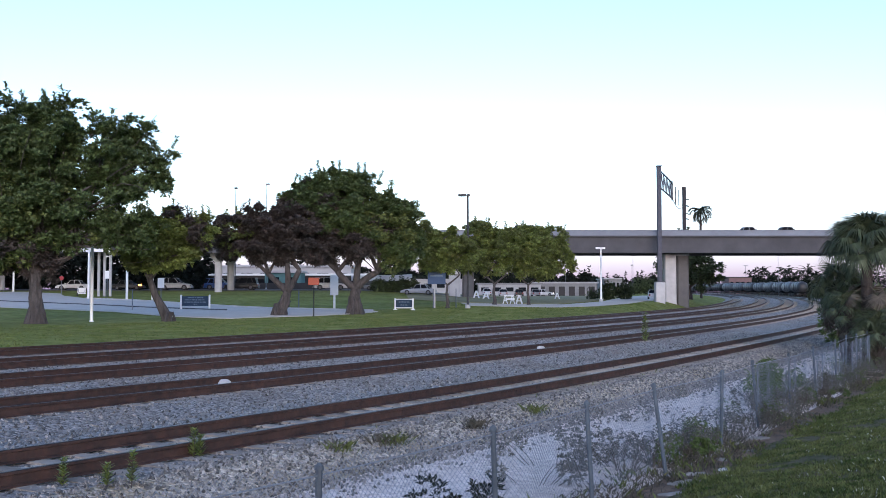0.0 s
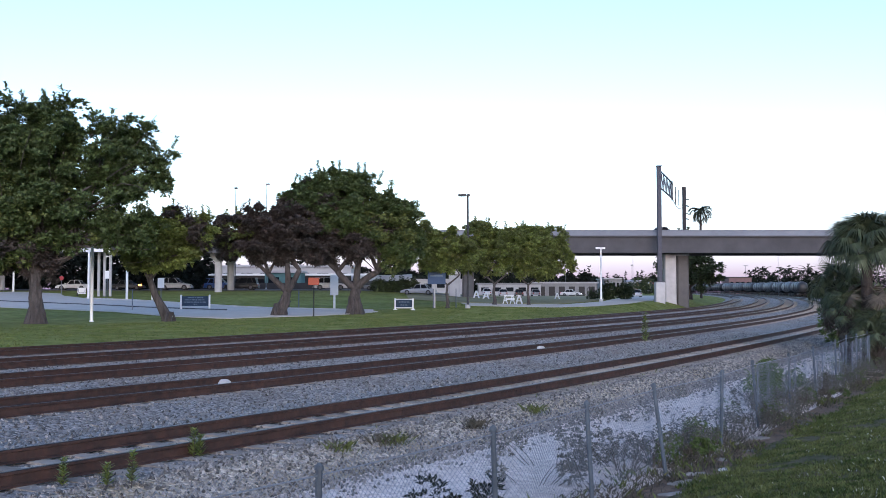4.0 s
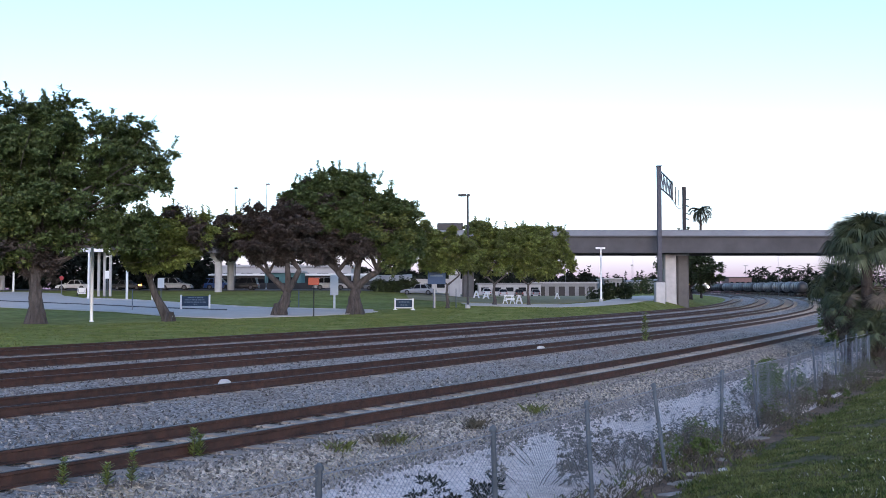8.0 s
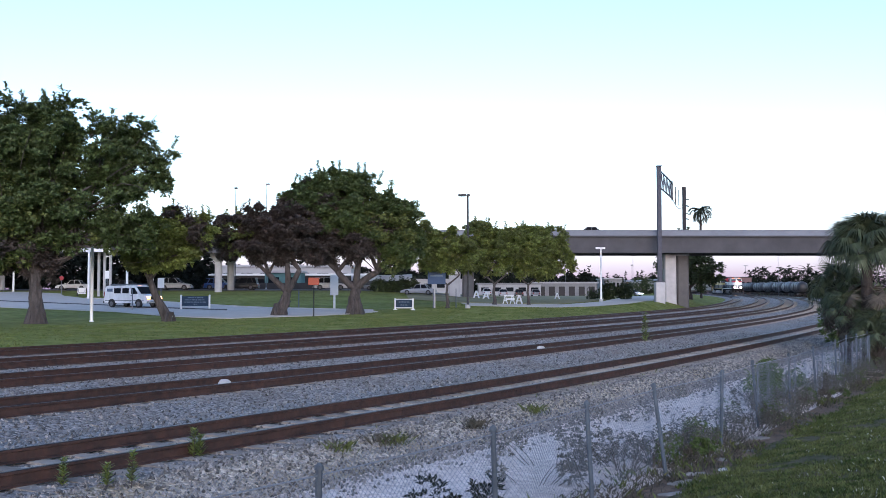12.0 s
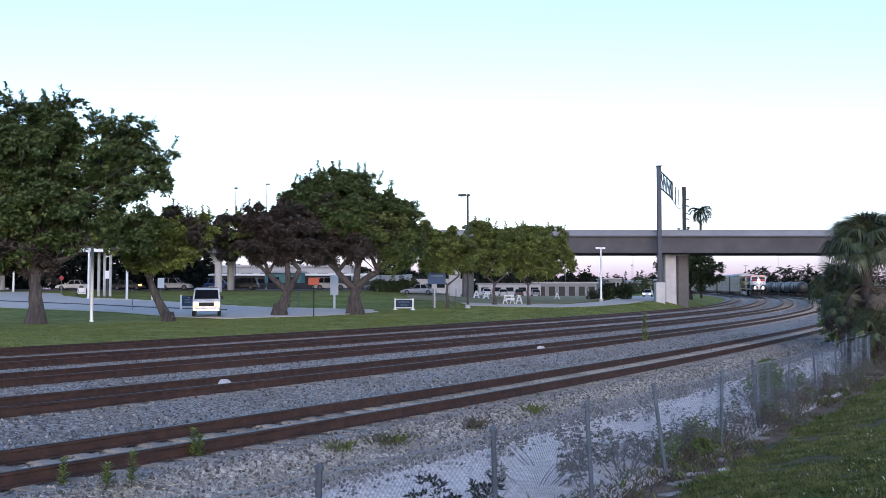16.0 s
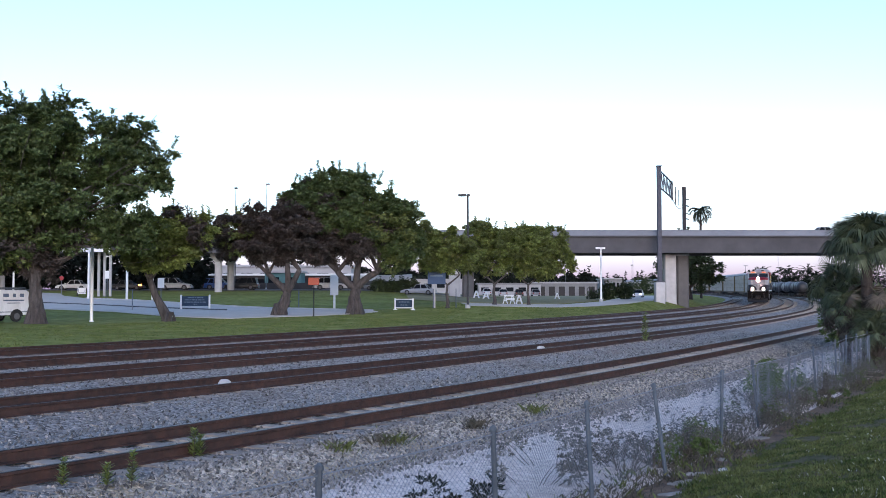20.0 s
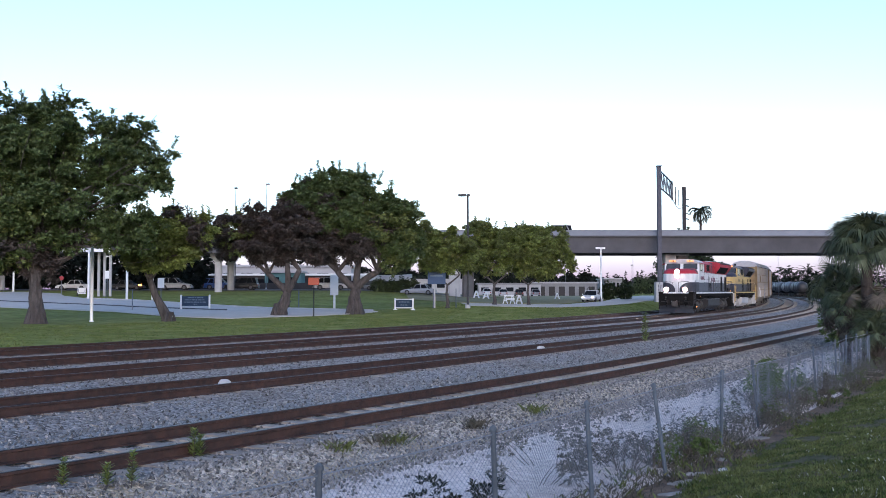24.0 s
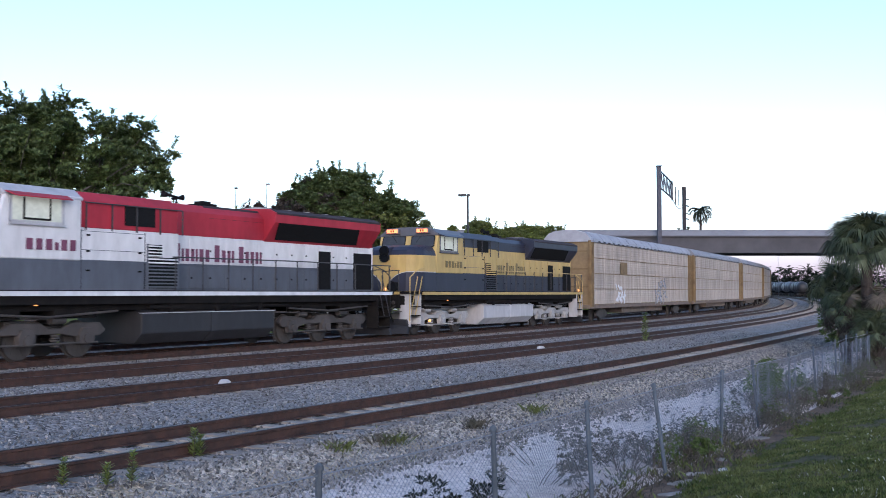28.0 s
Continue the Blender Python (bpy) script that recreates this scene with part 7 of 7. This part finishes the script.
def van():
    t = thing("van", "white panel van with a grey ladder on its roof rack", "van")
    w = 1.0
    side = [(-2.75, .45), (-2.82, .8), (-2.72, 1.9), (-2.55, 2.05), (1.0, 2.08), (1.25, 2.0), (1.95, 1.30), (2.62, 1.12), (2.78, .95), (2.80, .5), (2.6, .40)]
    rings = []
    for y, k, dz in ((-1.0, .97, 0), (-.97, 1, 0), (-.8, 1.0, .02), (.8, 1.0, .02), (.97, 1, 0), (1.0, .97, 0)):
        rings.append([(x * k, y * (1 - .10 * max(0, z - 1.2)), z + (dz if z > 1.8 else 0)) for x, z in side])
    part("body", Geo().loft(rings), P_VAN, t, bevel=.02)
    part("windshield", Geo().add([(1.30, -.82, 1.98), (1.30, .82, 1.98), (1.99, .88, 1.33), (1.99, -.88, 1.33), (1.26, -.82, 1.95), (1.26, .82, 1.95), (1.94, .88, 1.30), (1.94, -.88, 1.30)],
                                 [(0, 1, 2, 3), (4, 7, 6, 5), (0, 4, 5, 1), (1, 5, 6, 2), (2, 6, 7, 3), (3, 7, 4, 0)]), DARKGLASS, t, "dark windshield")

    def sidebox(name, s, x0, x1, z0, z1, m, x2=None, lab=""):
        y = .995 - .10 * max(0, (z0 + z1) / 2 - 1.2)
        ya, yb = s * (y - .03), s * (y + .012)
        x2 = x1 if x2 is None else x2
        lo, hi = 1 - .10 * max(0, z0 - 1.2) + .008, 1 - .10 * max(0, z1 - 1.2) + .008
        return part(name, Geo().add([(x0, s * lo, z0), (x1, s * lo, z0), (x2, s * hi, z1), (x0, s * hi, z1), (x0, s * (lo - .05), z0), (x1, s * (lo - .05), z0), (x2, s * (hi - .05), z1), (x0, s * (hi - .05), z1)],
                                    [(0, 1, 2, 3), (4, 7, 6, 5), (0, 4, 5, 1), (1, 5, 6, 2), (2, 6, 7, 3), (3, 7, 4, 0)]), m, t, lab)
    for s in (-1, 1):
        sidebox("door_window", s, .75, 1.62, 1.28, 1.86, DARKGLASS, 1.15)
        sidebox("door_seam", s, .66, .68, .55, 1.95, DARKMETAL)
        sidebox("side_moulding", s, -2.6, 2.4, .62, .68, GALV)
        part("door_handle", Geo().box(.74, .9, min(s * 1.0, s * 1.03), max(s * 1.0, s * 1.03), 1.1, 1.16), DARKMETAL, t)
        part("mirror", Geo().box(1.45, 1.6, min(s * 1.02, s * 1.22), max(s * 1.02, s * 1.22), 1.3, 1.52), BLACK, t, bevel=.02)
        hl = part("headlight", Geo().box(2.74, 2.84, min(s * .58, s * .92), max(s * .58, s * .92), .82, 1.06), CARLAMP, t, "lit headlight", bevel=.02)
        part("indicator", Geo().box(2.74, 2.83, min(s * .58, s * .92), max(s * .58, s * .92), .72, .80), MARKERLAMP, hl)
        part("tail_light", Geo().box(-2.84, -2.74, min(s * .84, s * .97), max(s * .84, s * .97), .9, 1.5), REDLENS, t)
        for x in (-1.75, 1.75):
            part("wheel_arch", Geo().prism([(x + .47 * math.cos(a), .36 + .47 * math.sin(a)) for a in np.linspace(0, math.pi, 9)], "y", min(s * .8, s * 1.012), max(s * .8, s * 1.012)), BLACK, t)
            add_wheel(t, x, s * .92, .36, VAN_WHEELS)
    sidebox("rear_window", -1, -.4, .45, 1.34, 1.84, DARKGLASS)
    sidebox("rear_window", -1, -1.5, -.62, 1.34, 1.84, DARKGLASS)
    part("grille", Geo().box(2.76, 2.83, -.56, .56, .78, 1.04), BLACK, t)
    part("front_bumper", Geo().box(2.7, 2.92, -.96, .96, .40, .62), CHROME, t, bevel=.03)
    part("rear_bumper", Geo().box(-2.95, -2.76, -.96, .96, .42, .58), BLACK, t, bevel=.03)
    part("rear_doors", Geo().box(-2.80, -2.755, -.9, -.02, .62, 1.85).box(-2.80, -2.755, .02, .9, .62, 1.85), P_VAN, t)
    rack = part("roof_rack", Geo().box(-2.3, 1.0, -.72, -.66, 2.16, 2.20).box(-2.3, 1.0, .66, .72, 2.16, 2.20), GALV, t)
    for x in (-2.1, -.7, .8):
        part("rack_bar", Geo().box(x - .03, x + .03, -.78, .78, 2.13, 2.17).box(x - .03, x + .03, -.75, -.69, 2.02, 2.14).box(x - .03, x + .03, .69, .75, 2.02, 2.14), GALV, rack)
    lad = part("ladder", Geo().box(-2.7, 1.5, .15, .2, 2.18, 2.25).box(-2.7, 1.5, .5, .55, 2.18, 2.25), GALV, t)
    for k in range(11):
        part("rung", Geo().box(-2.5 + .38 * k, -2.46 + .38 * k, .2, .5, 2.20, 2.23), GALV, lad)
    ink = mat("grey_blue_van_lettering", (0.12, 0.15, 0.22), (0.10, 0.13, 0.2), rough=.5)
    for s in (-1, 1):
        g = Geo()
        y = .985
        for x0, x1 in ((-2.3, -2.0), (-1.72, -1.5), (-1.2, -.8)):
            xs = (x0, x1) if s > 0 else (x0, x1)
            g.box(xs[0], xs[1], min(s * (y - .03), s * .965), max(s * (y - .03), s * .968), 1.62, 1.84)
        g.box(-2.3, -.8, min(s * .95, s * .988), max(s * .95, s * .988), 1.36, 1.44).box(-2.0, -1.1, min(s * .95, s * 1.0), max(s * .95, s * 1.0), 1.20, 1.25)
        if s > 0:
            part("side_lettering", g, ink, t, "plain grey-blue lettering blocks")
            part("door_emblem", Geo().box(.95, 1.35, .99, 1.004, .98, 1.10).box(1.05, 1.25, .99, 1.004, 1.12, 1.18), ink, t)
        else:
            part("side_lettering", Geo().box(-2.4, -1.7, -.985, -.94, 1.5, 1.8), ink, t, "plain grey-blue lettering blocks")
    return t


VAN = van()

# vehicles on the bridge and on the side road
BRIDGE = [(sedan("silver saloon car on the bridge", (0.35, 0.35, 0.38)), [(0, 40.4), (7.0, -58.8)]),
          (sedan("dark saloon car on the bridge", (0.05, 0.05, 0.06)), [(0, 45.5), (7.2, -56.6)]),
          (sedan("grey off-road car on the bridge", (0.15, 0.15, 0.17), 4.7, 1.7, 1.9, True), [(0, 10.0), (4.5, -56.9)]),
          (sedan("black saloon car on the bridge", (0.03, 0.03, 0.035)), [(0, 90.6), (3.0, 45.3), (9.7, -55.7)]),
          (sedan("dark grey saloon car on the bridge", (0.07, 0.07, 0.08)), [(0, 218.8), (10.5, 46.2), (16.7, -55.7)]),
          (sedan("white saloon car on the bridge", (0.5, 0.5, 0.52)), [(0, 261.6), (20.0, 50.5), (28, -33.9)]),
          (sedan("silver saloon car crossing the bridge", (0.35, 0.36, 0.38)), [(0, 423.8), (24.5, 45.2), (28, -9.0)]),
          (sedan("grey saloon car crossing the bridge", (0.2, 0.2, 0.22)), [(0, 505.3), (26.0, 44.6), (28, 9.1)]),
          (sedan("pale off-road car crossing the bridge", (0.4, 0.4, 0.42), 4.7, 1.7, 1.9, True), [(0, 366.1), (24.0, 15.0), (28, -43.5)]),
          (sedan("dark off-road car crossing the bridge", (0.06, 0.06, 0.07), 4.7, 1.7, 1.9, True), [(0, 361.0), (24.0, 10.0), (28, -48.6)])]
lorry = thing("lorry", "dark flat-topped pickup lorry crossing the bridge", "lorry")
part("cargo_box", Geo().box(-2.9, .5, -1.0, 1.0, .7, 1.95), DARKMETAL, lorry, bevel=.03)
part("cab", Geo().prism([(.6, .5), (1.9, .5), (1.9, .85), (1.2, 1.0), (.6, 1.1)], "y", -.9, .9), DARKMETAL, lorry, bevel=.04)
part("windshield", Geo().box(.5, .53, -.85, .85, 1.15, 1.7), DARKGLASS, lorry)
for x in (-1.9, 1.2):
    for y in (-.85, .85):
        add_wheel(lorry, x, y, .42)
BRIDGE.append((lorry, [(0, 115.6), (5.5, 37.6), (12.5, -61.6)]))
ROAD_CAR = sedan("white saloon car with lit headlights on the side road", (0.6, 0.6, 0.62), lights="on", group="cars on the road")
SIDE_CAR = sedan("white saloon car driving away on the side road", (0.62, 0.62, 0.64), group="cars on the road")


# ---- plants and oddments along the tracks and the fence ----
WEED = mat("grey_green_weed_leaf", (0.150, 0.150, 0.135), (0.105, 0.105, 0.095), scale=2.0, rough=.9, island=.5, spec=.1)
WEED_GREEN = mat("fresh_weed_leaf", (0.10, 0.15, 0.05), (0.07, 0.105, 0.035), scale=2.0, rough=.8, island=.4, spec=.15)
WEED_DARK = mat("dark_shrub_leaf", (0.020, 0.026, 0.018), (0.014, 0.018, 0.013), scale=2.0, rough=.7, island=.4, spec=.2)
TWIG = mat("brown_twig", (0.13, 0.115, 0.11), (0.09, 0.08, 0.075), scale=5, rough=.95)


def shrub(label, a, o, w, h, count, material, seed, leaf=.09, z=None):
    rng = np.random.default_rng(seed)
    p = on_line(a, o)
    base = p.z - .93 if z is None else z
    t = thing("shrub", label, "shrub", "shrubs by the fence", at=pose(p.x, p.y, base))
    n = max(2, int(w / .35))
    blobs = [(p.x + rng.uniform(-.5, .5) * w, base + h * rng.uniform(.3, .75), h * rng.uniform(.22, .42)) for _ in range(n)]
    me = leaf_mesh("foliage", blobs, p.y, 1.0, count, leaf, material, rng, open_=.9)
    me.transform(Matrix.Translation((-p.x, -p.y, -base)))
    tagged(part("foliage", me, material, t), kind="stuff")
    g = Geo()
    for b in blobs:
        for _ in range(3):
            tip = Vector((b[0] - p.x + rng.normal() * .1, rng.normal() * .12, b[1] - base + rng.uniform(0, .5) * b[2]))
            pts, rad = limb((tip.x * .3, 0, -.05), tip, .010, .003, rng, n=4)
            g.tube(pts, rad, 4)
    part("twig", g, TWIG, t, fix=False)
    return t


rs = random.Random(77)
for i in range(64):
    a = 1.5 + 28 * (i / 64) ** 1.1
    hgt = rs.uniform(.30, .75)
    shrub("dull grey-green weeds tangled in the fence", a, 19.35 + rs.uniform(-.35, .35), rs.uniform(1.0, 1.8), hgt, 190, (WEED, WEED, WEED_GREEN, WEED, DRYBLADES)[i % 5], 300 + i, leaf=.036)
shrub("green leafy shrub behind the fence", 11.6, 19.1, 1.3, .9, 380, WEED_GREEN, 371, leaf=.07)
shrub("green leafy shrub behind the fence", 13.2, 19.0, 1.0, 1.0, 260, WEED_GREEN, 372, leaf=.07)
shrub("spreading grey-green shrub behind the fence", 1.0, 18.3, 1.5, .7, 170, WEED, 373, leaf=.06)
shrub("spreading grey-green shrub behind the fence", -.3, 18.6, 1.3, .5, 110, WEED, 374, leaf=.06)
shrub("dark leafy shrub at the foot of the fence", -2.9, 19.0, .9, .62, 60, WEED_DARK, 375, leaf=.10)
shrub("low green bush at the foot of the fence", 3.3, 20.0, .5, .4, 110, WEED_GREEN, 376, leaf=.05)
for i in range(9):
    a, o = rs.uniform(-3, 16), rs.uniform(16.2, 18.4)
    shrub("dry brown scrub on the sandy slope", a, o, rs.uniform(.6, 1.3), rs.uniform(.15, .4), 60, WEED, 410 + i, leaf=.035, z=float(on_line(a, o).z) - .74 - .05 * (o - 16.3))
for i, (x, y, h) in enumerate(((-4.45, 12.3, .30), (-3.95, 12.35, .24), (-3.7, 12.5, .34), (-3.42, 14.4, .36), (-3.36, 14.5, .28))):
    weed("small upright green weed in the ballast", x, y, -.47, h * 1.25, 380 + i, LEAF_YELLOW, 70, .085)
weed("tall thin green weed between the tracks", 8.19, 42.5, -.34, 1.35, 390, LEAF_YELLOW, 80, .2)
for i, (a, o) in enumerate(((-1.0, 15.55), (-.9, 15.7), (.0, 15.75), (.2, 15.9), (2.5, 16.0), (5.0, 15.9))):
    p = on_line(a, o)
    blades("dry_tuft", (np.full(16, p.x), np.full(16, p.y), np.full(16, p.z - .55)), (.06, .2), LEAF_OLIVE if i % 2 else DRYBLADES, "dry yellowish grass tuft in the ballast", "grass tuft", 400 + i, spread=.12, width=.006)


def block(label, a, o, z, size, seed, material=WHITE):
    rng = random.Random(seed)
    p = on_line(a, o, z)
    bm = bmesh.new()
    bmesh.ops.create_icosphere(bm, subdivisions=2, radius=1.0)
    for v in bm.verts:
        v.co = Vector((v.co.x * size[0], v.co.y * size[1], max(v.co.z, -.3) * size[2])) * rng.uniform(.88, 1.1)
    me = bpy.data.meshes.new("rock")
    bm.to_mesh(me)
    bm.free()
    ob = part("rock", me, material, at=pose(p.x, p.y, p.z, 0, 0, rng.uniform(0, 90)))
    return tagged(ob, label, "rock")


block("pale grey pointed lump of stone between the rails", 4.0, 8.62, -.22, (.15, .10, .11), 1, PIER)
block("pale grey pointed lump of stone between the rails", 21.0, 8.62, -.22, (.19, .12, .11), 2, PIER)
block("white pebble in the ballast", -1.0, 9.75, -.36, (.06, .05, .03), 3)
block("pale flat stone on the ballast", 4.5, 14.0, -.42, (.17, .10, .04), 4, PIER)
for i, (a, o, w) in enumerate(((1.2, 20.35, .42), (1.9, 20.2, .26), (3.4, 20.15, .2), (6.1, 20.0, .34), (7.0, 19.95, .2), (.3, 20.5, .3), (9.4, 19.9, .22))):
    block("flat pale slab of rubble on the bare soil", a, o, -.925, (w, w * .5, .05), 60 + i, RUBBLE)
block("grey lump of rubble by the fence", 4.5, 20.3, -.93, (.22, .12, .05), 5, PIER_DARK)
block("grey lump of rubble by the fence", 8.5, 20.4, -.92, (.25, .15, .05), 6, PIER_DARK)
block("grey lump of rubble by the fence", 2.4, 20.5, -.92, (.16, .12, .06), 7, PIER)
# added dark row in place of the shadow below the tank cars
shrub_row = leafy("bush", "low dark weeds standing in for shadow beside the far track", "shrubs", 119, 338, 26, 3, 1.6, 1100, HEDGE_FAR, 78, size=.5)


# ---- what moves ----
def train_at(t):
    u = 28.0 - t
    return 18.73 * u - 0.0687 * u * u - .5 * (1 - math.exp(-u * 2.2)) * math.exp(-u / 8)


def car_pose(a, base):
    p, q = on_line(a - base / 2), on_line(a + base / 2)
    m = (p + q) / 2
    d = p - q
    return pose(m.x, m.y, m.z, 0, -math.degrees(math.atan2(d.z, d.xy.length)), math.degrees(math.atan2(d.y, d.x)))


def glide(points):
    """(t, x, y, yaw) to rows that follow the ground."""
    return [(t, pose(x, y, gz(x, y) + .07, 0, 0, yaw)) for t, x, y, yaw in points]


VAN_WAY = [(0, -110, 133, -22), (9, -46, 107, -22), (11, -35.2, 102.5, -24), (12.5, -26.9, 98, -34), (13.5, -22.5, 93, -47), (14.5, -19.9, 87.2, -58), (15, -19, 84.3, -66), (15.5, -18.3, 81.8, -72),
           (16, -18, 79.8, -78), (16.5, -18.2, 78.4, -86), (17, -18.6, 77.2, -95), (17.5, -20.2, 75.8, -103), (18, -21.6, 74.2, -110), (18.5, -23.2, 72.6, -116), (19, -24.9, 70.9, -120),
           (19.5, -27.2, 69.2, -122), (20, -29.7, 67.6, -124), (21, -34.8, 64.3, -127), (22.5, -41, 60.5, -130), (28, -43, 59.2, -130)]
ROAD_WAY = [(0, 22.0, 229, -12), (3.5, 27.2, 229, -14), (5.5, 30.6, 229, -16), (7.5, 33.4, 229, -20), (11, 39.0, 228.5, -30), (13, 42.2, 225, -70), (15, 42, 215, -107), (18, 39, 205, -107), (20, 36, 193, -106), (21, 33.2, 181, -105), (21.5, 31.5, 173, -104), (23.5, 21.0, 138, -112), (24, 18.8, 132.5, -110), (24.5, 17.0, 128, -108), (25, 14.9, 124.8, -108),
            (25.5, 12.7, 121.8, -122), (26, 9.8, 120, -150), (27, .5, 120, 180), (28, -7, 121, 175)]
SIDE_WAY = [(0, 33.2, 165, 80), (1, 34.4, 175, 82), (2, 35.6, 184, 83), (3, 36.6, 194, 84), (5.5, 38.2, 213, 88), (7, 38.3, 219, 90), (28, 38.3, 219.2, 90)]


def travelled(way, t):
    """Metres gone along a way of (t, x, y, yaw) by the time t."""
    s = 0.0
    for (t0, x0, y0, _), (t1, x1, y1, _) in zip(way, way[1:]):
        u = min(max((t - t0) / (t1 - t0), 0), 1)
        s += math.hypot(x1 - x0, y1 - y0) * u
    return s


def motions():
    times = [i * .5 for i in range(57)]
    walk(LOCO_A, [(t, car_pose(train_at(t) + 11.3, 13.4)) for t in times])
    walk(LOCO_B, [(t, car_pose(train_at(t) + 33.9, 13.4)) for t in times])
    for i, car in enumerate(RACKS):
        walk(car, [(t, car_pose(train_at(t) + 45.2 + 14.25 + 28.5 * i, 20.0)) for t in times])
    spins = [i / 30 for i in range(841)]
    for w, place_, r, _ in SPINNERS:
        walk(w, [(t, Matrix.Translation(place_) @ pose(0, 0, 0, 0, -math.degrees(train_at(t) / r), 0)) for t in spins])
    walk(VAN, glide(VAN_WAY))
    fine = [i * .1 for i in range(281)]
    for w, place_ in VAN_WHEELS:
        walk(w, [(t, Matrix.Translation(place_) @ pose(0, 0, 0, 0, math.degrees(travelled(VAN_WAY, t) / .36), 0)) for t in fine])
    walk(ROAD_CAR, glide(ROAD_WAY))
    walk(SIDE_CAR, glide(SIDE_WAY))
    for car, stops in BRIDGE:
        walk(car, [(t, pose(x, 139.6, 9.2, 0, 0, 180)) for t, x in stops] + ([(28.0, pose(stops[-1][1] - 60, 139.6, 9.2, 0, 0, 180))] if stops[-1][0] < 28 else []))


motions()
